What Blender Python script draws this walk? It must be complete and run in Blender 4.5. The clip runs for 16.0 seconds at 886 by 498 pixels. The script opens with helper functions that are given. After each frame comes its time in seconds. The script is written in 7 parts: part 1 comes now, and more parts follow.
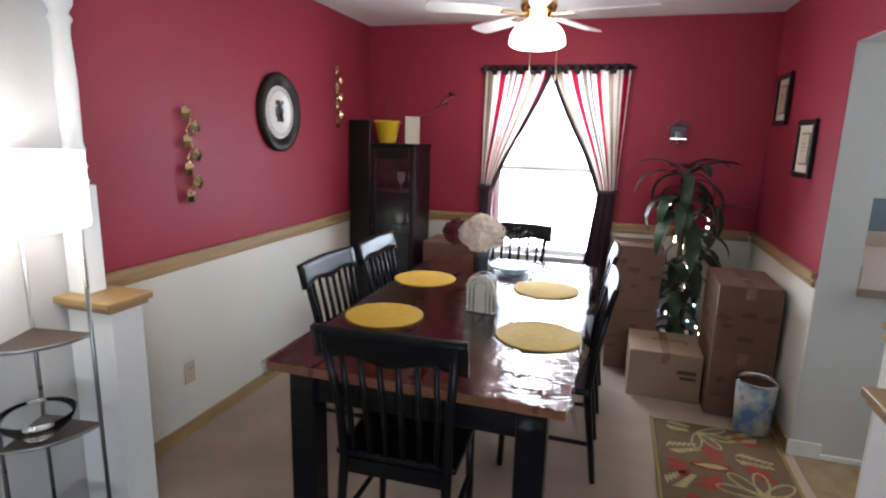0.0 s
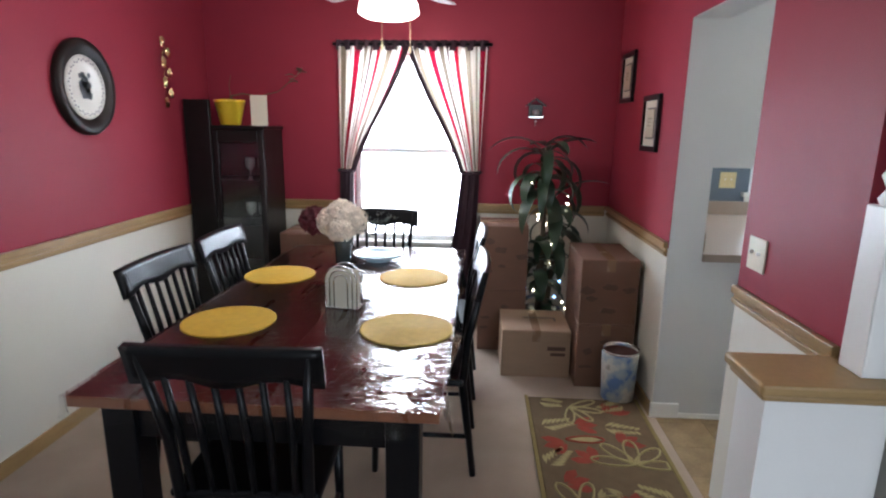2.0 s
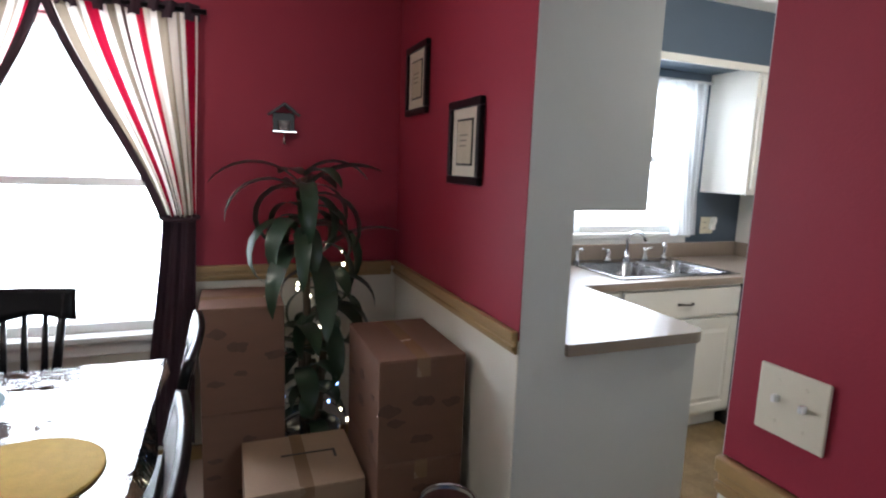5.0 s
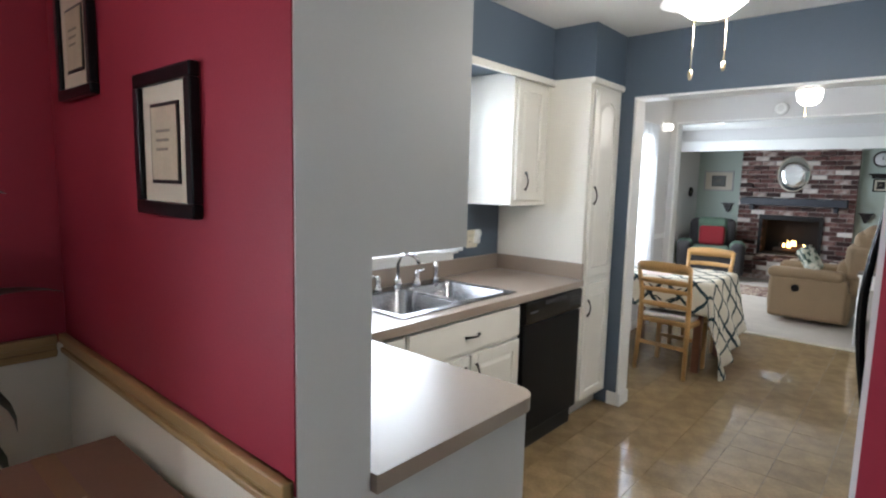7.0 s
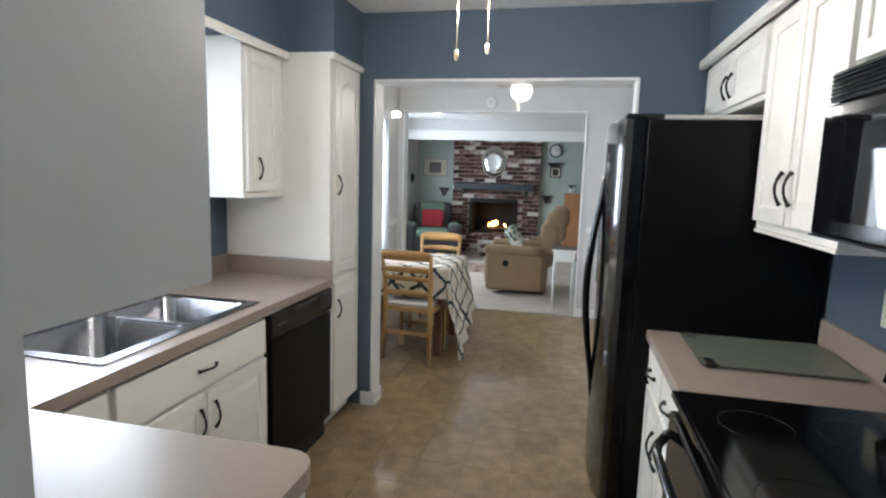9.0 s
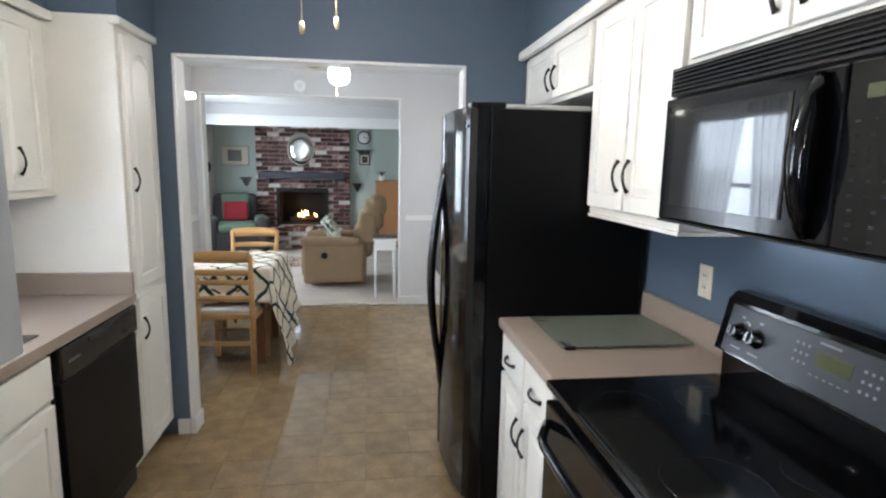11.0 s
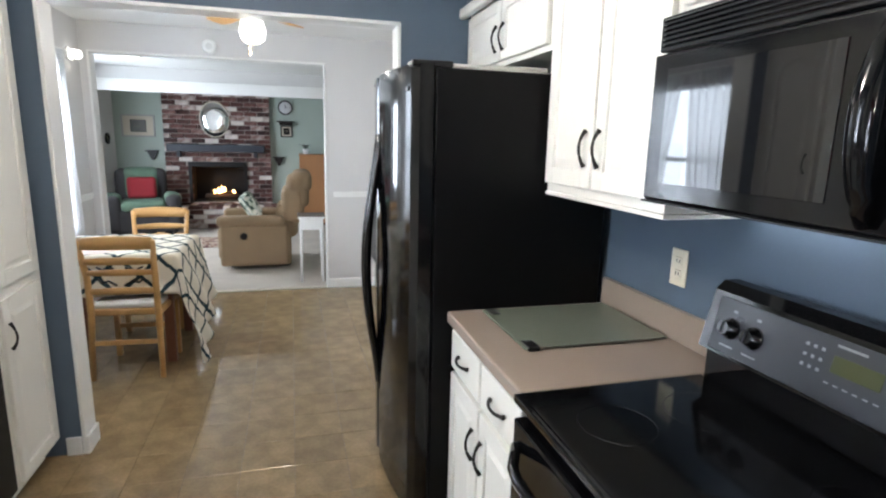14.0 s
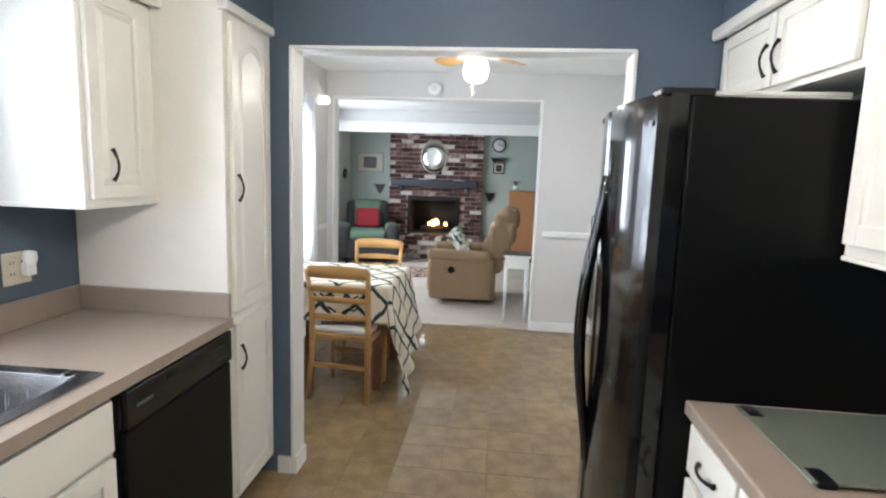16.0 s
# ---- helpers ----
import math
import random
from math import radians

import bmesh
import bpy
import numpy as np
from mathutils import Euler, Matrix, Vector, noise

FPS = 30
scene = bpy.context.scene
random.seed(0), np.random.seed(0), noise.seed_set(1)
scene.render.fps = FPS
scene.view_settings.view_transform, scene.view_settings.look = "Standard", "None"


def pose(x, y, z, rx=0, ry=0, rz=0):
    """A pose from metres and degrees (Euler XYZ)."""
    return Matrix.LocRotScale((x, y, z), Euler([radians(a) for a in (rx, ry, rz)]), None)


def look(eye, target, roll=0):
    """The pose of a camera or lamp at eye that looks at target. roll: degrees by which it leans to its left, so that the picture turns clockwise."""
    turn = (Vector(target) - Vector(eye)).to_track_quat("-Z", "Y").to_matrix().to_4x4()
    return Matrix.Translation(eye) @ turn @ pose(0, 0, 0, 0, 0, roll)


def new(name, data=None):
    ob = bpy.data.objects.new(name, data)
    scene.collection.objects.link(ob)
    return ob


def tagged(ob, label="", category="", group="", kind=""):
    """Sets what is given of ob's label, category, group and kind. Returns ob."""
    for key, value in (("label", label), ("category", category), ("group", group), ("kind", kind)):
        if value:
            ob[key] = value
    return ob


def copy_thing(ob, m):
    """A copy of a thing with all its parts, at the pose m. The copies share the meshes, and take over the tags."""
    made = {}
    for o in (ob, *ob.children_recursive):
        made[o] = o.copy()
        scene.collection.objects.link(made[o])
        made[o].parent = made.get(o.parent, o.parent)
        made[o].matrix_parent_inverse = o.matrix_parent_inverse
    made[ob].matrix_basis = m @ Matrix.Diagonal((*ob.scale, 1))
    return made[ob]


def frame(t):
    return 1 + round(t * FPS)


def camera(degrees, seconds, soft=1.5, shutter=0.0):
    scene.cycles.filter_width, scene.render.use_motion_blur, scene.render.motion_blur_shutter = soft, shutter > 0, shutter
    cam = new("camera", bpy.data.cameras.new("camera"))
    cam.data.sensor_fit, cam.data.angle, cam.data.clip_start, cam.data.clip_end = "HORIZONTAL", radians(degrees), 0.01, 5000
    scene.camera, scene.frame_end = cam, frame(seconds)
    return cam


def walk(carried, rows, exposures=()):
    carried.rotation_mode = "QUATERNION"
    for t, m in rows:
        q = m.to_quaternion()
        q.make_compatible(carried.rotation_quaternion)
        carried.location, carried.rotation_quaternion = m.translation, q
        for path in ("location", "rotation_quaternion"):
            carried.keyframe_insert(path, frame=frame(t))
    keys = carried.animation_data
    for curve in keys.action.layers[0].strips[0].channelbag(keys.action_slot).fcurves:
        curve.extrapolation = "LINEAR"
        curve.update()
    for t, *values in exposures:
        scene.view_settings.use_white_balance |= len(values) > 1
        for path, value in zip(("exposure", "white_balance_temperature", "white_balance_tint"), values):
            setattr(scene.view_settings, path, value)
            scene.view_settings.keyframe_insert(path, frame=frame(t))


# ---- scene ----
cam = camera(78, 16.0, soft=2.2)
PATH = [
    (0, (0.271, 0.486, 1.567), (-0.307, 2.358, 1.167), 1.56),
    (0.5, (0.235, 0.547, 1.567), (-0.212, 2.451, 1.148), 1.34),
    (1, (0.224, 0.594, 1.547), (-0.098, 2.522, 1.122), 1.18),
    (1.5, (0.231, 0.613, 1.547), (0.023, 2.554, 1.109), 1.03),
    (2, (0.276, 0.718, 1.517), (0.155, 2.667, 1.084), 0.88),
    (2.5, (0.313, 0.854, 1.495), (0.250, 2.809, 1.080), 0.47),
    (3, (0.305, 1.023, 1.512), (0.331, 2.980, 1.105), 0.25),
    (5.5, (0.451, 2.280, 1.461), (1.403, 4.020, 1.205), 2.00),
    (6, (0.518, 2.436, 1.474), (1.674, 4.051, 1.234), 1.57),
    (6.5, (0.646, 2.593, 1.476), (1.976, 4.069, 1.241), 1.36),
    (7, (0.737, 2.727, 1.490), (2.233, 4.033, 1.247), 1.39),
    (7.5, (0.804, 2.834, 1.503), (2.462, 3.923, 1.246), 1.92),
    (8, (0.867, 2.920, 1.513), (2.659, 3.766, 1.240), 2.31),
    (8.5, (0.967, 2.957, 1.514), (2.845, 3.585, 1.236), 2.01),
    (9, (1.019, 3.006, 1.509), (2.952, 3.439, 1.237), 1.78),
    (11.5, (1.213, 3.210, 1.522), (3.144, 2.809, 1.191), 0.98),
    (12, (1.241, 3.215, 1.507), (3.141, 2.712, 1.136), 0.86),
    (12.5, (1.286, 3.216, 1.499), (3.158, 2.649, 1.082), 0.59),
    (13, (1.341, 3.218, 1.493), (3.199, 2.624, 1.051), 0.73),
    (13.5, (1.416, 3.215, 1.499), (3.280, 2.631, 1.069), 1.13),
    (14, (1.499, 3.182, 1.509), (3.390, 2.659, 1.120), 1.36),
    (14.5, (1.566, 3.181, 1.518), (3.493, 2.767, 1.177), 1.61),
    (15, (1.644, 3.215, 1.531), (3.604, 2.952, 1.229), 1.97),
    (15.5, (1.719, 3.227, 1.525), (3.699, 3.179, 1.245), 2.04),
    (16, (1.767, 3.208, 1.527), (3.737, 3.407, 1.243), 1.99),
]
EXPOSURES = [(0.0, 0.26, 5900, 10), (3.0, 0.3, 5850, 10), (5.5, -0.28, 6050, 10), (6.0, -0.12, 6050, 10), (6.5, -0.08, 6050, 10), (7.0, -0.08, 6050, 10), (8.0, -0.26, 6000, 10), (9.0, -0.2, 5950, 10), (11.5, 0.0, 5950, 10), (14.0, 0.12, 6000, 10), (16.0, 0.16, 6100, 10)]
walk(cam, [(t, look(eye, target, roll)) for t, eye, target, roll in PATH], EXPOSURES)

# ---- world and light ----
world = bpy.data.worlds.new("world")
scene.world = world
world.use_nodes = True
wn = world.node_tree.nodes
sky = wn.new("ShaderNodeTexSky")
sky.sky_type = 'NISHITA'
sky.sun_disc = False
sky.sun_elevation = radians(48)
sky.sun_rotation = radians(200)
wn["Background"].inputs[1].default_value = 0.12
world.node_tree.links.new(sky.outputs[0], wn["Background"].inputs[0])
sun = new("sun", bpy.data.lights.new("sun", 'SUN'))
sun.data.energy, sun.data.angle, sun.data.color = 3.0, radians(0.5), (1, 0.95, 0.88)
sun.matrix_world = look((-3, -9, 12), (0, 0, 0))


def area(name, eye, target, w, h, watts, color):
    lamp = new(name, bpy.data.lights.new(name, 'AREA'))
    lamp.data.shape, lamp.data.size, lamp.data.size_y = 'RECTANGLE', w, h
    lamp.data.energy, lamp.data.color = watts, color
    lamp.matrix_world = look(eye, target)
    return lamp


def bulb(name, at, watts, color, radius):
    lamp = new(name, bpy.data.lights.new(name, 'POINT'))
    lamp.data.energy, lamp.data.color, lamp.data.shadow_soft_size = watts, color, radius
    lamp.location = at
    return lamp


DAY = (0.86, 0.93, 1.0)
WARM = (1.0, 0.90, 0.77)
area("dining_window_light", (-0.23, 4.93, 1.35), (-0.23, 3.0, 1.1), 0.9, 1.35, 62, DAY)
area("kitchen_window_light", (2.79, 5.02, 1.55), (2.79, 3.5, 1.2), 0.95, 0.9, 28, DAY)
area("breakfast_window_light", (5.73, 5.02, 1.4), (5.73, 3.5, 1.0), 1.35, 1.2, 56, DAY)
# added fill from an unseen opening, placed to brighten the dining room's west wall
area("living_window_light", (1.95, -2.9, 1.4), (-0.6, 2.5, 1.1), 2.4, 1.35, 68, DAY)
# added fill lamp, out of view, that brightens the family room
area("family_window_light", (9.2, 6.02, 1.4), (9.2, 3.5, 1.0), 1.6, 1.3, 72, DAY)
bulb("dining_bulb", (-0.215, 3.75, 1.93), 12, WARM, 0.05)
bulb("kitchen_bulb", (2.73, 3.32, 1.99), 40, WARM, 0.06)
bulb("breakfast_bulb", (5.35, 3.40, 2.02), 14, WARM, 0.06)
bulb("lamp_bulb", (-1.55, 1.75, 1.37), 5, WARM, 0.05)
bulb("fire_glow", (11.72, 4.38, 0.52), 1.2, (1.0, 0.5, 0.15), 0.06)

# ---- materials ----
def lin(hexa):
    vals = [int(hexa[i:i + 2], 16) / 255 for i in (0, 2, 4)]
    return tuple(v / 12.92 if v <= 0.04045 else ((v + 0.055) / 1.055) ** 2.4 for v in vals) + (1.0,)


def mat(name, color, rough=0.6, metal=0.0, var=0.12, scale=6.0, grain=0.0, gscale=120.0, coat=0.0, stretch=(1, 1, 1), spec=0.5, rand=0.0, rvar=0.08):
    """Two scales of noise on the colour, a fine bump and uneven gloss; rand varies the tone from object to object."""
    m = bpy.data.materials.new(name)
    m.use_nodes = True
    nt = m.node_tree
    bs = nt.nodes["Principled BSDF"]
    c = lin(color) if isinstance(color, str) else (*color, 1.0)
    tc = nt.nodes.new("ShaderNodeTexCoord")
    mp = nt.nodes.new("ShaderNodeMapping")
    mp.inputs["Scale"].default_value = stretch
    nt.links.new(tc.outputs["Object"], mp.inputs[0])
    n1 = nt.nodes.new("ShaderNodeTexNoise")
    n1.inputs["Scale"].default_value, n1.inputs["Detail"].default_value = scale, 5
    n2 = nt.nodes.new("ShaderNodeTexNoise")
    n2.inputs["Scale"].default_value, n2.inputs["Detail"].default_value = gscale, 3
    for n in (n1, n2):
        nt.links.new(mp.outputs[0], n.inputs["Vector"])
    add = nt.nodes.new("ShaderNodeMath")
    add.operation = 'MULTIPLY_ADD'
    nt.links.new(n2.outputs["Fac"], add.inputs[0])
    add.inputs[1].default_value = 0.4
    nt.links.new(n1.outputs["Fac"], add.inputs[2])
    mr = nt.nodes.new("ShaderNodeMapRange")
    nt.links.new(add.outputs[0], mr.inputs[0])
    mr.inputs[1].default_value, mr.inputs[2].default_value = 0.3, 1.1
    mr.inputs[3].default_value, mr.inputs[4].default_value = 1 - var, 1 + var
    val = mr.outputs[0]
    if rand:
        oi = nt.nodes.new("ShaderNodeObjectInfo")
        rr = nt.nodes.new("ShaderNodeMapRange")
        nt.links.new(oi.outputs["Random"], rr.inputs[0])
        rr.inputs[3].default_value, rr.inputs[4].default_value = 1 - rand, 1 + rand
        mm = nt.nodes.new("ShaderNodeMath")
        mm.operation = 'MULTIPLY'
        nt.links.new(val, mm.inputs[0])
        nt.links.new(rr.outputs[0], mm.inputs[1])
        val = mm.outputs[0]
    vm = nt.nodes.new("ShaderNodeVectorMath")
    vm.operation = 'SCALE'
    vm.inputs[0].default_value = c[:3]
    nt.links.new(val, vm.inputs["Scale"])
    nt.links.new(vm.outputs[0], bs.inputs["Base Color"])
    r2 = nt.nodes.new("ShaderNodeMapRange")
    nt.links.new(n1.outputs["Fac"], r2.inputs[0])
    r2.inputs[1].default_value, r2.inputs[2].default_value = 0.15, 0.85
    r2.inputs[3].default_value, r2.inputs[4].default_value = max(0.02, rough - rvar), min(1, rough + rvar)
    nt.links.new(r2.outputs[0], bs.inputs["Roughness"])
    bs.inputs["Metallic"].default_value = metal
    bs.inputs["Coat Weight"].default_value = coat
    bs.inputs["Coat Roughness"].default_value = 0.08
    bs.inputs["Specular IOR Level"].default_value = spec
    if grain:
        bp = nt.nodes.new("ShaderNodeBump")
        bp.inputs["Strength"].default_value, bp.inputs["Distance"].default_value = grain, 0.004
        nt.links.new(n2.outputs["Fac"], bp.inputs["Height"])
        nt.links.new(bp.outputs[0], bs.inputs["Normal"])
    return m


def glow(name, color, strength):
    m = mat(name, color, 0.4, var=0.02)
    bs = m.node_tree.nodes["Principled BSDF"]
    bs.inputs["Emission Color"].default_value = lin(color) if isinstance(color, str) else (*color, 1.0)
    bs.inputs["Emission Strength"].default_value = strength
    return m


def glass(name, color=(1, 1, 1), rough=0.02, ior=1.45):
    m = bpy.data.materials.new(name)
    m.use_nodes = True
    bs = m.node_tree.nodes["Principled BSDF"]
    bs.inputs["Base Color"].default_value = (*color, 1)
    bs.inputs["Transmission Weight"].default_value = 1.0
    bs.inputs["Roughness"].default_value = rough
    bs.inputs["IOR"].default_value = ior
    return m


def ramp_color(m, stops, source, scale, stretch=(1, 1, 1), coord="Object", detail=2.0, interp='CONSTANT', distort=0.0):
    """Lay a ramp of colours, driven by a procedural pattern, on a material's base colour."""
    nt = m.node_tree
    bs = nt.nodes["Principled BSDF"]
    tc = nt.nodes.new("ShaderNodeTexCoord")
    mp = nt.nodes.new("ShaderNodeMapping")
    mp.inputs["Scale"].default_value = stretch
    nt.links.new(tc.outputs[coord], mp.inputs[0])
    if source == 'noise':
        tx = nt.nodes.new("ShaderNodeTexNoise")
        tx.inputs["Detail"].default_value = detail
        out = tx.outputs["Fac"]
    elif source == 'voronoi':
        tx = nt.nodes.new("ShaderNodeTexVoronoi")
        out = tx.outputs["Distance"]
    else:
        tx = nt.nodes.new("ShaderNodeTexWave")
        tx.inputs["Distortion"].default_value = distort
        tx.inputs["Detail"].default_value = detail
        out = tx.outputs["Fac"]
    tx.inputs["Scale"].default_value = scale
    nt.links.new(mp.outputs[0], tx.inputs["Vector"])
    cr = nt.nodes.new("ShaderNodeValToRGB")
    cr.color_ramp.interpolation = interp
    while len(cr.color_ramp.elements) < len(stops):
        cr.color_ramp.elements.new(0.5)
    for e, (p, c) in zip(cr.color_ramp.elements, stops):
        e.position, e.color = p, lin(c)
    nt.links.new(out, cr.inputs[0])
    nt.links.new(cr.outputs[0], bs.inputs["Base Color"])
    return m


RED = mat("red_wall_paint", (0.285, 0.031, 0.052), 0.48, spec=0.16, var=0.07, scale=1.6, grain=0.12, gscale=160, rvar=0.06)
CREAM = mat("cream_wall_paint", (0.70, 0.67, 0.58), 0.5, var=0.05, scale=1.5, grain=0.1, gscale=160)
GREYWALL = mat("pale_grey_wall_paint", (0.60, 0.61, 0.61), 0.5, var=0.04, scale=1.5, grain=0.08, gscale=160)
BLUEGREY = mat("slate_blue_wall_paint", (0.09, 0.122, 0.165), 0.45, spec=0.35, var=0.06, scale=1.6, grain=0.1, gscale=160)
BRKWALL = mat("breakfast_wall_paint", (0.62, 0.61, 0.60), 0.55, var=0.04, scale=1.5, grain=0.08, gscale=160)
GREENWALL = mat("sage_wall_paint", (0.36, 0.42, 0.37), 0.55, var=0.05, scale=1.5, grain=0.1, gscale=160)
CEIL = mat("ceiling_paint", (0.74, 0.74, 0.72), 0.8, var=0.05, scale=2, grain=0.35, gscale=90)
TRIMWHITE = mat("white_trim_paint", (0.80, 0.80, 0.78), 0.35, var=0.04, scale=4, grain=0.03)
OAK = mat("stained_oak_trim", (0.33, 0.21, 0.085), 0.38, var=0.28, scale=4, grain=0.12, gscale=60, stretch=(1, 1, 6))
CARPET = mat("beige_carpet", (0.36, 0.285, 0.225), 0.95, var=0.22, scale=3, grain=0.9, gscale=260, spec=0.1)
CARPETPALE = mat("pale_carpet", (0.50, 0.45, 0.39), 0.95, var=0.15, scale=3, grain=0.9, gscale=260, spec=0.1)
GROUT = mat("vinyl_joint", (0.15, 0.105, 0.06), 0.35, var=0.2)
TILE = mat("tan_vinyl_tile", (0.25, 0.178, 0.094), 0.085, var=0.42, scale=8, grain=0.04, gscale=60, rand=0.10, rvar=0.05)
CABWHITE = mat("white_cabinet_paint", (0.80, 0.78, 0.72), 0.33, var=0.035, scale=5, grain=0.04)
LAMINATE = mat("tan_laminate_counter", (0.29, 0.232, 0.188), 0.3, var=0.10, scale=3, grain=0.04, gscale=300, rvar=0.02)
BLACKGLOSS = mat("black_gloss_enamel", (0.0035, 0.0035, 0.004), 0.1, var=0.05, rvar=0.01, spec=0.4)
BLACKGLASS = mat("black_glass", (0.004, 0.004, 0.005), 0.03, var=0.1, rvar=0.012, spec=0.8)
BLACKTEX = mat("black_textured_enamel", (0.0035, 0.0035, 0.004), 0.33, var=0.05, grain=0.2, gscale=350, rvar=0.01, spec=0.12)
BLACKPLASTIC = mat("black_plastic", (0.005, 0.005, 0.0055), 0.4, var=0.08, spec=0.3)
IRON = mat("dark_bronze_pull", (0.025, 0.021, 0.019), 0.35, metal=0.6, var=0.15)
STEEL = mat("brushed_steel", (0.30, 0.30, 0.315), 0.24, metal=1.0, var=0.06, grain=0.05, gscale=200, stretch=(1, 12, 1))
CHROME = mat("chrome", (0.75, 0.75, 0.77), 0.08, metal=1.0, var=0.03, rvar=0.03)
BRASS = mat("brass", (0.62, 0.42, 0.16), 0.25, metal=1.0, var=0.08)
BLACKWOOD = mat("black_painted_wood", (0.004, 0.004, 0.005), 0.3, var=0.15, scale=5, grain=0.04, gscale=80, rvar=0.03, spec=0.2)
TABLEWOOD = mat("mahogany_table_top", (0.17, 0.068, 0.035), 0.3, var=0.4, scale=3, grain=0.05, gscale=50, stretch=(6, 1, 1))
PANE = glass("window_glass")
CLEARGLASS = glass("clear_glass", (0.96, 0.99, 0.98))

# ---- building helpers ----
def box(bm, x0, x1, y0, y1, z0, z1):
    vs = [bm.verts.new((x, y, z)) for z in (z0, z1) for x, y in ((x0, y0), (x1, y0), (x1, y1), (x0, y1))]
    fs = []
    for q in ((3, 2, 1, 0), (4, 5, 6, 7), (0, 1, 5, 4), (1, 2, 6, 5), (2, 3, 7, 6), (3, 0, 4, 7)):
        fs.append(bm.faces.new([vs[i] for i in q]))
    return vs, fs


def rbox(bm, x0, x1, y0, y1, z0, z1, r=0.005, seg=2):
    vs, fs = box(bm, x0, x1, y0, y1, z0, z1)
    edges = list({e for f in fs for e in f.edges})
    bmesh.ops.bevel(bm, geom=edges, offset=r, segments=seg, profile=0.5, affect='EDGES')


def boxes(*dims, r=0.0, seg=2):
    bm = bmesh.new()
    for d in dims:
        if r:
            rbox(bm, *d, r=r, seg=seg)
        else:
            box(bm, *d)
    return bm


def tube(bm, pts, radius, seg=8, caps=True):
    """A round bar along a line of points; radius may be a list."""
    pts = [Vector(p) for p in pts]
    rad = radius if isinstance(radius, (list, tuple)) else [radius] * len(pts)
    rings = []
    up = Vector((0, 0, 1))
    for i, p in enumerate(pts):
        d = (pts[min(i + 1, len(pts) - 1)] - pts[max(i - 1, 0)]).normalized()
        ref = up if abs(d.z) < 0.95 else Vector((1, 0, 0))
        a = d.cross(ref).normalized()
        b_ = d.cross(a).normalized()
        rings.append([bm.verts.new(p + rad[i] * (math.cos(2 * math.pi * k / seg) * a + math.sin(2 * math.pi * k / seg) * b_)) for k in range(seg)])
    for r0, r1 in zip(rings, rings[1:]):
        for k in range(seg):
            bm.faces.new((r0[k], r0[(k + 1) % seg], r1[(k + 1) % seg], r1[k])).smooth = True
    if caps:
        bm.faces.new(rings[0][::-1])
        bm.faces.new(rings[-1])
    return bm


def lathe(bm, prof, seg=24, at=(0, 0, 0), squash=(1, 1)):
    rings = []
    for r, z in prof:
        rings.append([bm.verts.new((at[0] + squash[0] * max(r, 1e-4) * math.cos(2 * math.pi * k / seg), at[1] + squash[1] * max(r, 1e-4) * math.sin(2 * math.pi * k / seg), at[2] + z)) for k in range(seg)])
    for r0, r1 in zip(rings, rings[1:]):
        for k in range(seg):
            bm.faces.new((r0[k], r0[(k + 1) % seg], r1[(k + 1) % seg], r1[k])).smooth = True
    return bm


def prism(bm, outline, axis, a, b_):
    """Extrude a 2D outline from a to b along an axis (0 x, 1 y, 2 z)."""
    def put(u, v, w):
        return ((w, u, v), (u, w, v), (u, v, w))[axis]
    lo = [bm.verts.new(put(u, v, a)) for u, v in outline]
    hi = [bm.verts.new(put(u, v, b_)) for u, v in outline]
    n = len(lo)
    bm.faces.new(lo[::-1])
    bm.faces.new(hi)
    for i in range(n):
        bm.faces.new((lo[i], lo[(i + 1) % n], hi[(i + 1) % n], hi[i]))
    bmesh.ops.recalc_face_normals(bm, faces=bm.faces[:])
    return bm


def sheet(bm, fn, nu, nv, smooth=True):
    """A grid of points fn(u, v), u and v from 0 to 1."""
    g = [[bm.verts.new(fn(i / nu, j / nv)) for j in range(nv + 1)] for i in range(nu + 1)]
    for i in range(nu):
        for j in range(nv):
            bm.faces.new((g[i][j], g[i + 1][j], g[i + 1][j + 1], g[i][j + 1])).smooth = smooth
    return bm


def mesh_of(name, bm, material):
    me = bpy.data.meshes.new(name)
    bm.normal_update()
    bm.to_mesh(me)
    bm.free()
    me.materials.append(material)
    return me


def part(name, bm, material, parent, label=""):
    ob = new(name, mesh_of(name, bm, material))
    ob.parent = parent
    return tagged(ob, label)


def thicken(ob, t, offset=0.0):
    md = ob.modifiers.new("thickness", 'SOLIDIFY')
    md.thickness, md.offset = t, offset
    return ob


def thing(name, label, category, m=None, group="", kind=""):
    ob = new(name)
    ob.empty_display_size = 0.1
    if m is not None:
        ob.matrix_basis = m
    return tagged(ob, label, category, group, kind)


def solid(name, bm, material, label, category, kind="", group=""):
    """A thing that is one mesh."""
    return tagged(new(name, mesh_of(name, bm, material)), label, category, group, kind)


def structure(name, bm, material, label):
    return solid(name, bm, material, label, name.split("_")[0], "structure")


# ---- large structure ----
H = 2.44
XW, XE, XK, YN, YS = -1.75, 1.25, 1.42, 4.83, 2.03
YKN, XO, XB, XF = 4.915, 4.24, 7.05, 11.65

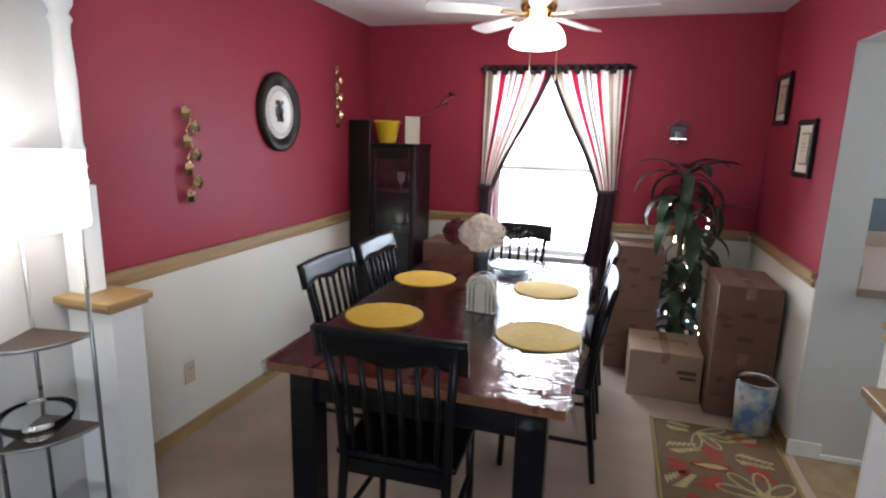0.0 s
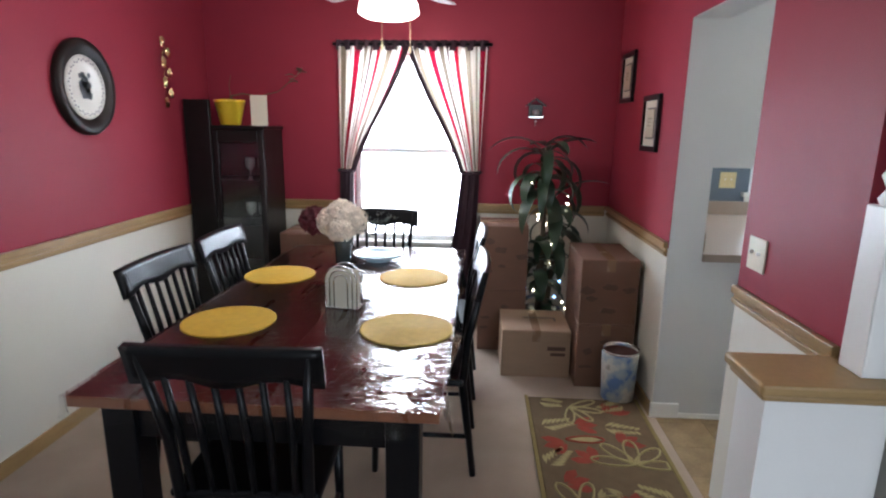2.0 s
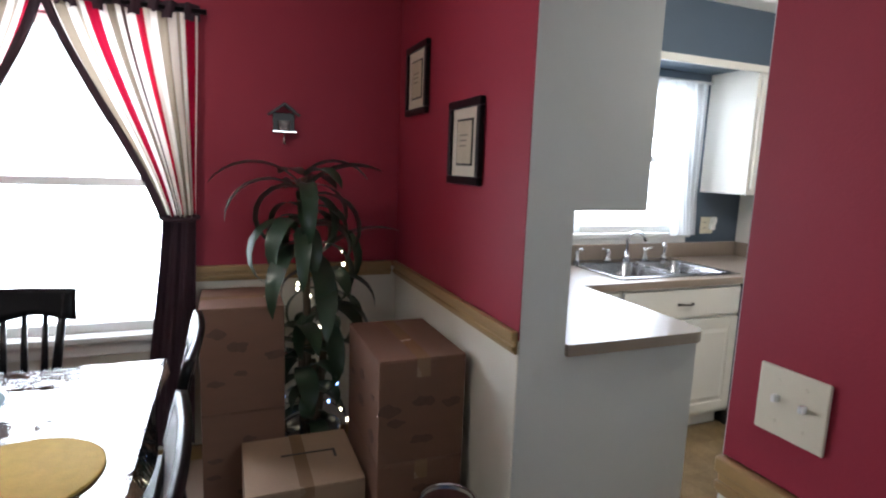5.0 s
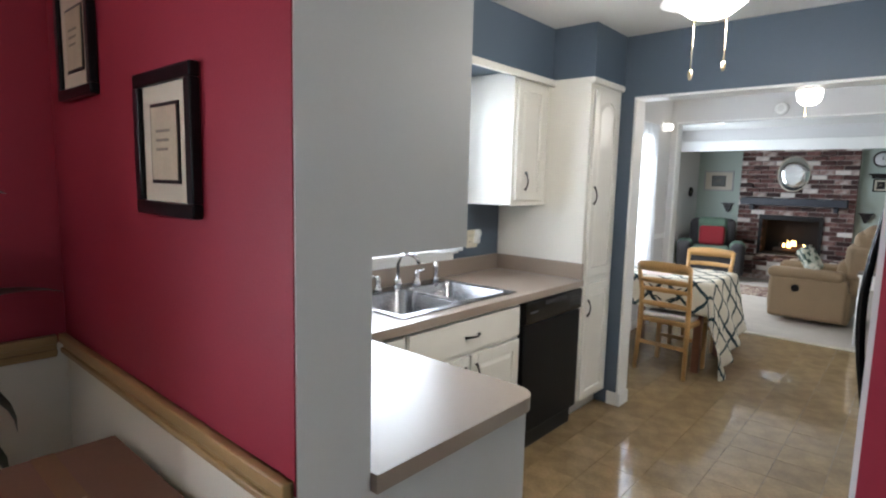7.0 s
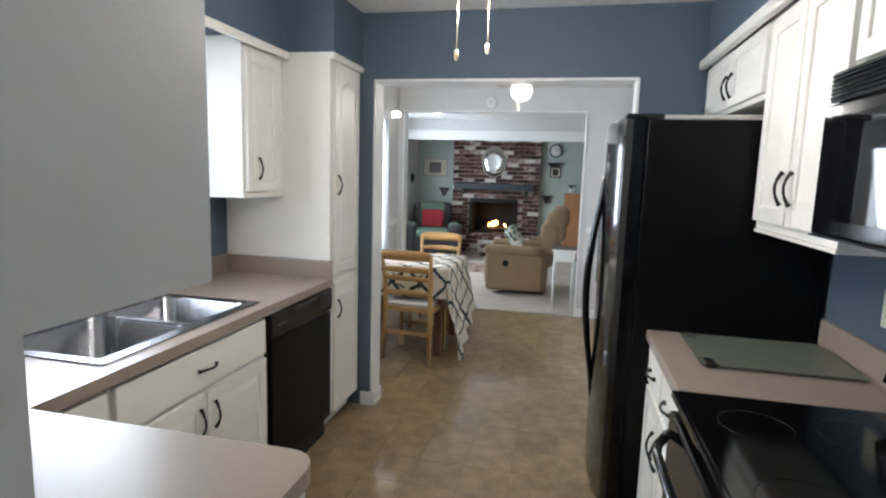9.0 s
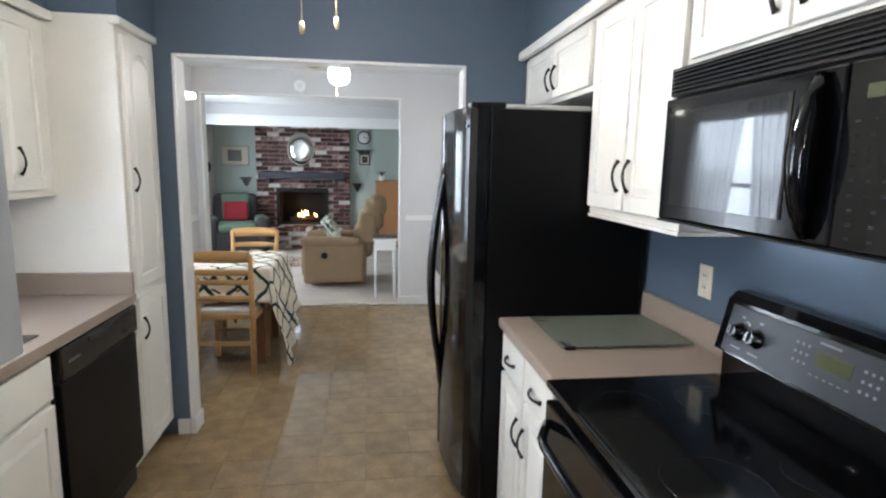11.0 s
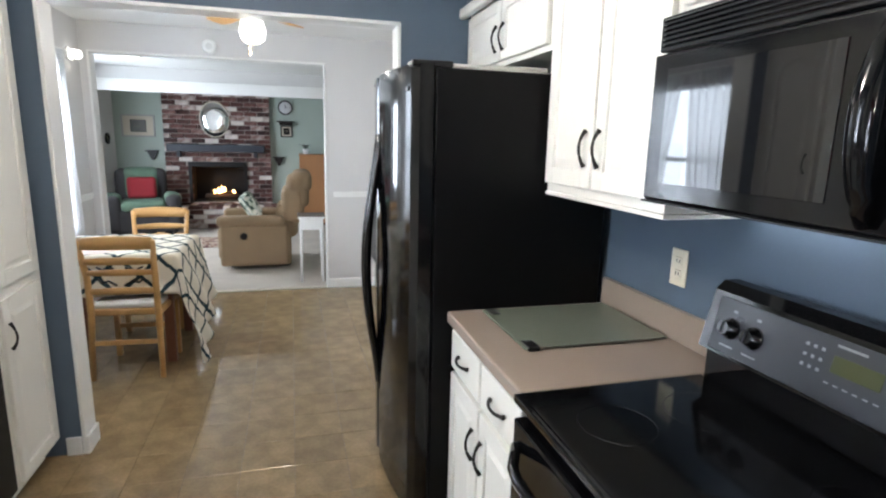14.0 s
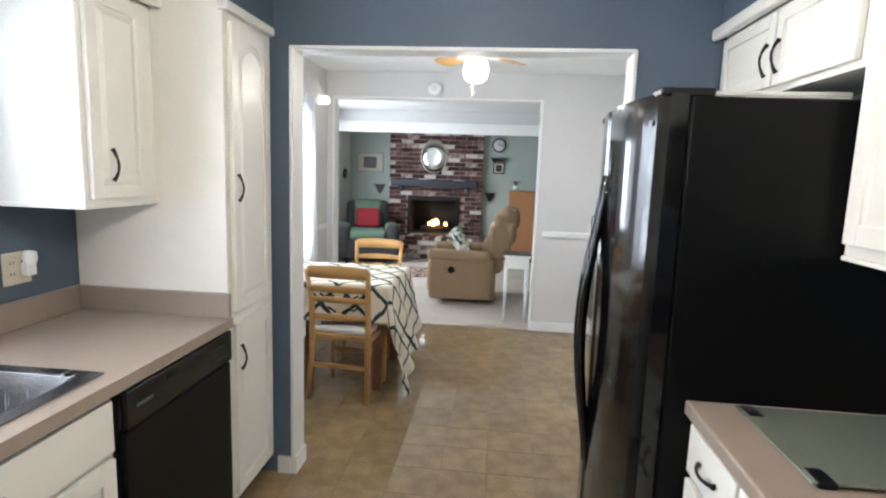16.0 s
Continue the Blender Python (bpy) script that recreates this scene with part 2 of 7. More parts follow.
structure("ground", boxes((-60, 70, -60, 60, -0.4, -0.3)), mat("lawn", (0.06, 0.09, 0.03), 0.95, var=0.4, scale=2, grain=0.6), "grass lawn round the house")
structure("floor_dining", boxes((-3.6, XE + 0.02, -3.1, 5.0, -0.12, 0)), CARPET, "beige cut-pile carpet in the dining and living rooms")
floor_k = structure("floor_kitchen", boxes((XE + 0.02, XB + 0.03, 1.9, 5.0, -0.12, -0.004)), GROUT, "tan vinyl tile floor of kitchen and breakfast room")
structure("floor_family", boxes((XB + 0.03, 12.4, 0.4, 6.2, -0.12, -0.002)), CARPETPALE, "pale carpet in the family room")
structure("ceiling", boxes((-3.8, 12.6, -3.3, 6.3, H, H + 0.15)), CEIL, "white textured ceiling")

# dining room: red above a rail, cream below
RZ = 0.935
WX0, WX1, WZ0, WZ1 = -0.66, 0.20, 0.66, 2.03
structure("wall_dining_north_upper", boxes((XW - 0.15, WX0, YN, YN + 0.2, RZ, H), (WX1, XK, YN, YN + 0.2, RZ, H), (WX0, WX1, YN, YN + 0.2, WZ1, H)), RED, "red painted wall above the chair rail")
structure("wall_dining_north_lower", boxes((XW - 0.15, WX0, YN, YN + 0.2, 0, RZ), (WX1, XK, YN, YN + 0.2, 0, RZ), (WX0, WX1, YN, YN + 0.2, 0, WZ0)), CREAM, "cream painted wainscot wall below the chair rail")
structure("wall_dining_west_upper", boxes((XW - 0.15, XW, 2.10, YN, RZ, H)), RED, "red painted wall above the chair rail")
structure("wall_dining_west_lower", boxes((XW - 0.15, XW, 2.10, YN, 0, RZ)), CREAM, "cream painted wainscot wall below the chair rail")
JN, JS, DH = 3.505, 2.745, 2.035
structure("wall_dining_east_upper", boxes((XE, XE + 0.085, JN, YN, RZ, H), (XE, XE + 0.085, 2.142, JS, RZ, H), (XE, XE + 0.085, JS, JN, DH, H)), RED, "red painted wall with a wide doorway")
structure("wall_dining_east_lower", boxes((XE, XE + 0.085, JN, YN, 0, RZ), (XE, XE + 0.085, 2.142, JS, 0, RZ)), CREAM, "cream painted wainscot wall below the chair rail")
structure("wall_kitchen_west", boxes((XE + 0.085, XK, JN, YKN, 0, H), (XE + 0.085, XK, YS, JS, 0, H), (XE + 0.085, XK, JS, JN, DH, H)), BLUEGREY, "slate blue kitchen wall behind the cabinets")
structure("door_jamb_lining", boxes((XE + 0.003, XK + 0.001, JN - 0.004, JN + 0.004, 0, DH), (XE + 0.003, XK - 0.003, JS - 0.004, JS + 0.004, 0, DH), (XE + 0.003, XK - 0.003, JS, JN, DH - 0.004, DH + 0.004)), GREYWALL, "pale grey painted doorway lining")

# kitchen
KX0, KX1, KZ0, KZ1 = 2.28, 3.30, 1.08, 2.05
structure("wall_kitchen_north", boxes((XK, KX0, YKN, YKN + 0.12, 0, H), (KX1, XO + 0.06, YKN, YKN + 0.12, 0, H), (KX0, KX1, YKN, YKN + 0.12, 0, KZ0), (KX0, KX1, YKN, YKN + 0.12, KZ1, H)), BLUEGREY, "slate blue kitchen wall with the sink window")
structure("wall_kitchen_south", boxes((XE + 0.085, XO + 0.06, YS - 0.12, YS, 0, H)), BLUEGREY, "slate blue kitchen wall behind the range")
OS, ON, OZ = 2.665, 4.178, 2.055
structure("wall_kitchen_east", boxes((XO, XO + 0.06, YS, OS, 0, H), (XO, XO + 0.06, ON, YKN, 0, H), (XO, XO + 0.06, OS, ON, OZ, H)), BLUEGREY, "slate blue wall with a wide opening to the breakfast room")
structure("wall_breakfast_west", boxes((XO + 0.06, XO + 0.12, YS, OS, 0, H), (XO + 0.06, XO + 0.12, ON, YKN, 0, H), (XO + 0.06, XO + 0.12, OS, ON, OZ, H)), BRKWALL, "pale wall of the breakfast room")
structure("trim_opening", boxes((XO - 0.012, XO + 0.132, OS - 0.004, OS + 0.012, 0, OZ), (XO - 0.012, XO + 0.132, ON - 0.012, ON + 0.004, 0, OZ), (XO - 0.012, XO + 0.132, OS, ON, OZ - 0.012, OZ + 0.004), r=0.003), TRIMWHITE, "white painted lining of the wide opening")
BX0, BX1, BZ0, BZ1 = 5.02, 6.45, 0.75, 2.03
structure("wall_breakfast_north", boxes((XO + 0.06, BX0, YKN, YKN + 0.12, 0, H), (BX1, XB + 0.1, YKN, YKN + 0.12, 0, H), (BX0, BX1, YKN, YKN + 0.12, 0, BZ0), (BX0, BX1, YKN, YKN + 0.12, BZ1, H)), BRKWALL, "pale wall with the breakfast room window")
structure("wall_breakfast_south", boxes((XO + 0.06, XB + 0.1, YS - 0.12, YS, 0, H)), BRKWALL, "pale wall of the breakfast room")
FS, FN, FZ = 2.855, 4.85, 2.20
structure("wall_breakfast_east", boxes((XB, XB + 0.06, YS, FS, 0, H), (XB, XB + 0.06, FN, YKN, 0, H), (XB, XB + 0.06, FS, FN, FZ, H)), BRKWALL, "pale wall with a wide opening to the family room")
structure("wall_family_west", boxes((XB + 0.06, XB + 0.12, 0.5, FS, 0, H), (XB + 0.06, XB + 0.12, FN, 5.95, 0, H), (XB + 0.06, XB + 0.12, FS, FN, FZ, H)), BRKWALL, "pale wall of the family room")
structure("trim_family_opening", boxes((XB - 0.012, XB + 0.132, FS - 0.004, FS + 0.014, 0, FZ), (XB - 0.012, XB + 0.132, FN - 0.014, FN + 0.004, 0, FZ), (XB - 0.012, XB + 0.132, FS, FN, FZ - 0.014, FZ + 0.004), r=0.003), TRIMWHITE, "white painted lining of the family room opening")
# the opening from x 8.4 to 10 is never in view, added for the fill lamp
structure("wall_family_north", boxes((XB + 0.06, 8.4, 5.95, 6.07, 0, H), (10.0, 12.5, 5.95, 6.07, 0, H), (8.4, 10.0, 5.95, 6.07, 0, 0.75), (8.4, 10.0, 5.95, 6.07, 2.05, H)), BRKWALL, "pale family room wall with an unseen opening added for the fill light")
structure("wall_family_south", boxes((XB + 0.06, 12.5, 0.38, 0.5, 0, H)), GREENWALL, "sage green family room wall")
structure("wall_family_east", boxes((XF, XF + 0.12, 0.5, 3.55, 0, H), (XF, XF + 0.12, 5.19, 5.95, 0, H)), GREENWALL, "sage green wall beside the brick chimney")
structure("beam_family", boxes((10.45, 10.60, 0.5, 5.95, 2.10, H - 0.002)), BRKWALL, "painted dropped ceiling beam")
structure("trim_beam_board", boxes((10.43, 10.45, 0.5, 5.95, 2.095, 2.262), r=0.004), TRIMWHITE, "white board along the ceiling beam")

# living room behind the start
structure("wall_living_west", boxes((XW - 0.15, XW, -3.1, 2.10, 0, H)), BRKWALL, "white painted living room wall")
# unseen wall; its opening is added and sits where the fill lamp needs it
structure("wall_living_south", boxes((XW - 0.15, 0.7, -3.12, -3.0, 0, H), (3.2, 3.6, -3.12, -3.0, 0, H), (0.7, 3.2, -3.12, -3.0, 0, 0.7), (0.7, 3.2, -3.12, -3.0, 2.1, H)), BRKWALL, "unseen white living room wall with an opening added for the fill light")
structure("wall_living_east", boxes((3.4, 3.52, -3.0, 1.84, 0, H)), BRKWALL, "white painted living room wall")
structure("wall_living_north", boxes((1.336, 3.52, 1.84, 1.905, 0, H)), BRKWALL, "white painted living room wall")
structure("trim_wall_end", boxes((1.326, 1.334, 1.906, 2.14, 0, H)), TRIMWHITE, "white painted end of the dividing wall behind the post")
structure("floor_living", boxes((XE + 0.02, 3.6, -3.1, 1.9, -0.12, 0)), CARPET, "beige carpet in the living room")

# ---- kitchen ----
backdrop_mat = glow("bright_overcast_distance", (0.93, 0.96, 1.0), 4.5)
structure("backdrop", boxes((-9, 17, 9.6, 9.7, -0.3, 7)), backdrop_mat, "bright hazy daylight outside the windows")


def panel_front(w, h, arch=False, raised=True, fr=0.055):
    """A cabinet door or drawer front in the x-z plane, facing -y, its back at y = 0."""
    bm = bmesh.new()
    if not raised:
        rbox(bm, 0, w, -0.019, 0, 0, h, r=0.005)
        return bm
    box(bm, 0.004, w - 0.004, -0.011, 0, 0.004, h - 0.004)
    rbox(bm, 0, fr, -0.02, -0.001, 0, h, r=0.004)
    rbox(bm, w - fr, w, -0.02, -0.001, 0, h, r=0.004)
    rbox(bm, fr - 0.002, w - fr + 0.002, -0.02, -0.001, 0, fr, r=0.004)
    rise = 0.055 if arch else 0.0
    n = 14
    lower = [(fr + (w - 2 * fr) * i / n, h - fr - rise + rise * math.sin(math.pi * i / n) ** 0.7) for i in range(n + 1)]
    prism(bm, lower + [(w - fr, h), (fr, h)], 1, -0.02, -0.001)
    g, s = 0.008, 0.022
    def ring(inset):
        a, b_ = fr + inset, w - fr - inset
        top = [(a + (b_ - a) * i / n, h - fr - rise - inset + rise * math.sin(math.pi * i / n) ** 0.7) for i in range(n + 1)]
        return [(a, fr + inset), (b_, fr + inset)] + top[::-1]
    r0 = [bm.verts.new((u, -0.011, v)) for u, v in ring(g)]
    r1 = [bm.verts.new((u, -0.0185, v)) for u, v in ring(g + s)]
    k = len(r0)
    for i in range(k):
        bm.faces.new((r0[i], r0[(i + 1) % k], r1[(i + 1) % k], r1[i]))
    bm.faces.new(r1)
    return bm


def pull(horizontal, length=0.105):
    """A bow pull with flared feet, centred, in front of y = 0."""
    bm = bmesh.new()
    pts, rad = [], []
    for i in range(13):
        s = i / 12
        a = (s - 0.5) * length
        wave = 0.0015 * math.sin(2 * math.pi * s)
        out = -0.004 - 0.020 * math.sin(math.pi * s) ** 0.8
        pts.append((a, out, wave) if horizontal else (wave, out, a))
        rad.append(0.0065 - 0.002 * math.sin(math.pi * s) + (0.002 if i in (0, 12) else 0))
    return tube(bm, pts, rad, 8)


def add_front(parent, kind, x0, x1, z0, z1, pull_at, arch=False, y=0.0, raised=True, fr=0.055):
    d = part("door" if kind == "door" else "drawer_front", panel_front(x1 - x0, z1 - z0, arch, raised, fr), CABWHITE, parent)
    d.location = (x0, y, z0)
    if pull_at:
        hnd = part("handle", pull(kind != "door"), IRON, d, "dark bronze bow pull")
        hnd.location = (pull_at[0] - x0, -0.02, pull_at[1] - z0)
    return d


def cabinet(name, m, w, d, h, label, base=False, body_mat=None, group="kitchen cabinets", hollow=False):
    """Front plane at y = 0, depth along +y."""
    c = thing(name, label, "cabinet", m, group)
    dims = [(0, w, 0.001, d, 0.1 if base else 0, h)]
    if base:
        dims.append((0.002, w - 0.002, 0.07, d, 0.0, 0.1))
    if hollow:
        dims = [(0, 0.018, 0.001, d, 0.1, h), (w - 0.018, w, 0.001, d, 0.1, h), (0.018, w - 0.018, 0.001, d, 0.1, 0.118), (0.018, w - 0.018, 0.001, 0.019, 0.118, h), (0.002, w - 0.002, 0.07, 0.09, 0.0, 0.1)]
    part("body", boxes(*dims, r=0.002, seg=1), body_mat or CABWHITE, c)
    return c


CT, CH = 0.914, 0.874
# north run
yf = 4.285
c = cabinet("base_cabinet", pose(2.29, yf, 0), 0.855, 0.62, CH, "white raised-panel sink base cabinet under the counter", True, hollow=True)
add_front(c, "drawer", 0.015, 0.84, 0.70, 0.855, (0.43, 0.775), raised=False)
add_front(c, "door", 0.015, 0.422, 0.125, 0.68, (0.385, 0.58))
add_front(c, "door", 0.433, 0.84, 0.125, 0.68, (0.47, 0.58))
c = cabinet("base_cabinet", pose(2.0, yf, 0), 0.288, 0.62, CH, "narrow white corner base cabinet under the counter", True)
add_front(c, "drawer", 0.03, 0.275, 0.70, 0.855, None, raised=False)
add_front(c, "door", 0.03, 0.275, 0.125, 0.68, None)
c = cabinet("base_cabinet", pose(1.99, 3.53, 0, 0, 0, 90), 0.745, 0.565, CH, "white base cabinet of the counter's return", True)
structure("wall_counter_end", boxes((XK + 0.001, 1.99, JN - 0.004, JN + 0.02, 0, CH - 0.001)), GREYWALL, "pale grey end panel under the counter")
structure("wall_upper_end", boxes((XK + 0.001, 1.705, JN - 0.004, JN + 0.02, 1.345, H)), GREYWALL, "pale grey end panel of the upper cabinet")
cabinet("upper_cabinet", pose(1.70, 3.53, 1.345, 0, 0, 90), 1.375, 0.275, 0.785, "white upper cabinet hung beside the doorway")

c = thing("dishwasher", "black dishwasher built in under the laminate counter", "dishwasher", pose(3.155, 4.262, 0))
part("body", boxes((0.003, 0.637, 0.02, 0.6, 0.1, 0.866), (0.01, 0.63, 0.07, 0.5, 0, 0.1)), BLACKPLASTIC, c)
part("door", boxes((0.004, 0.636, -0.004, 0.02, 0.12, 0.735), r=0.006), BLACKTEX, c)
cp = part("control_panel", boxes((0.004, 0.636, -0.012, 0.02, 0.745, 0.866), r=0.006), BLACKGLOSS, c)
part("handle_recess", boxes((0.2, 0.44, -0.0145, -0.011, 0.83, 0.852), r=0.001, seg=1), BLACKPLASTIC, cp)
part("badge", boxes((0.05, 0.13, -0.0135, -0.0115, 0.80, 0.81)), mat("grey_print", (0.05, 0.05, 0.055), 0.5), cp)
part("vent", boxes(*[(0.48, 0.6, -0.0135, -0.0115, 0.775 + 0.012 * i, 0.78 + 0.012 * i) for i in range(5)]), BLACKPLASTIC, cp)
part("kick_plate", boxes((0.005, 0.635, 0.035, 0.06, 0.0, 0.11)), BLACKPLASTIC, c)

c = cabinet("pantry_cabinet", pose(3.805, 4.27, 0), 0.425, 0.64, 2.13, "tall white pantry cabinet with arched raised panels", True)
add_front(c, "door", 0.03, 0.372, 0.925, 2.06, (0.06, 1.43), arch=True)
add_front(c, "door", 0.03, 0.372, 0.125, 0.88, (0.06, 0.73))
part("crown", boxes((-0.015, 0.42, -0.028, 0.02, 2.09, 2.128), r=0.01), CABWHITE, c)
c = cabinet("upper_cabinet", pose(3.425, 4.555, 1.372), 0.378, 0.358, 0.758, "white upper cabinet with one raised-panel door by the window")
add_front(c, "door", 0.018, 0.315, 0.02, 0.705, (0.11, 0.135), fr=0.05)
part("base_moulding", boxes((-0.008, 0.378, -0.006, 0.35, -0.012, 0.004), r=0.003), CABWHITE, c)
structure("trim_north_crown", boxes((1.73, 3.803, 4.508, 4.53, 2.088, 2.13), r=0.006), CABWHITE, "white moulding along the soffit over the window")
structure("ceiling_soffit_north", boxes((XK + 0.32, 3.803, 4.532, YKN - 0.002, 2.131, H - 0.002)), BLUEGREY, "slate blue soffit over the window")
structure("ceiling_soffit_west", boxes((XK + 0.003, 1.715, JN + 0.024, YKN - 0.002, 2.131, H - 0.002)), BLUEGREY, "slate blue soffit")
structure("ceiling_soffit_pantry", boxes((3.805, XO - 0.002, 4.255, YKN - 0.002, 2.131, H - 0.002)), BLUEGREY, "slate blue soffit over the pantry")
structure("ceiling_soffit_south", boxes((XK + 0.003, XO - 0.002, YS + 0.002, 2.335, 2.131, H - 0.002)), BLUEGREY, "slate blue soffit over the wall cabinets")

# worktops
wt = thing("kitchen_countertop", "tan speckled laminate L-shaped countertop with a low backsplash", "countertop")
SX0, SX1, SY0, SY1 = 2.345, 3.135, 4.345, 4.835


def cells(xs, ys, keep, z0, z1):
    """A slab made of the grid cells that are kept, closed all round."""
    bm = bmesh.new()
    vt = {}
    def v(i, j, k):
        if (i, j, k) not in vt:
            vt[i, j, k] = bm.verts.new((xs[i], ys[j], (z0, z1)[k]))
        return vt[i, j, k]
    for i, j in keep:
        bm.faces.new((v(i, j, 1), v(i + 1, j, 1), v(i + 1, j + 1, 1), v(i, j + 1, 1)))
        bm.faces.new((v(i, j + 1, 0), v(i + 1, j + 1, 0), v(i + 1, j, 0), v(i, j, 0)))
        for di, dj, a, b_ in ((0, -1, (i, j), (i + 1, j)), (1, 0, (i + 1, j), (i + 1, j + 1)), (0, 1, (i + 1, j + 1), (i, j + 1)), (-1, 0, (i, j + 1), (i, j))):
            if (i + di, j + dj) not in keep:
                bm.faces.new((v(*a, 0), v(*b_, 0), v(*b_, 1), v(*a, 1)))
    return bm


keep = {(0, 0), (0, 1), (0, 2), (0, 3), (1, 1), (1, 2), (1, 3), (2, 1), (2, 3), (3, 1), (3, 2), (3, 3)}
bm = cells((XK + 0.002, 2.03, SX0, SX1, 3.803), (3.482, 4.25, SY0, SY1, 4.892), keep, CH, CT)
corner = [e for e in bm.edges if all(abs(q.co.x - 2.03) < 1e-4 and abs(q.co.y - 3.482) < 1e-4 for q in e.verts)]
bmesh.ops.bevel(bm, geom=corner, offset=0.07, segments=8, profile=0.5, affect='EDGES')
part("worktop", bm, LAMINATE, wt)
part("backsplash", boxes((XK + 0.002, 3.803, 4.893, 4.914, CT, CT + 0.1), r=0.004), LAMINATE, wt)
part("backsplash", boxes((3.784, 3.803, 4.255, 4.892, CT, CT + 0.1), r=0.004), LAMINATE, wt)
part("backsplash", boxes((XK + 0.002, XK + 0.022, 3.53, 4.892, CT, CT + 0.1), r=0.004), LAMINATE, wt)

sink = thing("kitchen_sink", "stainless steel double bowl drop-in sink in the counter", "sink")


def bowl(x0, x1, y0, y1, depth):
    bm = bmesh.new()
    def loop(inset, z, r):
        pts = []
        for cx, cy, a0 in ((x1 - inset - r, y1 - inset - r, 0), (x0 + inset + r, y1 - inset - r, 90), (x0 + inset + r, y0 + inset + r, 180), (x1 - inset - r, y0 + inset + r, 270)):
            for k in range(6):
                a = radians(a0 + 90 * k / 5)
                pts.append(bm.verts.new((cx + r * math.cos(a), cy + r * math.sin(a), z)))
        return pts
    loops = [loop(0, CT + 0.006, 0.05), loop(0.006, CT - 0.004, 0.05), loop(0.02, CT - depth + 0.04, 0.06), loop(0.05, CT - depth, 0.06)]
    for a, b_ in zip(loops, loops[1:]):
        for i in range(len(a)):
            bm.faces.new((b_[i], b_[(i + 1) % len(a)], a[(i + 1) % len(a)], a[i])).smooth = True
    bm.faces.new(loops[-1])
    return bm


def rim_frame():
    bm = bmesh.new()
    z0, z1 = CT + 0.0005, CT + 0.006
    mx = 2.76
    for d in ((2.315, 2.352, 4.315, 4.86), (mx - 0.014, mx + 0.014, 4.36, 4.77), (3.13, 3.165, 4.315, 4.86), (2.352, 3.13, 4.315, 4.36), (2.352, 3.13, 4.77, 4.86)):
        box(bm, *d, z0, z1)
    return bm


part("rim", rim_frame(), STEEL, sink)
part("bowl", bowl(2.346, 2.75, 4.356, 4.774, 0.19), STEEL, sink)
part("bowl", bowl(2.77, 3.136, 4.356, 4.774, 0.19), STEEL, sink)
for x in (2.55, 2.95):
    part("drain", lathe(bmesh.new(), [(0.0, 0.002), (0.03, 0.002), (0.042, 0.004), (0.044, 0.0)], 20, (x, 4.57, CT - 0.19)), CHROME, sink)

fc = thing("kitchen_faucet", "chrome two-handle faucet with gooseneck spout and sprayer", "faucet", pose(2.765, 4.815, CT + 0.006))
part("spout", tube(tube(bmesh.new(), [(0, 0, 0), (0, 0, 0.05)], [0.024, 0.018], 14), [(0, 0, 0.04), (0, 0, 0.13), (0.005, -0.02, 0.175), (0.015, -0.06, 0.19), (0.025, -0.11, 0.175), (0.03, -0.13, 0.14)], [0.012, 0.010, 0.010, 0.010, 0.010, 0.011], 12), CHROME, fc)
for x in (-0.145, 0.145):
    hd = part("handle", lathe(bmesh.new(), [(0.0, 0.0), (0.027, 0.0), (0.025, 0.012), (0.014, 0.03), (0.017, 0.06), (0.01, 0.075), (0, 0.078)], 16, (x, 0, 0)), CHROME, fc)
    part("lever", tube(bmesh.new(), [(x, 0, 0.068), (x + (0.05 if x > 0 else -0.05), -0.01, 0.08)], [0.006, 0.008], 8), CHROME, hd)
part("sprayer", lathe(bmesh.new(), [(0, 0), (0.022, 0), (0.02, 0.015), (0.012, 0.03), (0.016, 0.075), (0.012, 0.11), (0, 0.112)], 14, (0.305, 0, 0)), CHROME, fc)
sd = thing("soap_dispenser", "chrome pump soap dispenser beside the sink", "dispenser", pose(2.39, 4.815, CT + 0.006))
part("bottle_neck", lathe(bmesh.new(), [(0, 0), (0.02, 0), (0.018, 0.02), (0.011, 0.035), (0.012, 0.07), (0, 0.072)], 14), CHROME, sd)
part("nozzle", tube(bmesh.new(), [(0, 0, 0.07), (0, -0.02, 0.088), (0, -0.06, 0.085)], 0.006, 8), CHROME, sd)

# sink window
def window_unit(name, x0, x1, y0, z0, z1, label, rails=1):
    w = thing(name, label, "window", None, kind="structure")
    f = 0.045
    ym, yb = y0 + 0.05, y0 + 0.09
    part("window_frame", boxes((x0, x0 + f, ym, yb, z0, z1), (x1 - f, x1, ym, yb, z0, z1), (x0 + f, x1 - f, ym, yb, z0, z0 + f), (x0 + f, x1 - f, ym, yb, z1 - f, z1), (x0 + f, x1 - f, ym, yb, (z0 + z1) / 2 - 0.02, (z0 + z1) / 2 + 0.02), r=0.004, seg=1), TRIMWHITE, w)
    for a, b_ in ((z0 + f, (z0 + z1) / 2 - 0.02), ((z0 + z1) / 2 + 0.02, z1 - f)):
        p = part("pane", boxes((x0 + f - 0.004, x1 - f + 0.004, ym + 0.018, ym + 0.022, a - 0.004, b_ + 0.004)), PANE, w)
        p.visible_shadow = False
    part("window_sill", boxes((x0 - 0.05, x1 + 0.05, y0 - 0.035, ym, z0 - 0.028, z0 + 0.002), r=0.005), TRIMWHITE, w)
    part("apron", boxes((x0 - 0.03, x1 + 0.03, y0 - 0.014, y0 - 0.002, z0 - 0.09, z0 - 0.03), r=0.004), TRIMWHITE, w)
    return w


window_unit("window_kitchen", KX0, KX1, YKN, KZ0, KZ1, "white double-hung window over the sink")

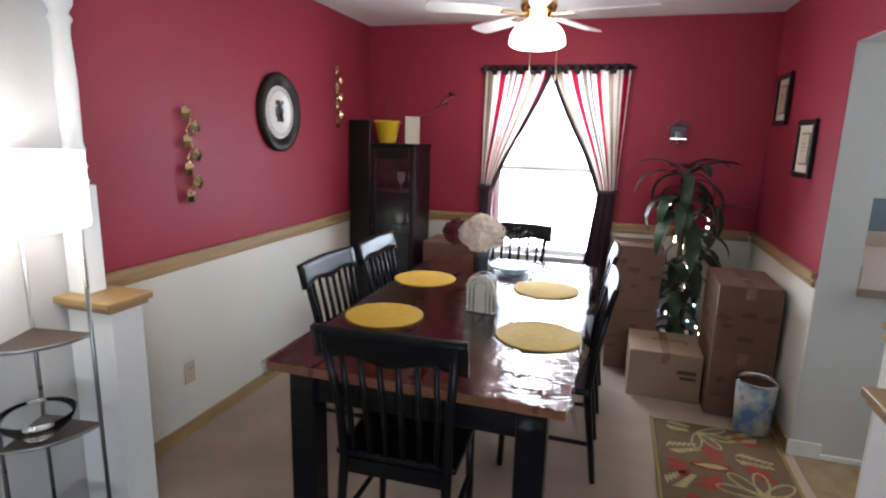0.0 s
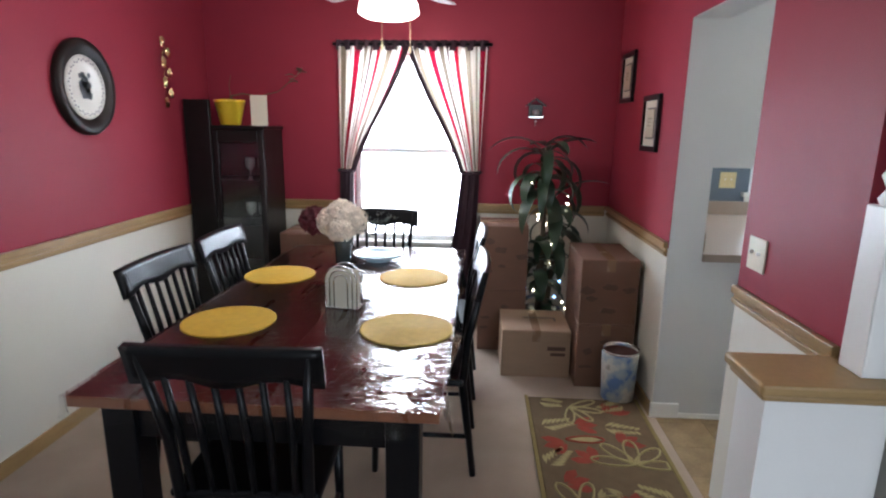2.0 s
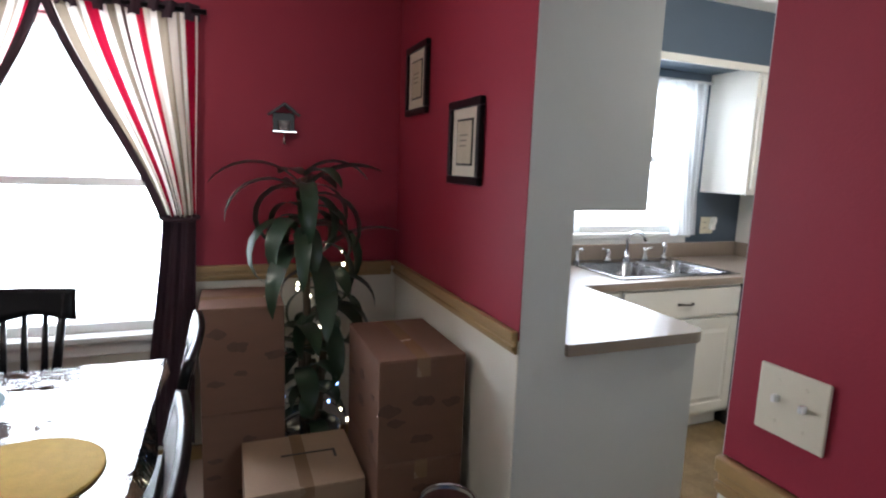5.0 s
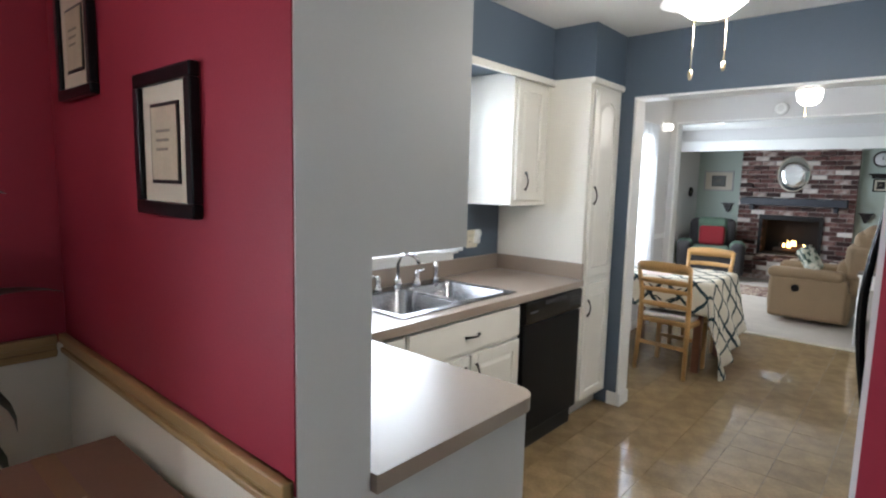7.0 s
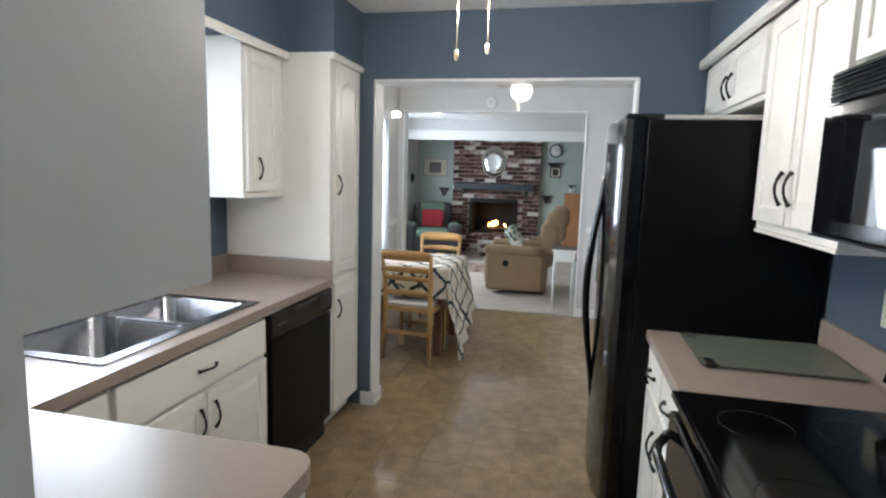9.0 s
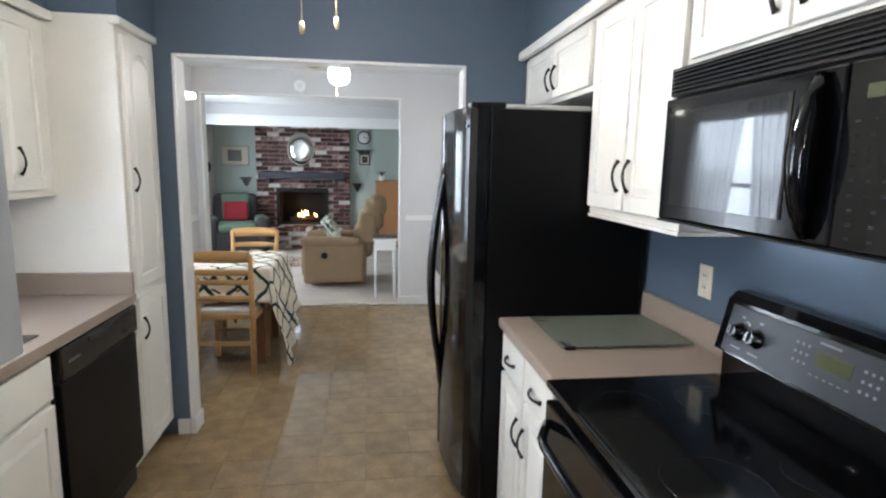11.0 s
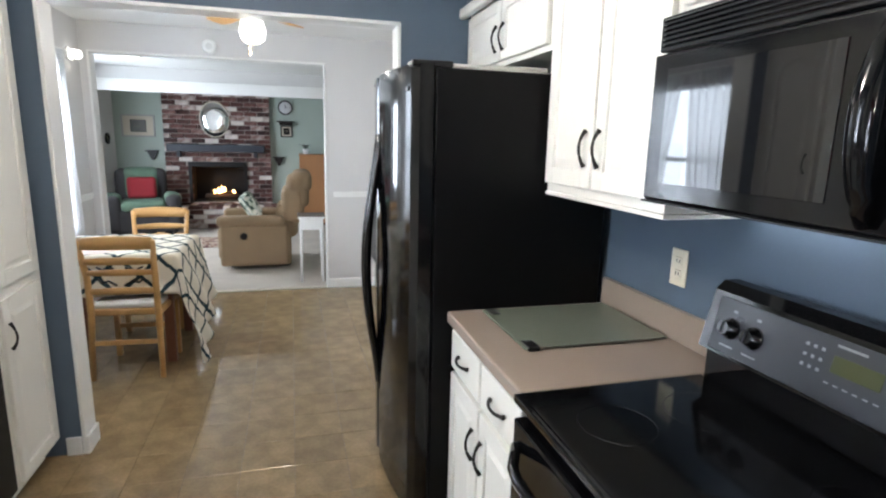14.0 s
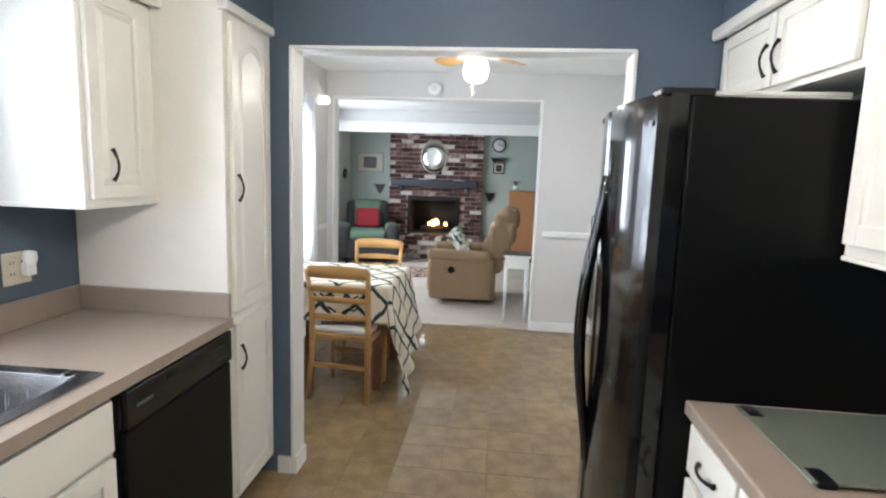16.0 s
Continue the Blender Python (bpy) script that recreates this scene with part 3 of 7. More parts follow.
SHEER = bpy.data.materials.new("white_sheer_fabric")
SHEER.use_nodes = True
nt = SHEER.node_tree
bs = nt.nodes["Principled BSDF"]
nt.nodes.remove(bs)
dif, trl, trp = nt.nodes.new("ShaderNodeBsdfDiffuse"), nt.nodes.new("ShaderNodeBsdfTranslucent"), nt.nodes.new("ShaderNodeBsdfTransparent")
dif.inputs[0].default_value = trl.inputs[0].default_value = (0.86, 0.87, 0.88, 1)
m1, m2 = nt.nodes.new("ShaderNodeMixShader"), nt.nodes.new("ShaderNodeMixShader")
weave = nt.nodes.new("ShaderNodeTexNoise")
weave.inputs["Scale"].default_value = 40
wr = nt.nodes.new("ShaderNodeMapRange")
nt.links.new(weave.outputs["Fac"], wr.inputs[0])
wr.inputs[3].default_value, wr.inputs[4].default_value = 0.08, 0.30
m1.inputs[0].default_value = 0.6
nt.links.new(dif.outputs[0], m1.inputs[1])
nt.links.new(trl.outputs[0], m1.inputs[2])
nt.links.new(wr.outputs[0], m2.inputs[0])
nt.links.new(m1.outputs[0], m2.inputs[1])
nt.links.new(trp.outputs[0], m2.inputs[2])
nt.links.new(m2.outputs[0], nt.nodes["Material Output"].inputs[0])


def drape(bm, top0, top1, tie0, tie1, foot0, foot1, y, ztop, ztie, zfoot, folds, depth, uv=True, zfoot2=None, skew=0.0):
    """A gathered curtain panel from a rod to a tie and a hem; x spans at the three heights."""
    nu, nv = folds * 10, 40
    lay = bm.loops.layers.uv.new("UVMap")
    def at(u, v):
        if v < 0.5 or ztie is None:
            s = v / 0.5 if ztie is not None else v
            e = s * s * (3 - 2 * s) * 0.35 + s * 0.65
            lo, hi = (tie0, tie1) if ztie is not None else (foot0, foot1)
            x = (top0 + (lo - top0) * e) * (1 - u) + (top1 + (hi - top1) * e) * u
            zl = ztie if ztie is not None else zfoot
            z = ztop + (zl - ztop) * s
            tight = 1 - 0.55 * s if ztie is not None else 1 - 0.15 * s
        else:
            s = (v - 0.5) / 0.5
            x = (tie0 + (foot0 - tie0) * s) * (1 - u) + (tie1 + (foot1 - tie1) * s) * u
            z = ztie + (zfoot - ztie) * s
            tight = 0.45 + 0.5 * s
        w = math.sin(2 * math.pi * folds * u + 0.6 * math.sin(3 * v + 5 * u)) + 0.35 * math.sin(2 * math.pi * folds * 2.3 * u + 2 * v)
        return (x, y - depth * tight * (0.8 + w * 0.5), z)
    g = [[bm.verts.new(at(i / nu, j / nv)) for j in range(nv + 1)] for i in range(nu + 1)]
    for i in range(nu):
        for j in range(nv):
            f = bm.faces.new((g[i][j], g[i + 1][j], g[i + 1][j + 1], g[i][j + 1]))
            f.smooth = True
            for lp, (a, b_) in zip(f.loops, ((i, j), (i + 1, j), (i + 1, j + 1), (i, j + 1))):
                lp[lay].uv = (a / nu, b_ / nv)
    return bm


ku = thing("sheer_curtain", "white sheer curtain panels parted over the sink window", "curtain")
part("panel", drape(bmesh.new(), 2.25, 2.80, 2.25, 2.46, 2.25, 2.42, 4.885, 2.06, 1.35, 1.10, 7, 0.03), SHEER, ku)
part("panel", drape(bmesh.new(), 2.80, 3.36, 3.08, 3.36, 3.14, 3.36, 4.885, 2.06, 1.35, 1.07, 7, 0.03), SHEER, ku)
part("rod", tube(bmesh.new(), [(2.22, 4.865, 2.065), (3.39, 4.865, 2.065)], 0.009, 10), TRIMWHITE, ku)

IVORY = mat("ivory_plastic", (0.68, 0.63, 0.50), 0.35, var=0.04)


def wall_plate(name, m, label, category, toggles=1, w=0.072, outlet=False, color=None):
    p = thing(name, label, category, m)
    part("plate", boxes((-w / 2, w / 2, -0.006, 0, -0.058, 0.058), r=0.003), color or IVORY, p)
    for i in range(toggles):
        cx = (i - (toggles - 1) / 2) * 0.046
        if outlet:
            for z in (-0.02, 0.02):
                s = part("socket", boxes((cx - 0.016, cx + 0.016, -0.008, -0.005, z - 0.013, z + 0.013), r=0.002), color or IVORY, p)
                part("slot", boxes((cx - 0.008, cx - 0.005, -0.0085, -0.0075, z - 0.004, z + 0.006), (cx + 0.005, cx + 0.008, -0.0085, -0.0075, z - 0.004, z + 0.006)), BLACKPLASTIC, s)
        else:
            part("toggle", boxes((cx - 0.004, cx + 0.004, -0.018, -0.004, 0.0, 0.012), r=0.002), TRIMWHITE, p)
            part("screw", boxes((cx - 0.003, cx + 0.003, -0.0072, -0.0055, 0.033, 0.039), (cx - 0.003, cx + 0.003, -0.0072, -0.0055, -0.036, -0.030), r=0.001, seg=1), IVORY, p)
    return p


wall_plate("wall_outlet", pose(3.52, YKN - 0.001, 1.13), "ivory double outlet plate beside the sink window", "outlet", 2, 0.116, True)
wall_plate("light_switch", pose(2.12, YKN - 0.001, 1.17), "yellowed ivory double switch plate by the sink window", "light switch", 2, 0.116, color=mat("yellowed_plastic", (0.58, 0.50, 0.26), 0.4))
nl = thing("night_light", "small white plug-in night light on the outlet", "night light", pose(3.55, YKN - 0.009, 1.13))
part("base", boxes((-0.02, 0.02, -0.03, 0, -0.03, 0.02), r=0.006), TRIMWHITE, nl)
part("shade", lathe(bmesh.new(), [(0.018, 0), (0.024, 0.02), (0.02, 0.045), (0, 0.05)], 14, (0, -0.022, 0.012)), mat("milky_plastic", (0.8, 0.8, 0.78), 0.3), nl)
wall_plate("wall_outlet", pose(2.90, YS + 0.001, 1.14, 0, 0, 180), "ivory outlet plate above the counter backsplash", "outlet", 1, 0.072, True)

# south run, fronts facing north
def south(x1, y, z=0):
    return pose(x1, y, z, 0, 0, 180)


c = cabinet("base_cabinet", south(3.292, 2.632), 0.655, 0.6, CH, "white base cabinet with two drawers and two doors by the range", True)
add_front(c, "drawer", 0.018, 0.32, 0.715, 0.855, (0.169, 0.785), raised=False)
add_front(c, "drawer", 0.335, 0.637, 0.715, 0.855, (0.486, 0.785), raised=False)
add_front(c, "door", 0.018, 0.32, 0.125, 0.695, (0.286, 0.56))
add_front(c, "door", 0.335, 0.637, 0.125, 0.695, (0.369, 0.56))
c = cabinet("base_cabinet", south(1.880, 2.632), 0.455, 0.6, CH, "white base cabinet between range and doorway", True)
add_front(c, "drawer", 0.02, 0.435, 0.715, 0.855, (0.215, 0.785), raised=False)
add_front(c, "door", 0.02, 0.435, 0.125, 0.695, (0.06, 0.56))
for x0, x1, lab in ((2.637, 3.294, "tan speckled laminate counter beside the refrigerator"), (XK + 0.002, 1.882, "tan speckled laminate counter beside the doorway")):
    wt = thing("kitchen_countertop", lab, "countertop")
    part("worktop", boxes((x0, x1, YS + 0.002, 2.665, CH, CT), r=0.006), LAMINATE, wt)
    part("backsplash", boxes((x0, x1, YS + 0.002, YS + 0.022, CT, CT + 0.1), r=0.004), LAMINATE, wt)
c = cabinet("upper_cabinet", south(3.280, 2.312, 1.345), 0.645, 0.278, 0.785, "white upper cabinet with two raised-panel doors")
add_front(c, "door", 0.018, 0.317, 0.03, 0.735, (0.284, 0.15))
add_front(c, "door", 0.328, 0.627, 0.03, 0.735, (0.361, 0.15))
part("base_moulding", boxes((-0.004, 0.649, -0.004, 0.27, -0.014, -0.001), r=0.003), CABWHITE, c)
c = cabinet("upper_cabinet", south(4.232, 2.312, 1.822), 0.949, 0.278, 0.308, "small white cabinet over the refrigerator")
add_front(c, "door", 0.03, 0.468, 0.02, 0.265, (0.433, 0.11), fr=0.045)
add_front(c, "door", 0.48, 0.918, 0.02, 0.265, (0.515, 0.11), fr=0.045)
c = cabinet("upper_cabinet", south(2.633, 2.312, 1.796), 0.748, 0.278, 0.334, "low white cabinet over the microwave")
add_front(c, "door", 0.015, 0.369, 0.02, 0.28, (0.335, 0.11), fr=0.045)
add_front(c, "door", 0.379, 0.733, 0.02, 0.28, (0.413, 0.11), fr=0.045)
c = cabinet("upper_cabinet", south(1.883, 2.312, 1.345), 0.459, 0.278, 0.785, "white upper cabinet with one door beside the microwave")
add_front(c, "door", 0.02, 0.439, 0.03, 0.735, (0.06, 0.16))
structure("trim_south_crown", boxes((XK + 0.003, XO - 0.003, 2.3345, 2.372, 2.092, 2.14), r=0.01), CABWHITE, "white crown moulding on the wall cabinets")

# refrigerator
fr = thing("refrigerator", "black side-by-side refrigerator with bowed doors standing by the counter", "refrigerator", pose(3.298, 2.06, 0.008))
FW = 0.868
part("body", boxes((0, FW, 0, 0.66, 0.03, 1.735), r=0.006), BLACKTEX, fr)
part("kick_grille", boxes((0.02, FW - 0.02, 0.60, 0.685, 0.0, 0.085), r=0.003), BLACKPLASTIC, fr)


def bowed(x0, x1, z0, z1):
    bm = bmesh.new()
    n = 12
    def bow(x):
        s = (x - FW / 2) / (FW / 2)
        return 0.725 + 0.055 * (1 - s * s)
    pts = [(x0, 0.667)]
    for i in range(n + 1):
        x = x0 + (x1 - x0) * i / n
        e = 0.012 if i in (0, n) else 0.0
        pts.append((x, bow(x) - e))
    pts.append((x1, 0.667))
    prism(bm, pts[::-1], 2, z0, z1)
    return bm


split = 0.485
fd = part("door", bowed(0.002, split - 0.004, 0.095, 1.745), BLACKGLOSS, fr, "wide glossy black fresh-food door")
fz = part("door", bowed(split + 0.004, FW - 0.002, 0.095, 1.745), BLACKGLOSS, fr, "narrow glossy black freezer door with dispenser")
for x, dparent in ((split - 0.035, fd), (split + 0.035, fz)):
    pts = []
    for i in range(15):
        s = i / 14
        pts.append((x, 0.775 + 0.055 * math.sin(math.pi * s) ** 1.4, 0.42 + 1.1 * s))
    part("handle", tube(bmesh.new(), pts, [0.010 + 0.007 * math.sin(math.pi * i / 14) for i in range(15)], 10), BLACKGLOSS, dparent)
dp = part("dispenser", boxes((0.60, 0.78, 0.755, 0.772, 0.95, 1.36), r=0.006), BLACKPLASTIC, fz, "recessed black ice and water dispenser")
part("control_strip", boxes((0.61, 0.77, 0.771, 0.776, 1.29, 1.35), r=0.002), mat("grey_control", (0.12, 0.12, 0.13), 0.3), fz)
for x in (0.05, FW - 0.05):
    part("hinge_cover", boxes((x - 0.045, x + 0.045, 0.60, 0.74, 1.735, 1.757), r=0.006), BLACKPLASTIC, fr)
part("badge", boxes((0.06, 0.10, 0.741, 0.7445, 1.66, 1.675)), CHROME, fr)
bd = thing("baking_tray", "thin pale tray lying on top of the refrigerator", "tray", pose(3.35, 2.30, 1.745, 0, 0, -3))
part("pan", boxes((0, 0.42, 0, 0.44, 0.0, 0.008), r=0.003), mat("pale_metal", (0.6, 0.6, 0.57), 0.4, metal=0.3), bd)
part("rim", boxes((0, 0.012, 0, 0.44, 0.009, 0.022), (0.408, 0.42, 0, 0.44, 0.009, 0.022), (0.012, 0.408, 0, 0.012, 0.009, 0.022), (0.012, 0.408, 0.428, 0.44, 0.009, 0.022), r=0.003), mat("pale_metal_rim", (0.66, 0.66, 0.62), 0.4, metal=0.3), bd)

# range
rg = thing("kitchen_range", "black freestanding electric range with a smooth glass cooktop", "range", pose(1.887, 2.06, 0))
RW = 0.746
part("body", boxes((0, RW, 0, 0.585, 0.02, 0.895), r=0.004), BLACKTEX, rg)
od = part("oven_door", boxes((0.008, RW - 0.008, 0.587, 0.625, 0.26, 0.86), r=0.008), BLACKGLOSS, rg)
part("oven_window", boxes((0.13, RW - 0.13, 0.624, 0.629, 0.38, 0.70), r=0.002), BLACKGLASS, od)
pts = [(0.04 + (RW - 0.08) * i / 16, 0.628 + 0.05 * min(1, 2.2 * math.sin(math.pi * i / 16)), 0.80) for i in range(17)]
part("handle", tube(bmesh.new(), pts, 0.013, 10), BLACKGLOSS, od)
part("drawer", boxes((0.008, RW - 0.008, 0.587, 0.622, 0.07, 0.245), r=0.008), BLACKGLOSS, rg)
ct = part("cooktop", boxes((-0.004, RW + 0.004, 0.085, 0.615, 0.895, 0.916), r=0.008), BLACKGLOSS, rg, "glossy black glass cooktop")
RING = mat("dark_grey_ring", (0.008, 0.008, 0.009), 0.2, var=0.2)
for x, y, r in ((0.2, 0.46, 0.105), (0.56, 0.46, 0.085), (0.2, 0.22, 0.08), (0.56, 0.22, 0.10)):
    part("burner_ring", lathe(bmesh.new(), [(r - 0.002, 0), (r - 0.002, 0.0003), (r, 0.0003), (r, 0)], 48, (x, y, 0.916)), RING, ct)
part("front_trim", boxes((-0.003, RW + 0.003, 0.608, 0.622, 0.893, 0.9145), r=0.004), BLACKGLOSS, rg)
bg = part("backguard", prism(bmesh.new(), [(0.005, 0.90), (0.075, 0.90), (0.075, 0.985), (0.105, 1.0), (0.07, 1.15), (0.045, 1.172), (0.005, 1.172)], 0, -0.002, RW + 0.002), BLACKGLOSS, rg)
tilt = pose(0, 0.1035, 1.0075, 13.1, 0, 0)
PANEL = mat("charcoal_control_panel", (0.016, 0.018, 0.024), 0.3, var=0.08)
PRINT = mat("pale_print", (0.20, 0.205, 0.22), 0.5, var=0.05)
SCREEN = mat("dim_display", (0.05, 0.055, 0.018), 0.5, var=0.05, spec=0.2)


def on_panel(name, bm, material, label=""):
    ob = part(name, bm, material, bg, label)
    ob.matrix_basis = tilt
    return ob


on_panel("control_face", boxes((0.03, RW - 0.03, 0.0, 0.004, 0.0, 0.135), r=0.002), PANEL)
on_panel("display", boxes((0.30, 0.40, 0.004, 0.0055, 0.065, 0.10), r=0.0007, seg=1), SCREEN, "dark green clock display")
for x in (0.055, 0.13, 0.59, 0.66):
    k = on_panel("knob", tube(bmesh.new(), [(x, 0.004, 0.065), (x, 0.010, 0.065), (x, 0.012, 0.065), (x, 0.032, 0.065)], [0.027, 0.026, 0.02, 0.017], 20), BLACKGLOSS, "round black burner knob")
    part("pointer", boxes((x - 0.003, x + 0.003, 0.0325, 0.035, 0.052, 0.082), r=0.001, seg=1), BLACKPLASTIC, k)
    on_panel("print_mark", boxes((x - 0.006, x + 0.006, 0.004, 0.005, 0.105, 0.111)), PRINT)
    on_panel("print_mark", boxes((x - 0.02, x + 0.02, 0.004, 0.005, 0.018, 0.022)), PRINT)
for i in range(3):
    for j in range(3):
        on_panel("button", boxes((0.425 + 0.018 * i - 0.004, 0.425 + 0.018 * i + 0.004, 0.004, 0.0052, 0.055 + 0.022 * j, 0.062 + 0.022 * j), r=0.0006, seg=1), PRINT)
        on_panel("button", boxes((0.235 + 0.018 * i - 0.004, 0.235 + 0.018 * i + 0.004, 0.004, 0.0052, 0.05 + 0.022 * j, 0.057 + 0.022 * j), r=0.0006, seg=1), PRINT)
for i in range(6):
    on_panel("print_mark", boxes((0.295 + 0.02 * i, 0.305 + 0.02 * i, 0.004, 0.005, 0.04, 0.043)), PRINT)
on_panel("badge", boxes((0.34, 0.40, 0.004, 0.005, 0.118, 0.123)), PRINT)

# microwave
mw = thing("microwave", "black over-the-range microwave hung under a low cabinet", "microwave", pose(1.891, 2.035, 1.380))
MW_, MH = 0.742, 0.412
part("body", boxes((0, MW_, 0, 0.315, 0, MH), r=0.004), BLACKTEX, mw)
gr = part("vent_grille", boxes((0.002, MW_ - 0.002, 0.316, 0.335, 0.335, MH - 0.002), r=0.004), BLACKPLASTIC, mw)
for i in range(6):
    part("slat", boxes((0.02, MW_ - 0.02, 0.334, 0.345, 0.343 + 0.0105 * i, 0.348 + 0.0105 * i), r=0.002, seg=1), BLACKGLOSS, gr)
dr = part("door", boxes((0.157, MW_ - 0.002, 0.316, 0.345, 0.006, 0.328), r=0.006), BLACKGLOSS, mw)
part("door_window", boxes((0.275, MW_ - 0.055, 0.344, 0.347, 0.045, 0.295), r=0.001, seg=1), BLACKGLASS, dr, "dark mirror-like door window")
pts = [(0.205, 0.349 + 0.026 * math.sin(math.pi * i / 14) ** 0.7, 0.02 + 0.295 * i / 14) for i in range(15)]
part("handle", tube(bmesh.new(), pts, [0.012 + 0.014 * math.sin(math.pi * i / 14) for i in range(15)], 12), BLACKGLOSS, dr)
cp = part("control_panel", boxes((0.002, 0.155, 0.316, 0.344, 0.006, 0.328), r=0.005), BLACKGLOSS, mw)
part("display", boxes((0.045, 0.115, 0.343, 0.3455, 0.262, 0.286), r=0.001, seg=1), SCREEN, cp, "dim yellow-green display")
FAINT = mat("faint_grey_print", (0.022, 0.022, 0.025), 0.6, spec=0.1)
for j in range(9):
    for i in range(4 if j > 2 else 3):
        x = 0.03 + (0.032 if j > 2 else 0.046) * i
        part("button", boxes((x - 0.005, x + 0.005, 0.3438, 0.3443, 0.025 + 0.025 * j, 0.030 + 0.025 * j), r=0.0002, seg=1), FAINT, cp)
# unseen glowing strip, added so that a white streak reflects in the cooktop
part("cooktop_light", boxes((0.40, 0.725, 0.02, 0.05, -0.006, -0.0005), r=0.002), glow("streak_glow", (1.0, 0.97, 0.92), 14.0), mw, "glowing strip added under the microwave to make the cooktop streak")
part("lower_trim", boxes((0.004, MW_ - 0.004, 0.318, 0.349, 0.0, 0.005)), BLACKPLASTIC, mw)

cb = thing("cutting_board", "green tinted glass cutting board lying on the counter", "cutting board", pose(2.875, 2.07, CT))
part("board", boxes((0, 0.375, 0, 0.48, 0.006, 0.012), r=0.002), mat("grey_green_glass", (0.15, 0.165, 0.13), 0.15, var=0.06), cb)
for x in (0.03, 0.345):
    for y in (0.45,):
        part("rubber_foot", boxes((x - 0.035, x + 0.03, y - 0.02, y + 0.02, 0.0, 0.0145), r=0.005), BLACKPLASTIC, cb)


# ceiling fan
CHAIN = mat("pale_brass_chain", (0.62, 0.50, 0.30), 0.35, metal=0.6, var=0.1)


def ceiling_fan(m, label, blade_mat, metal, blades=5, span=0.62, turn=10, chains=((-0.03, 0.04, 0.24), (0.03, -0.045, 0.21)), drop=0.0, globe='bowl', lamp_strength=8.0):
    f = thing("ceiling_fan", label, "ceiling fan", m @ pose(0, 0, -drop))
    part("canopy", lathe(bmesh.new(), [(0, drop), (0.075, drop), (0.07, drop - 0.03), (0.03, drop - 0.055), (0.012, drop - 0.06), (0.012, -0.065)], 24), metal, f)
    part("motor_housing", lathe(bmesh.new(), [(0.012, -0.06), (0.03, -0.075), (0.095, -0.09), (0.105, -0.13), (0.09, -0.165), (0.06, -0.18), (0.055, -0.215), (0.02, -0.22)], 28), metal, f)
    for i in range(blades):
        a = radians(turn + 360 / blades * i)
        r_ = Matrix.Rotation(a, 4, 'Z')
        bm = bmesh.new()
        outline = [(0.17, -0.045), (0.30, -0.062), (span - 0.05, -0.068), (span - 0.01, -0.055), (span, -0.02), (span, 0.02), (span - 0.01, 0.055), (span - 0.05, 0.068), (0.30, 0.062), (0.17, 0.045)]
        prism(bm, outline, 2, -0.004, 0.004)
        bmesh.ops.transform(bm, matrix=Matrix.Translation((0, 0, -0.168)) @ r_ @ Matrix.Rotation(radians(11), 4, 'X'), verts=bm.verts[:])
        b_ = part("blade", bm, blade_mat, f)
        bm = bmesh.new()
        prism(bm, [(0.08, -0.014), (0.17, -0.03), (0.22, -0.03), (0.22, 0.03), (0.17, 0.03), (0.08, 0.014)], 2, -0.011, -0.005)
        bmesh.ops.transform(bm, matrix=Matrix.Translation((0, 0, -0.168)) @ r_, verts=bm.verts[:])
        part("blade_arm", bm, metal, b_)
    lm = glow("lit_frosted_glass", (1.0, 0.93, 0.82), lamp_strength)
    if globe == 'bowl':
        g = part("shade", lathe(bmesh.new(), [(0.05, -0.215), (0.11, -0.235), (0.125, -0.27), (0.11, -0.325), (0.065, -0.36), (0.0, -0.37)], 28), lm, f, "glowing frosted glass shade")
    elif globe == 'dome':
        g = part("shade", lathe(bmesh.new(), [(0.05, -0.20), (0.075, -0.215), (0.125, -0.245), (0.152, -0.29), (0.158, -0.335), (0.13, -0.352), (0.07, -0.362), (0.0, -0.365)], 32), lm, f, "glowing frosted glass dome")
    else:
        g = part("shade", lathe(bmesh.new(), [(0.04, -0.205), (0.066, -0.225), (0.08, -0.28), (0.07, -0.33), (0.04, -0.352), (0.0, -0.358)], 28), lm, f, "glowing frosted globe shade")
    if chains:
        for x, y, l in chains:
            c_ = part("pull_chain", tube(bmesh.new(), [(x, y, -0.22), (x, y, -0.30 - l)], 0.0018, 6), CHAIN, f)
            part("chain_knob", lathe(bmesh.new(), [(0, 0), (0.006, 0), (0.0075, -0.015), (0.004, -0.03), (0, -0.031)], 10, (x, y, -0.30 - l)), CHAIN, c_)
    return f


ceiling_fan(pose(2.73, 3.32, H), "white ceiling fan with a lit frosted bowl", TRIMWHITE, TRIMWHITE, turn=30, drop=0.02)

# ---- dining room ----
# chair rails, baseboards
def rail(name, x0, x1, y0, y1, side, z=RZ):
    """A stepped oak chair rail; side is the way it stands proud of the wall."""
    dx, dy = side
    def slab(t, a, b_):
        return (x0 + min(0, dx * t), x1 + max(0, dx * t), y0 + min(0, dy * t), y1 + max(0, dy * t), z + a, z + b_)
    return structure(name, boxes(slab(0.012, -0.045, 0.03), slab(0.02, -0.035, -0.018), slab(0.024, 0.0, 0.03), r=0.004), OAK, "stained oak chair rail")


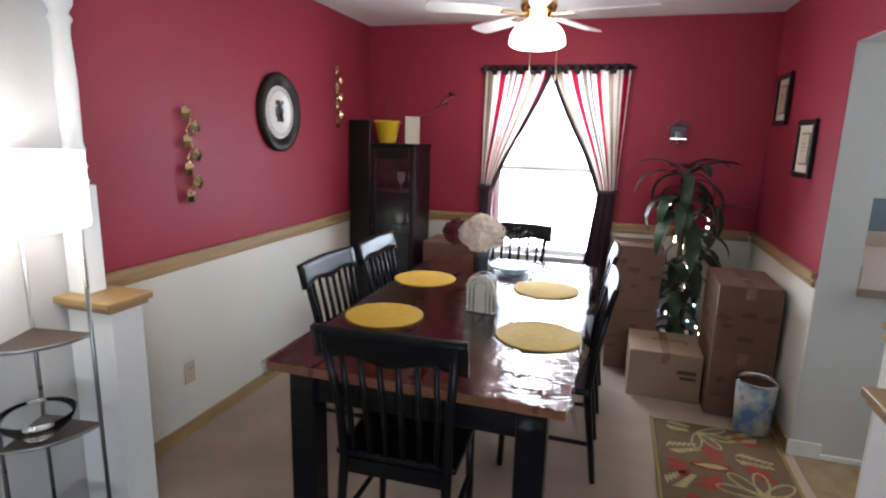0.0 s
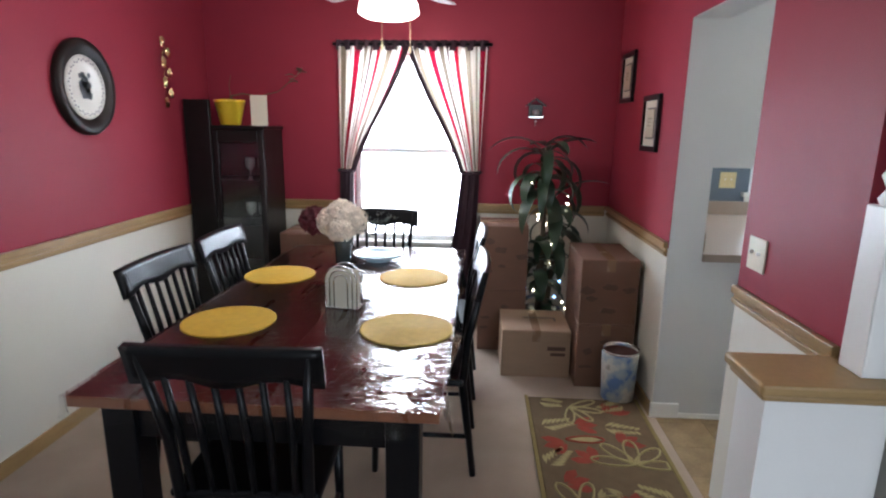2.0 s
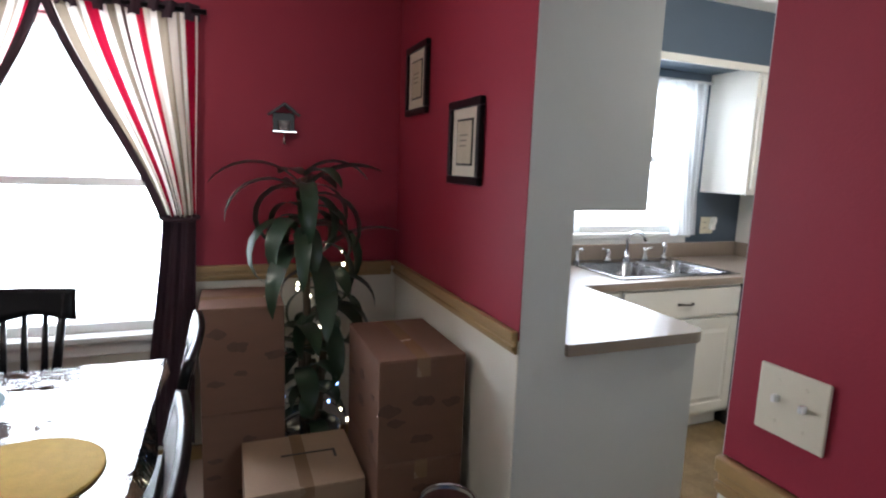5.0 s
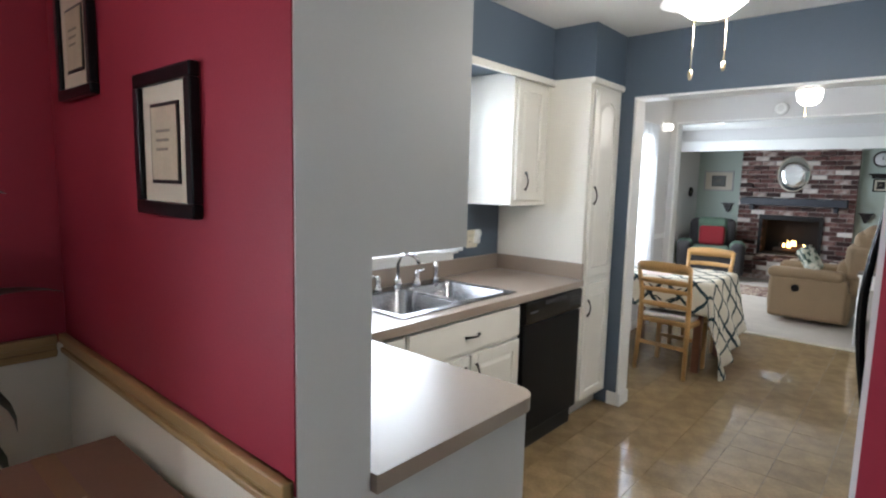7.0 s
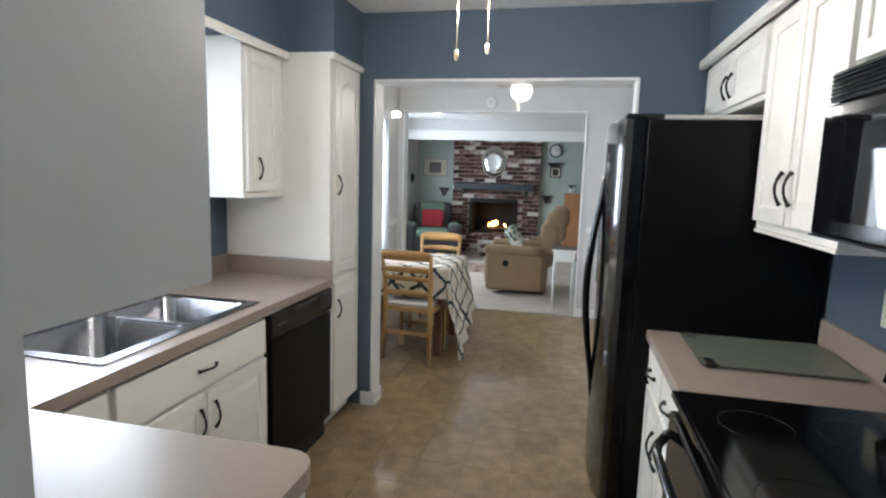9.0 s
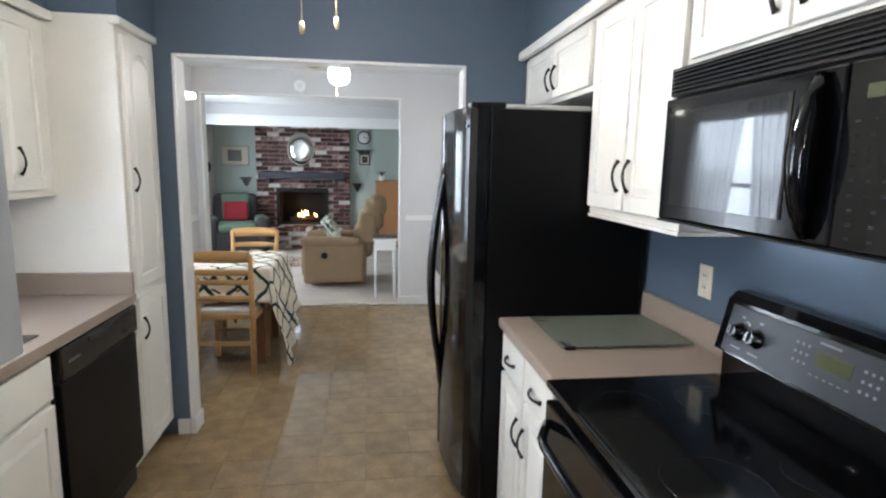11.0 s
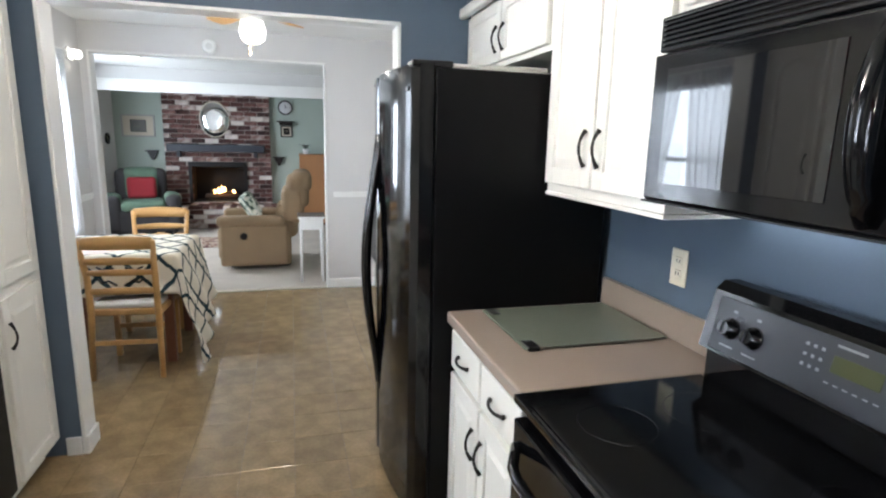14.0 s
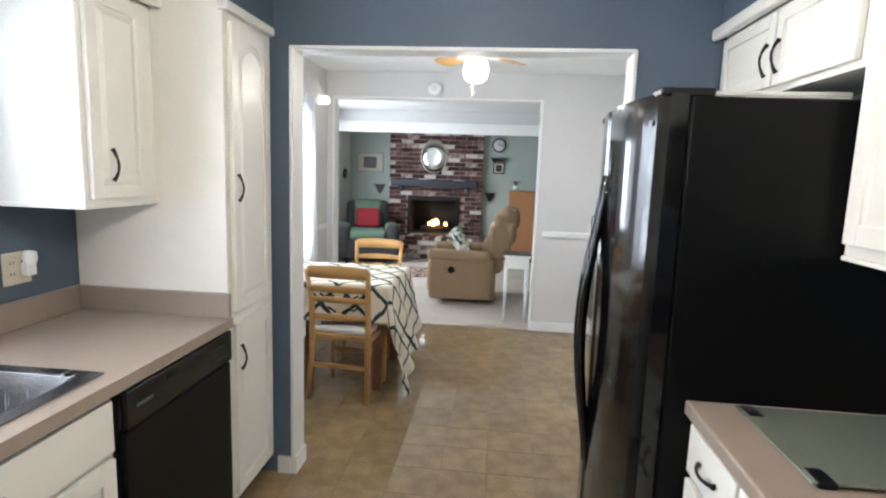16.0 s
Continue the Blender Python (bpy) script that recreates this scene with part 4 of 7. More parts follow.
rail("trim_rail_west", XW, XW, 2.1, YN - 0.03, (1, 0))
rail("trim_rail_north", XW + 0.03, WX0 - 0.06, YN, YN, (0, -1))
rail("trim_rail_north_east", WX1 + 0.06, XE - 0.03, YN, YN, (0, -1))
rail("trim_rail_east", XE, XE, JN + 0.002, YN - 0.002, (-1, 0))
rail("trim_rail_switch", XE, XE, 2.145, JS - 0.002, (-1, 0))
structure("baseboard_west", boxes((XW, XW + 0.014, 2.1, YN, 0, 0.075), r=0.004), OAK, "stained oak baseboard")
structure("baseboard_north", boxes((XW + 0.015, XE - 0.015, YN - 0.014, YN, 0, 0.075), r=0.004), OAK, "stained oak baseboard")
structure("baseboard_east", boxes((XE - 0.014, XE, JN + 0.002, YN - 0.015, 0, 0.075), (XE - 0.014, XE, 2.145, JS - 0.002, 0, 0.075), r=0.004), OAK, "stained oak baseboard")
structure("baseboard_jamb", boxes((XE - 0.012, XE + 0.14, JN - 0.018, JN - 0.005, 0, 0.085), (XE + 0.142, 1.985, JN - 0.014, JN - 0.005, 0, 0.03), r=0.004), TRIMWHITE, "white baseboard round the doorway jamb")
structure("baseboard_kitchen_east", boxes((XO - 0.014, XO - 0.001, ON + 0.006, 4.25, 0, 0.09), (XO - 0.014, XO + 0.13, ON - 0.026, ON - 0.013, 0, 0.09), r=0.004), TRIMWHITE, "white baseboard at the opening")

# half walls with caps and posts
def half_wall(x0, x1, tag):
    structure("wall_half_" + tag, boxes((x0, x1, 2.0, 2.14, 0, 0.88)), TRIMWHITE, "white half wall between living and dining room")
    structure("trim_cap_" + tag, boxes((x0 - 0.03, x1 + 0.03, 1.965, 2.175, 0.90, 0.93), (x0 - 0.018, x1 + 0.018, 1.978, 2.162, 0.881, 0.899), r=0.007), OAK, "stained oak cap on the half wall")


half_wall(XW + 0.031, -1.50, "west")
half_wall(0.995, 1.295, "east")


def post(x, label):
    p = thing("turned_post", label, "post", pose(x, 2.07, 0.931), "posts on the half walls")
    hh = H - 0.931
    part("base", boxes((-0.045, 0.045, -0.045, 0.045, 0, 0.42), r=0.004), TRIMWHITE, p)
    prof = [(0.038, 0.42), (0.045, 0.435), (0.03, 0.46), (0.044, 0.49), (0.03, 0.52), (0.042, 0.55), (0.034, 0.58), (0.037, 0.8), (0.030, 0.96), (0.032, 1.0), (0.042, 1.02), (0.03, 1.04), (0.045, 1.07), (0.05, 1.10), (0.038, 1.12)]
    part("shaft", lathe(bmesh.new(), prof, 20), TRIMWHITE, p)
    part("head", boxes((-0.05, 0.05, -0.05, 0.05, 1.12, hh), r=0.004), TRIMWHITE, p)
    return p


post(-1.69, "white turned wooden post on the half wall by the lamp")
post(1.272, "white turned wooden post on the half wall by the switch")

window_unit("window_dining", WX0, WX1, YN, WZ0, WZ1, "white double-hung dining room window")
structure("trim_window_dining", boxes((WX0 - 0.06, WX0 - 0.001, YN - 0.015, YN - 0.001, WZ0, WZ1 + 0.06), (WX1 + 0.001, WX1 + 0.06, YN - 0.015, YN - 0.001, WZ0, WZ1 + 0.06), (WX0, WX1, YN - 0.015, YN - 0.001, WZ1 + 0.002, WZ1 + 0.06), r=0.003), TRIMWHITE, "white window casing")

# striped curtains
STRIPE = mat("striped_curtain_cloth", (0.5, 0.4, 0.35), 0.85, spec=0.1)
nt = STRIPE.node_tree
bs = nt.nodes["Principled BSDF"]
uv = nt.nodes.new("ShaderNodeUVMap")
sx = nt.nodes.new("ShaderNodeSeparateXYZ")
fm = nt.nodes.new("ShaderNodeMath")
fm.operation = 'MULTIPLY'
fm.inputs[1].default_value = 1.5
fr2 = nt.nodes.new("ShaderNodeMath")
fr2.operation = 'FRACT'
cr = nt.nodes.new("ShaderNodeValToRGB")
cr.color_ramp.interpolation = 'CONSTANT'
stops = [(0.0, "e6ddd4"), (0.07, "8a7d6c"), (0.17, "e9e1d8"), (0.27, "a89b8b"), (0.31, "ece5dd"), (0.36, "9c1230"), (0.47, "efe6e2"), (0.57, "7d7263"), (0.66, "e6ddd4"), (0.71, "4a3634"), (0.74, "d9cfc6"), (0.84, "a5142f"), (0.93, "c9beb0")]
while len(cr.color_ramp.elements) < len(stops):
    cr.color_ramp.elements.new(0.5)
for e, (p, c_) in zip(cr.color_ramp.elements, stops):
    e.position, e.color = p, lin(c_)
nt.links.new(uv.outputs[0], sx.inputs[0])
nt.links.new(sx.outputs[0], fm.inputs[0])
nt.links.new(fm.outputs[0], fr2.inputs[0])
nt.links.new(fr2.outputs[0], cr.inputs[0])
nt.links.new(cr.outputs[0], bs.inputs["Base Color"])
tl = nt.nodes.new("ShaderNodeBsdfTranslucent")
mx = nt.nodes.new("ShaderNodeMixShader")
mx.inputs[0].default_value = 0.22
nt.links.new(cr.outputs[0], tl.inputs[0])
nt.links.new(bs.outputs[0], mx.inputs[1])
nt.links.new(tl.outputs[0], mx.inputs[2])
nt.links.new(mx.outputs[0], nt.nodes["Material Output"].inputs[0])
PLUM = mat("dark_plum_cloth", (0.035, 0.014, 0.022), 0.8, var=0.15, scale=20, grain=0.2, gscale=300)
cu = thing("striped_curtain", "striped red, cream and brown curtains tied back at the window", "curtain")
part("panel", drape(bmesh.new(), -0.745, -0.245, 0, 0, -0.745, -0.645, YN - 0.03, 2.07, None, 1.20, 5, 0.04), STRIPE, cu)
part("panel", drape(bmesh.new(), -0.235, 0.315, 0, 0, 0.155, 0.285, YN - 0.03, 2.07, None, 1.20, 5, 0.04), STRIPE, cu)
for sgn, x0, x1, xf0, xf1 in ((1, -0.25, -0.645, -0.66, -0.62), (-1, -0.23, 0.155, 0.07, 0.13)):
    bm = bmesh.new()
    pts0 = [(x0 + (x1 - x0) * (s * 0.65 + 0.35 * s * s * (3 - 2 * s)), 2.07 - 0.87 * s) for s in [i / 20 for i in range(21)]]
    wd = 0.035
    sheet(bm, lambda u, v: (lambda p: (p[0] + (v - 0.5) * wd * (1 if sgn > 0 else -1), YN - 0.095 - 0.008 * math.sin(3 * v + 9 * u), p[1]))(pts0[min(20, int(round(u * 20)))]), 20, 2)
    thicken(part("border", bm, PLUM, cu, "dark plum curtain edge"), 0.004)
for x0, x1, f0, f1 in ((-0.75, -0.65, -0.77, -0.68), (0.15, 0.285, 0.03, 0.25)):
    part("lower_fall", drape(bmesh.new(), x0, x1, 0, 0, f0, f1, YN - 0.045, 1.21, None, 0.12, 3, 0.035), PLUM, cu)
for x0, x1 in ((-0.76, -0.635), (0.14, 0.295)):
    bm = bmesh.new()
    n = 18
    tube(bm, [((x0 + x1) / 2 + (x1 - x0) / 2 * math.cos(2 * math.pi * i / n), YN - 0.07 + 0.05 * math.sin(2 * math.pi * i / n), 1.20 + 0.01 * math.sin(2 * math.pi * i / n)) for i in range(n + 1)], 0.009, 8)
    part("tieback", bm, PLUM, cu)
part("heading", drape(bmesh.new(), -0.76, 0.325, 0, 0, -0.76, 0.325, YN - 0.035, 2.115, None, 2.045, 16, 0.035), PLUM, cu)
part("rod", tube(bmesh.new(), [(-0.785, YN - 0.05, 2.09), (0.35, YN - 0.05, 2.09)], 0.011, 10), BLACKWOOD, cu)

# dining table, under a clear plastic cover
TX0, TX1, TY0, TY1 = -0.875, 0.19, 2.07, 4.12
tb = thing("dining_table", "mahogany plank-top dining table with square black legs", "table")
for i in range(6):
    w = (TX1 - TX0 - 0.0) / 6
    part("tabletop_plank", boxes((TX0 + w * i, TX0 + w * (i + 1) - 0.0006, TY0, TY1, 0.725, 0.76), r=0.0008, seg=1), TABLEWOOD, tb)
for x in (TX0 + 0.06, TX1 - 0.16):
    for y in (TY0 + 0.05, TY1 - 0.15):
        part("leg", boxes((x, x + 0.10, y, y + 0.10, 0, 0.724), r=0.006), BLACKWOOD, tb)
for d in ((TX0 + 0.07, TX1 - 0.07, TY0 + 0.07, TY0 + 0.095), (TX0 + 0.07, TX1 - 0.07, TY1 - 0.095, TY1 - 0.07), (TX0 + 0.075, TX0 + 0.10, TY0 + 0.15, TY1 - 0.15), (TX1 - 0.10, TX1 - 0.075, TY0 + 0.15, TY1 - 0.15)):
    part("apron", boxes((*d, 0.60, 0.724)), BLACKWOOD, tb)

VINYL = bpy.data.materials.new("clear_vinyl_sheet")
VINYL.use_nodes = True
nt = VINYL.node_tree
nt.nodes.remove(nt.nodes["Principled BSDF"])
tr, gl = nt.nodes.new("ShaderNodeBsdfTransparent"), nt.nodes.new("ShaderNodeBsdfGlossy")
gl.inputs["Roughness"].default_value = 0.05
lw = nt.nodes.new("ShaderNodeFresnel")
lw.inputs[0].default_value = 2.5
mx = nt.nodes.new("ShaderNodeMixShader")
tc = nt.nodes.new("ShaderNodeTexCoord")
mp = nt.nodes.new("ShaderNodeMapping")
mp.inputs["Scale"].default_value = (0.9, 2.2, 1.0)
mp.inputs["Rotation"].default_value = (0, 0, 0.28)
wn1 = nt.nodes.new("ShaderNodeTexNoise")
wn1.noise_type = 'RIDGED_MULTIFRACTAL'
wn1.inputs["Scale"].default_value, wn1.inputs["Detail"].default_value, wn1.inputs["Distortion"].default_value = 20.0, 3.0, 1.4
bp = nt.nodes.new("ShaderNodeBump")
bp.inputs["Strength"].default_value, bp.inputs["Distance"].default_value = 0.6, 0.0038
nt.links.new(tc.outputs["Object"], mp.inputs[0])
nt.links.new(mp.outputs[0], wn1.inputs["Vector"])
nt.links.new(wn1.outputs["Fac"], bp.inputs["Height"])
nt.links.new(bp.outputs[0], gl.inputs["Normal"])
nt.links.new(bp.outputs[0], lw.inputs["Normal"])
nt.links.new(lw.outputs[0], mx.inputs[0])
nt.links.new(tr.outputs[0], mx.inputs[1])
nt.links.new(gl.outputs[0], mx.inputs[2])
nt.links.new(mx.outputs[0], nt.nodes["Material Output"].inputs[0])
VINYLEDGE = VINYL.copy()
VINYLEDGE.name = "clear_vinyl_edge"
VINYLEDGE.node_tree.nodes[lw.name].inputs[0].default_value = 1.22
cv = thing("table_cover", "clear crinkled plastic cover over the dining table", "table cover")
def cover(u, v):
    x, y = TX0 - 0.012 + (TX1 - TX0 + 0.024) * u, TY0 - 0.012 + (TY1 - TY0 + 0.024) * v
    return (x, y, 0.7625 + 0.0025 * noise.noise((x * 9, y * 16, 0.3)))
part("top_sheet", sheet(bmesh.new(), cover, 70, 100), VINYL, cv)
def skirt(k):
    def at(u, v):
        z = 0.762 - 0.07 * v * (0.85 + 0.15 * math.sin(9 * u + k))
        w = 0.012 + 0.018 * v * math.sin(17 * u + 2 * k) + 0.01 * v
        if k == 0:
            return (TX0 - 0.012 + (TX1 - TX0 + 0.024) * u, TY0 - w, z)
        return ((TX1 + w) if k == 1 else (TX0 - w), TY0 - 0.012 + (TY1 - TY0 + 0.024) * u, z)
    return at
for k in range(3):
    part("skirt", sheet(bmesh.new(), skirt(k), 50, 8), VINYLEDGE, cv)


def dining_chair():
    """Facing +y, origin on the floor under the seat's middle, back at -y."""
    c = thing("dining_chair", "black painted wooden dining chair with a slatted back", "chair", None, "chairs round the dining table")
    part("seat", boxes((-0.225, 0.225, -0.2, 0.22, 0.435, 0.465), r=0.012, seg=3), BLACKWOOD, c)
    for x in (-0.19, 0.19):
        part("leg", tube(bmesh.new(), [(x, 0.18, 0.436), (x * 1.02, 0.19, 0.0)], [0.02, 0.014], 8), BLACKWOOD, c)
        bm = bmesh.new()
        pts = [(x * 1.05, -0.25, 0.0), (x, -0.195, 0.44), (x * 1.05, -0.215, 0.65), (x * 1.2, -0.275, 0.93)]
        tube(bm, pts, [0.014, 0.019, 0.017, 0.014], 8)
        part("back_post", bm, BLACKWOOD, c)
    for y in (-0.19, 0.17):
        part("seat_rail", boxes((-0.18, 0.18, y - 0.01, y + 0.01, 0.375, 0.434), r=0.003), BLACKWOOD, c)
    for x in (-0.19, 0.19):
        part("stretcher", tube(bmesh.new(), [(x, 0.185, 0.19), (x * 1.03, -0.225, 0.19)], 0.011, 8), BLACKWOOD, c)
    bm = bmesh.new()
    def crest(u, v):
        x = (u - 0.5) * 0.53
        cu_ = -0.018 * (1 - (2 * u - 1) ** 2)
        dip = 0.012 * math.cos(4 * math.pi * (u - 0.5)) if v < 0.3 else 0.0
        z = 0.845 - dip + (0.105 + dip + 0.006 * math.cos(math.pi * (u - 0.5))) * v
        return (x, -0.262 + cu_ - 0.03 * (v - 0.5), z)
    sheet(bm, crest, 20, 4)
    thicken(part("top_rail", bm, BLACKWOOD, c), 0.024)
    for i in range(6):
        x = (i - 2.5) * 0.066
        part("slat", tube(bmesh.new(), [(x * 0.92, -0.197, 0.462), (x * 0.97, -0.222, 0.65), (x, -0.268, 0.86)], [0.0095, 0.0125, 0.0095], 6), BLACKWOOD, c)
    return c


ch = dining_chair()
ch.matrix_basis = pose(-0.39, 2.29, 0, 0, 0, 2)
for x, y, a in ((-0.85, 2.965, -91), (-0.84, 3.56, -89), (0.035, 3.09, 91), (0.035, 3.80, 90), (-0.40, 4.225, 180)):
    copy_thing(ch, pose(x, y, 0, 0, 0, a))

STRAW = mat("woven_yellow_straw", (0.62, 0.40, 0.055), 0.75, var=0.15, scale=30, grain=0.5, gscale=240, spec=0.2)
TANSTRAW = mat("woven_tan_straw", (0.60, 0.43, 0.13), 0.75, var=0.15, scale=30, grain=0.5, gscale=240, spec=0.2)
for x, y, mm in ((-0.68, 2.692, STRAW), (-0.725, 3.381, STRAW), (0.02, 2.68, TANSTRAW), (-0.037, 3.418, TANSTRAW)):
    bm = bmesh.new()
    prof = []
    for i in range(17):
        r = 0.175 * i / 17
        prof += [(r, 0.0045), (r + 0.006, 0.0062)]
    prof += [(0.178, 0.004), (0.177, 0.0)]
    lathe(bm, prof, 40)
    pm = solid("round_placemat", bm, mm, "round woven straw placemat, yellow, on the table" if mm is STRAW else "round woven straw placemat, tan, on the table", "placemat", group="placemats on the table")
    pm.location = (x, y, 0.7645)

vs = thing("flower_vase", "glass vase of pale hydrangea flowers on the table", "vase", pose(-0.465, 3.66, 0.765))
part("vase", lathe(bmesh.new(), [(0, 0.002), (0.04, 0.0), (0.042, 0.01), (0.046, 0.09), (0.06, 0.15), (0.056, 0.15), (0.042, 0.09), (0.038, 0.012), (0, 0.012)], 20), mat("smoky_glass", (0.06, 0.07, 0.07), 0.1, var=0.1), vs)
PETAL = mat("cream_petals", (0.76, 0.66, 0.55), 0.8, var=0.35, scale=40, rand=0.12)
DEEPRED = mat("burgundy_petals", (0.10, 0.008, 0.015), 0.7, var=0.3, scale=15)
DUSTY = mat("dusty_green_leaves", (0.06, 0.075, 0.07), 0.7, var=0.3, scale=15)


def florets(bm, centre, rad, n, size, seed):
    rng = random.Random(seed)
    for i in range(n):
        z = 1 - 1.65 * (i + 0.5) / n
        a = i * 2.39996
        s = math.sqrt(max(0, 1 - z * z))
        d = Vector((s * math.cos(a), s * math.sin(a), z)).normalized()
        p = Vector(centre) + d * rad * rng.uniform(0.88, 1.05)
        u_ = d.orthogonal().normalized()
        w = d.cross(u_)
        t0 = rng.uniform(0, 6.28)
        for k in range(4):
            aa = t0 + k * math.pi / 2
            e1 = u_ * math.cos(aa) + w * math.sin(aa)
            e2 = d.cross(e1)
            q = [p, p + size * (0.6 * e1 + 0.5 * e2) + d * 0.2 * size, p + size * 1.15 * e1 + d * rng.uniform(-0.1, 0.35) * size, p + size * (0.6 * e1 - 0.5 * e2) + d * 0.2 * size]
            bm.faces.new([bm.verts.new(v) for v in q])
    return bm


for k, (cx, cy, cz, r) in enumerate(((0.0, -0.02, 0.275, 0.08), (-0.06, -0.01, 0.235, 0.076), (0.06, 0.0, 0.235, 0.078), (0.0, -0.06, 0.205, 0.07), (-0.02, 0.05, 0.245, 0.078))):
    fl = florets(bmesh.new(), (cx, cy, cz), r, 120, 0.025, 3 + k)
    lathe(fl, [(0, -r * 0.75), (r * 0.55, -r * 0.5), (r * 0.78, 0), (r * 0.55, r * 0.5), (0, r * 0.75)], 10, (cx, cy, cz))
    part("hydrangea_bloom", fl, PETAL, vs, "pale cream hydrangea head")
bm = florets(bmesh.new(), (-0.165, 0.02, 0.235), 0.062, 28, 0.05, 5)
part("burgundy_bloom", bm, DEEPRED, vs, "dark burgundy silk flower")
bm = bmesh.new()
rng = random.Random(8)
for i in range(60):
    a, r = rng.uniform(-0.9, 0.9), rng.uniform(0.12, 0.32)
    p = Vector((r * math.cos(a), r * math.sin(a) * 0.6, 0.20 + rng.uniform(-0.05, 0.09)))
    e = Vector((rng.uniform(-1, 1), rng.uniform(-1, 1), rng.uniform(-0.5, 1))).normalized() * 0.022
    f_ = e.orthogonal().normalized() * 0.009
    bm.faces.new([bm.verts.new(v) for v in (p, p + e * 0.5 + f_, p + e, p + e * 0.5 - f_)])
for i in range(6):
    tube(bm, [(0, 0, 0.13), (0.1, 0.02 * (i - 3), 0.2), (0.22 + 0.01 * i, 0.03 * (i - 3), 0.19 + 0.015 * i)], 0.0016, 5)
part("spray", bm, DUSTY, vs, "grey-green leafy spray")

pl = thing("glass_platter", "pale blue round glass platter on a low stand on the table", "platter", pose(-0.285, 3.755, 0.765))
part("dish", lathe(bmesh.new(), [(0, 0.026), (0.10, 0.026), (0.128, 0.034), (0.142, 0.045), (0.144, 0.043), (0.128, 0.029), (0.10, 0.021), (0, 0.021)], 36), mat("pale_blue_glass", (0.45, 0.58, 0.66), 0.06, var=0.05), pl)
part("foot", lathe(bmesh.new(), [(0.07, 0), (0.075, 0.004), (0.06, 0.021)], 28), mat("blue_glass_foot", (0.35, 0.47, 0.55), 0.08), pl)

nh = thing("napkin_holder", "wire napkin holder with an arch full of paper napkins", "napkin holder", pose(-0.28, 2.91, 0.765, 0, 0, -8))
part("base", boxes((-0.075, 0.075, -0.03, 0.03, 0.0, 0.006), r=0.002), CHROME, nh)
for y in (-0.028, 0.028):
    for r in (0.07, 0.05, 0.03):
        bm = tube(bmesh.new(), [(-r, y, 0.006)] + [(r * -math.cos(math.pi * i / 14), y, 0.118 + r * math.sin(math.pi * i / 14)) for i in range(15)] + [(r, y, 0.006)], 0.0028, 6)
        part("wire_arch", bm, CHROME, nh)
PAPER = mat("cream_paper", (0.50, 0.46, 0.37), 0.85, var=0.06)
for i in range(9):
    y = -0.022 + 0.0055 * i
    part("napkin", boxes((-0.066 + 0.003 * (i % 3), 0.064 - 0.002 * (i % 2), y - 0.002, y + 0.002, 0.0065, 0.155 + 0.004 * (i % 3)), r=0.0008, seg=1), PAPER, nh, "cream paper napkin" if i == 0 else "")

# ceiling fan over the table
ceiling_fan(pose(-0.215, 3.75, H), "white ceiling fan with brass fittings and a lit glass shade", TRIMWHITE, BRASS, turn=64, span=0.64, drop=0.01, chains=((-0.02, -0.10, 0.20), (0.12, -0.06, 0.21)), globe='dome')

# west wall decoration
pw = thing("oval_wall_plate", "oval framed decorative plate in a dark wooden frame", "wall plate", pose(XW + 0.001, 3.495, 1.69, 0, 0, 90))
def oval(bm, prof, a, b_, seg=44):
    """Rings round an upright oval facing -y in local axes: (scale, depth)."""
    rings = []
    for s, d in prof:
        rings.append([bm.verts.new((a * s * math.cos(2 * math.pi * k / seg), -d, b_ * s * math.sin(2 * math.pi * k / seg))) for k in range(seg)])
    for r0, r1 in zip(rings, rings[1:]):
        for k in range(seg):
            bm.faces.new((r0[k], r0[(k + 1) % seg], r1[(k + 1) % seg], r1[k])).smooth = True
    bm.faces.new(rings[-1])
    return bm
part("frame", oval(bmesh.new(), [(1.0, 0.0), (1.0, 0.02), (0.95, 0.035), (0.82, 0.03), (0.70, 0.018), (0.67, 0.012)], 0.215, 0.238), mat("dark_walnut", (0.012, 0.007, 0.005), 0.4, var=0.3, scale=12, spec=0.25), pw)
part("plate", oval(bmesh.new(), [(0.67, 0.012), (0.65, 0.02), (0.48, 0.018), (0.43, 0.014), (0.2, 0.012)], 0.215, 0.238), mat("ivory_china", (0.66, 0.64, 0.58), 0.2, var=0.04), pw)
bm = bmesh.new()
for k in range(44):
    a = 2 * math.pi * k / 44
    r = 0.55 + 0.03 * (k % 2)
    box(bm, 0.215 * r * math.cos(a) - 0.005, 0.215 * r * math.cos(a) + 0.005, -0.021, -0.0195, 0.238 * r * math.sin(a) - 0.005, 0.238 * r * math.sin(a) + 0.005)
part("border_motif", bm, mat("grey_glaze", (0.22, 0.22, 0.21), 0.3), pw)
bm = bmesh.new()
rng = random.Random(4)
for i in range(26):
    x, z = rng.uniform(-0.035, 0.035), rng.uniform(-0.06, 0.065)
    s = rng.uniform(0.006, 0.018)
    prism(bm, [(x + s * math.cos(k * 1.05) * rng.uniform(0.6, 1), z + s * math.sin(k * 1.05)) for k in range(6)], 1, -0.0165, -0.0125)
part("centre_motif", bm, mat("slate_glaze", (0.10, 0.11, 0.12), 0.3, var=0.3), pw)

GILT = mat("gilt_metal", (0.70, 0.52, 0.26), 0.22, metal=1.0, var=0.2, scale=25, grain=0.3, gscale=70)


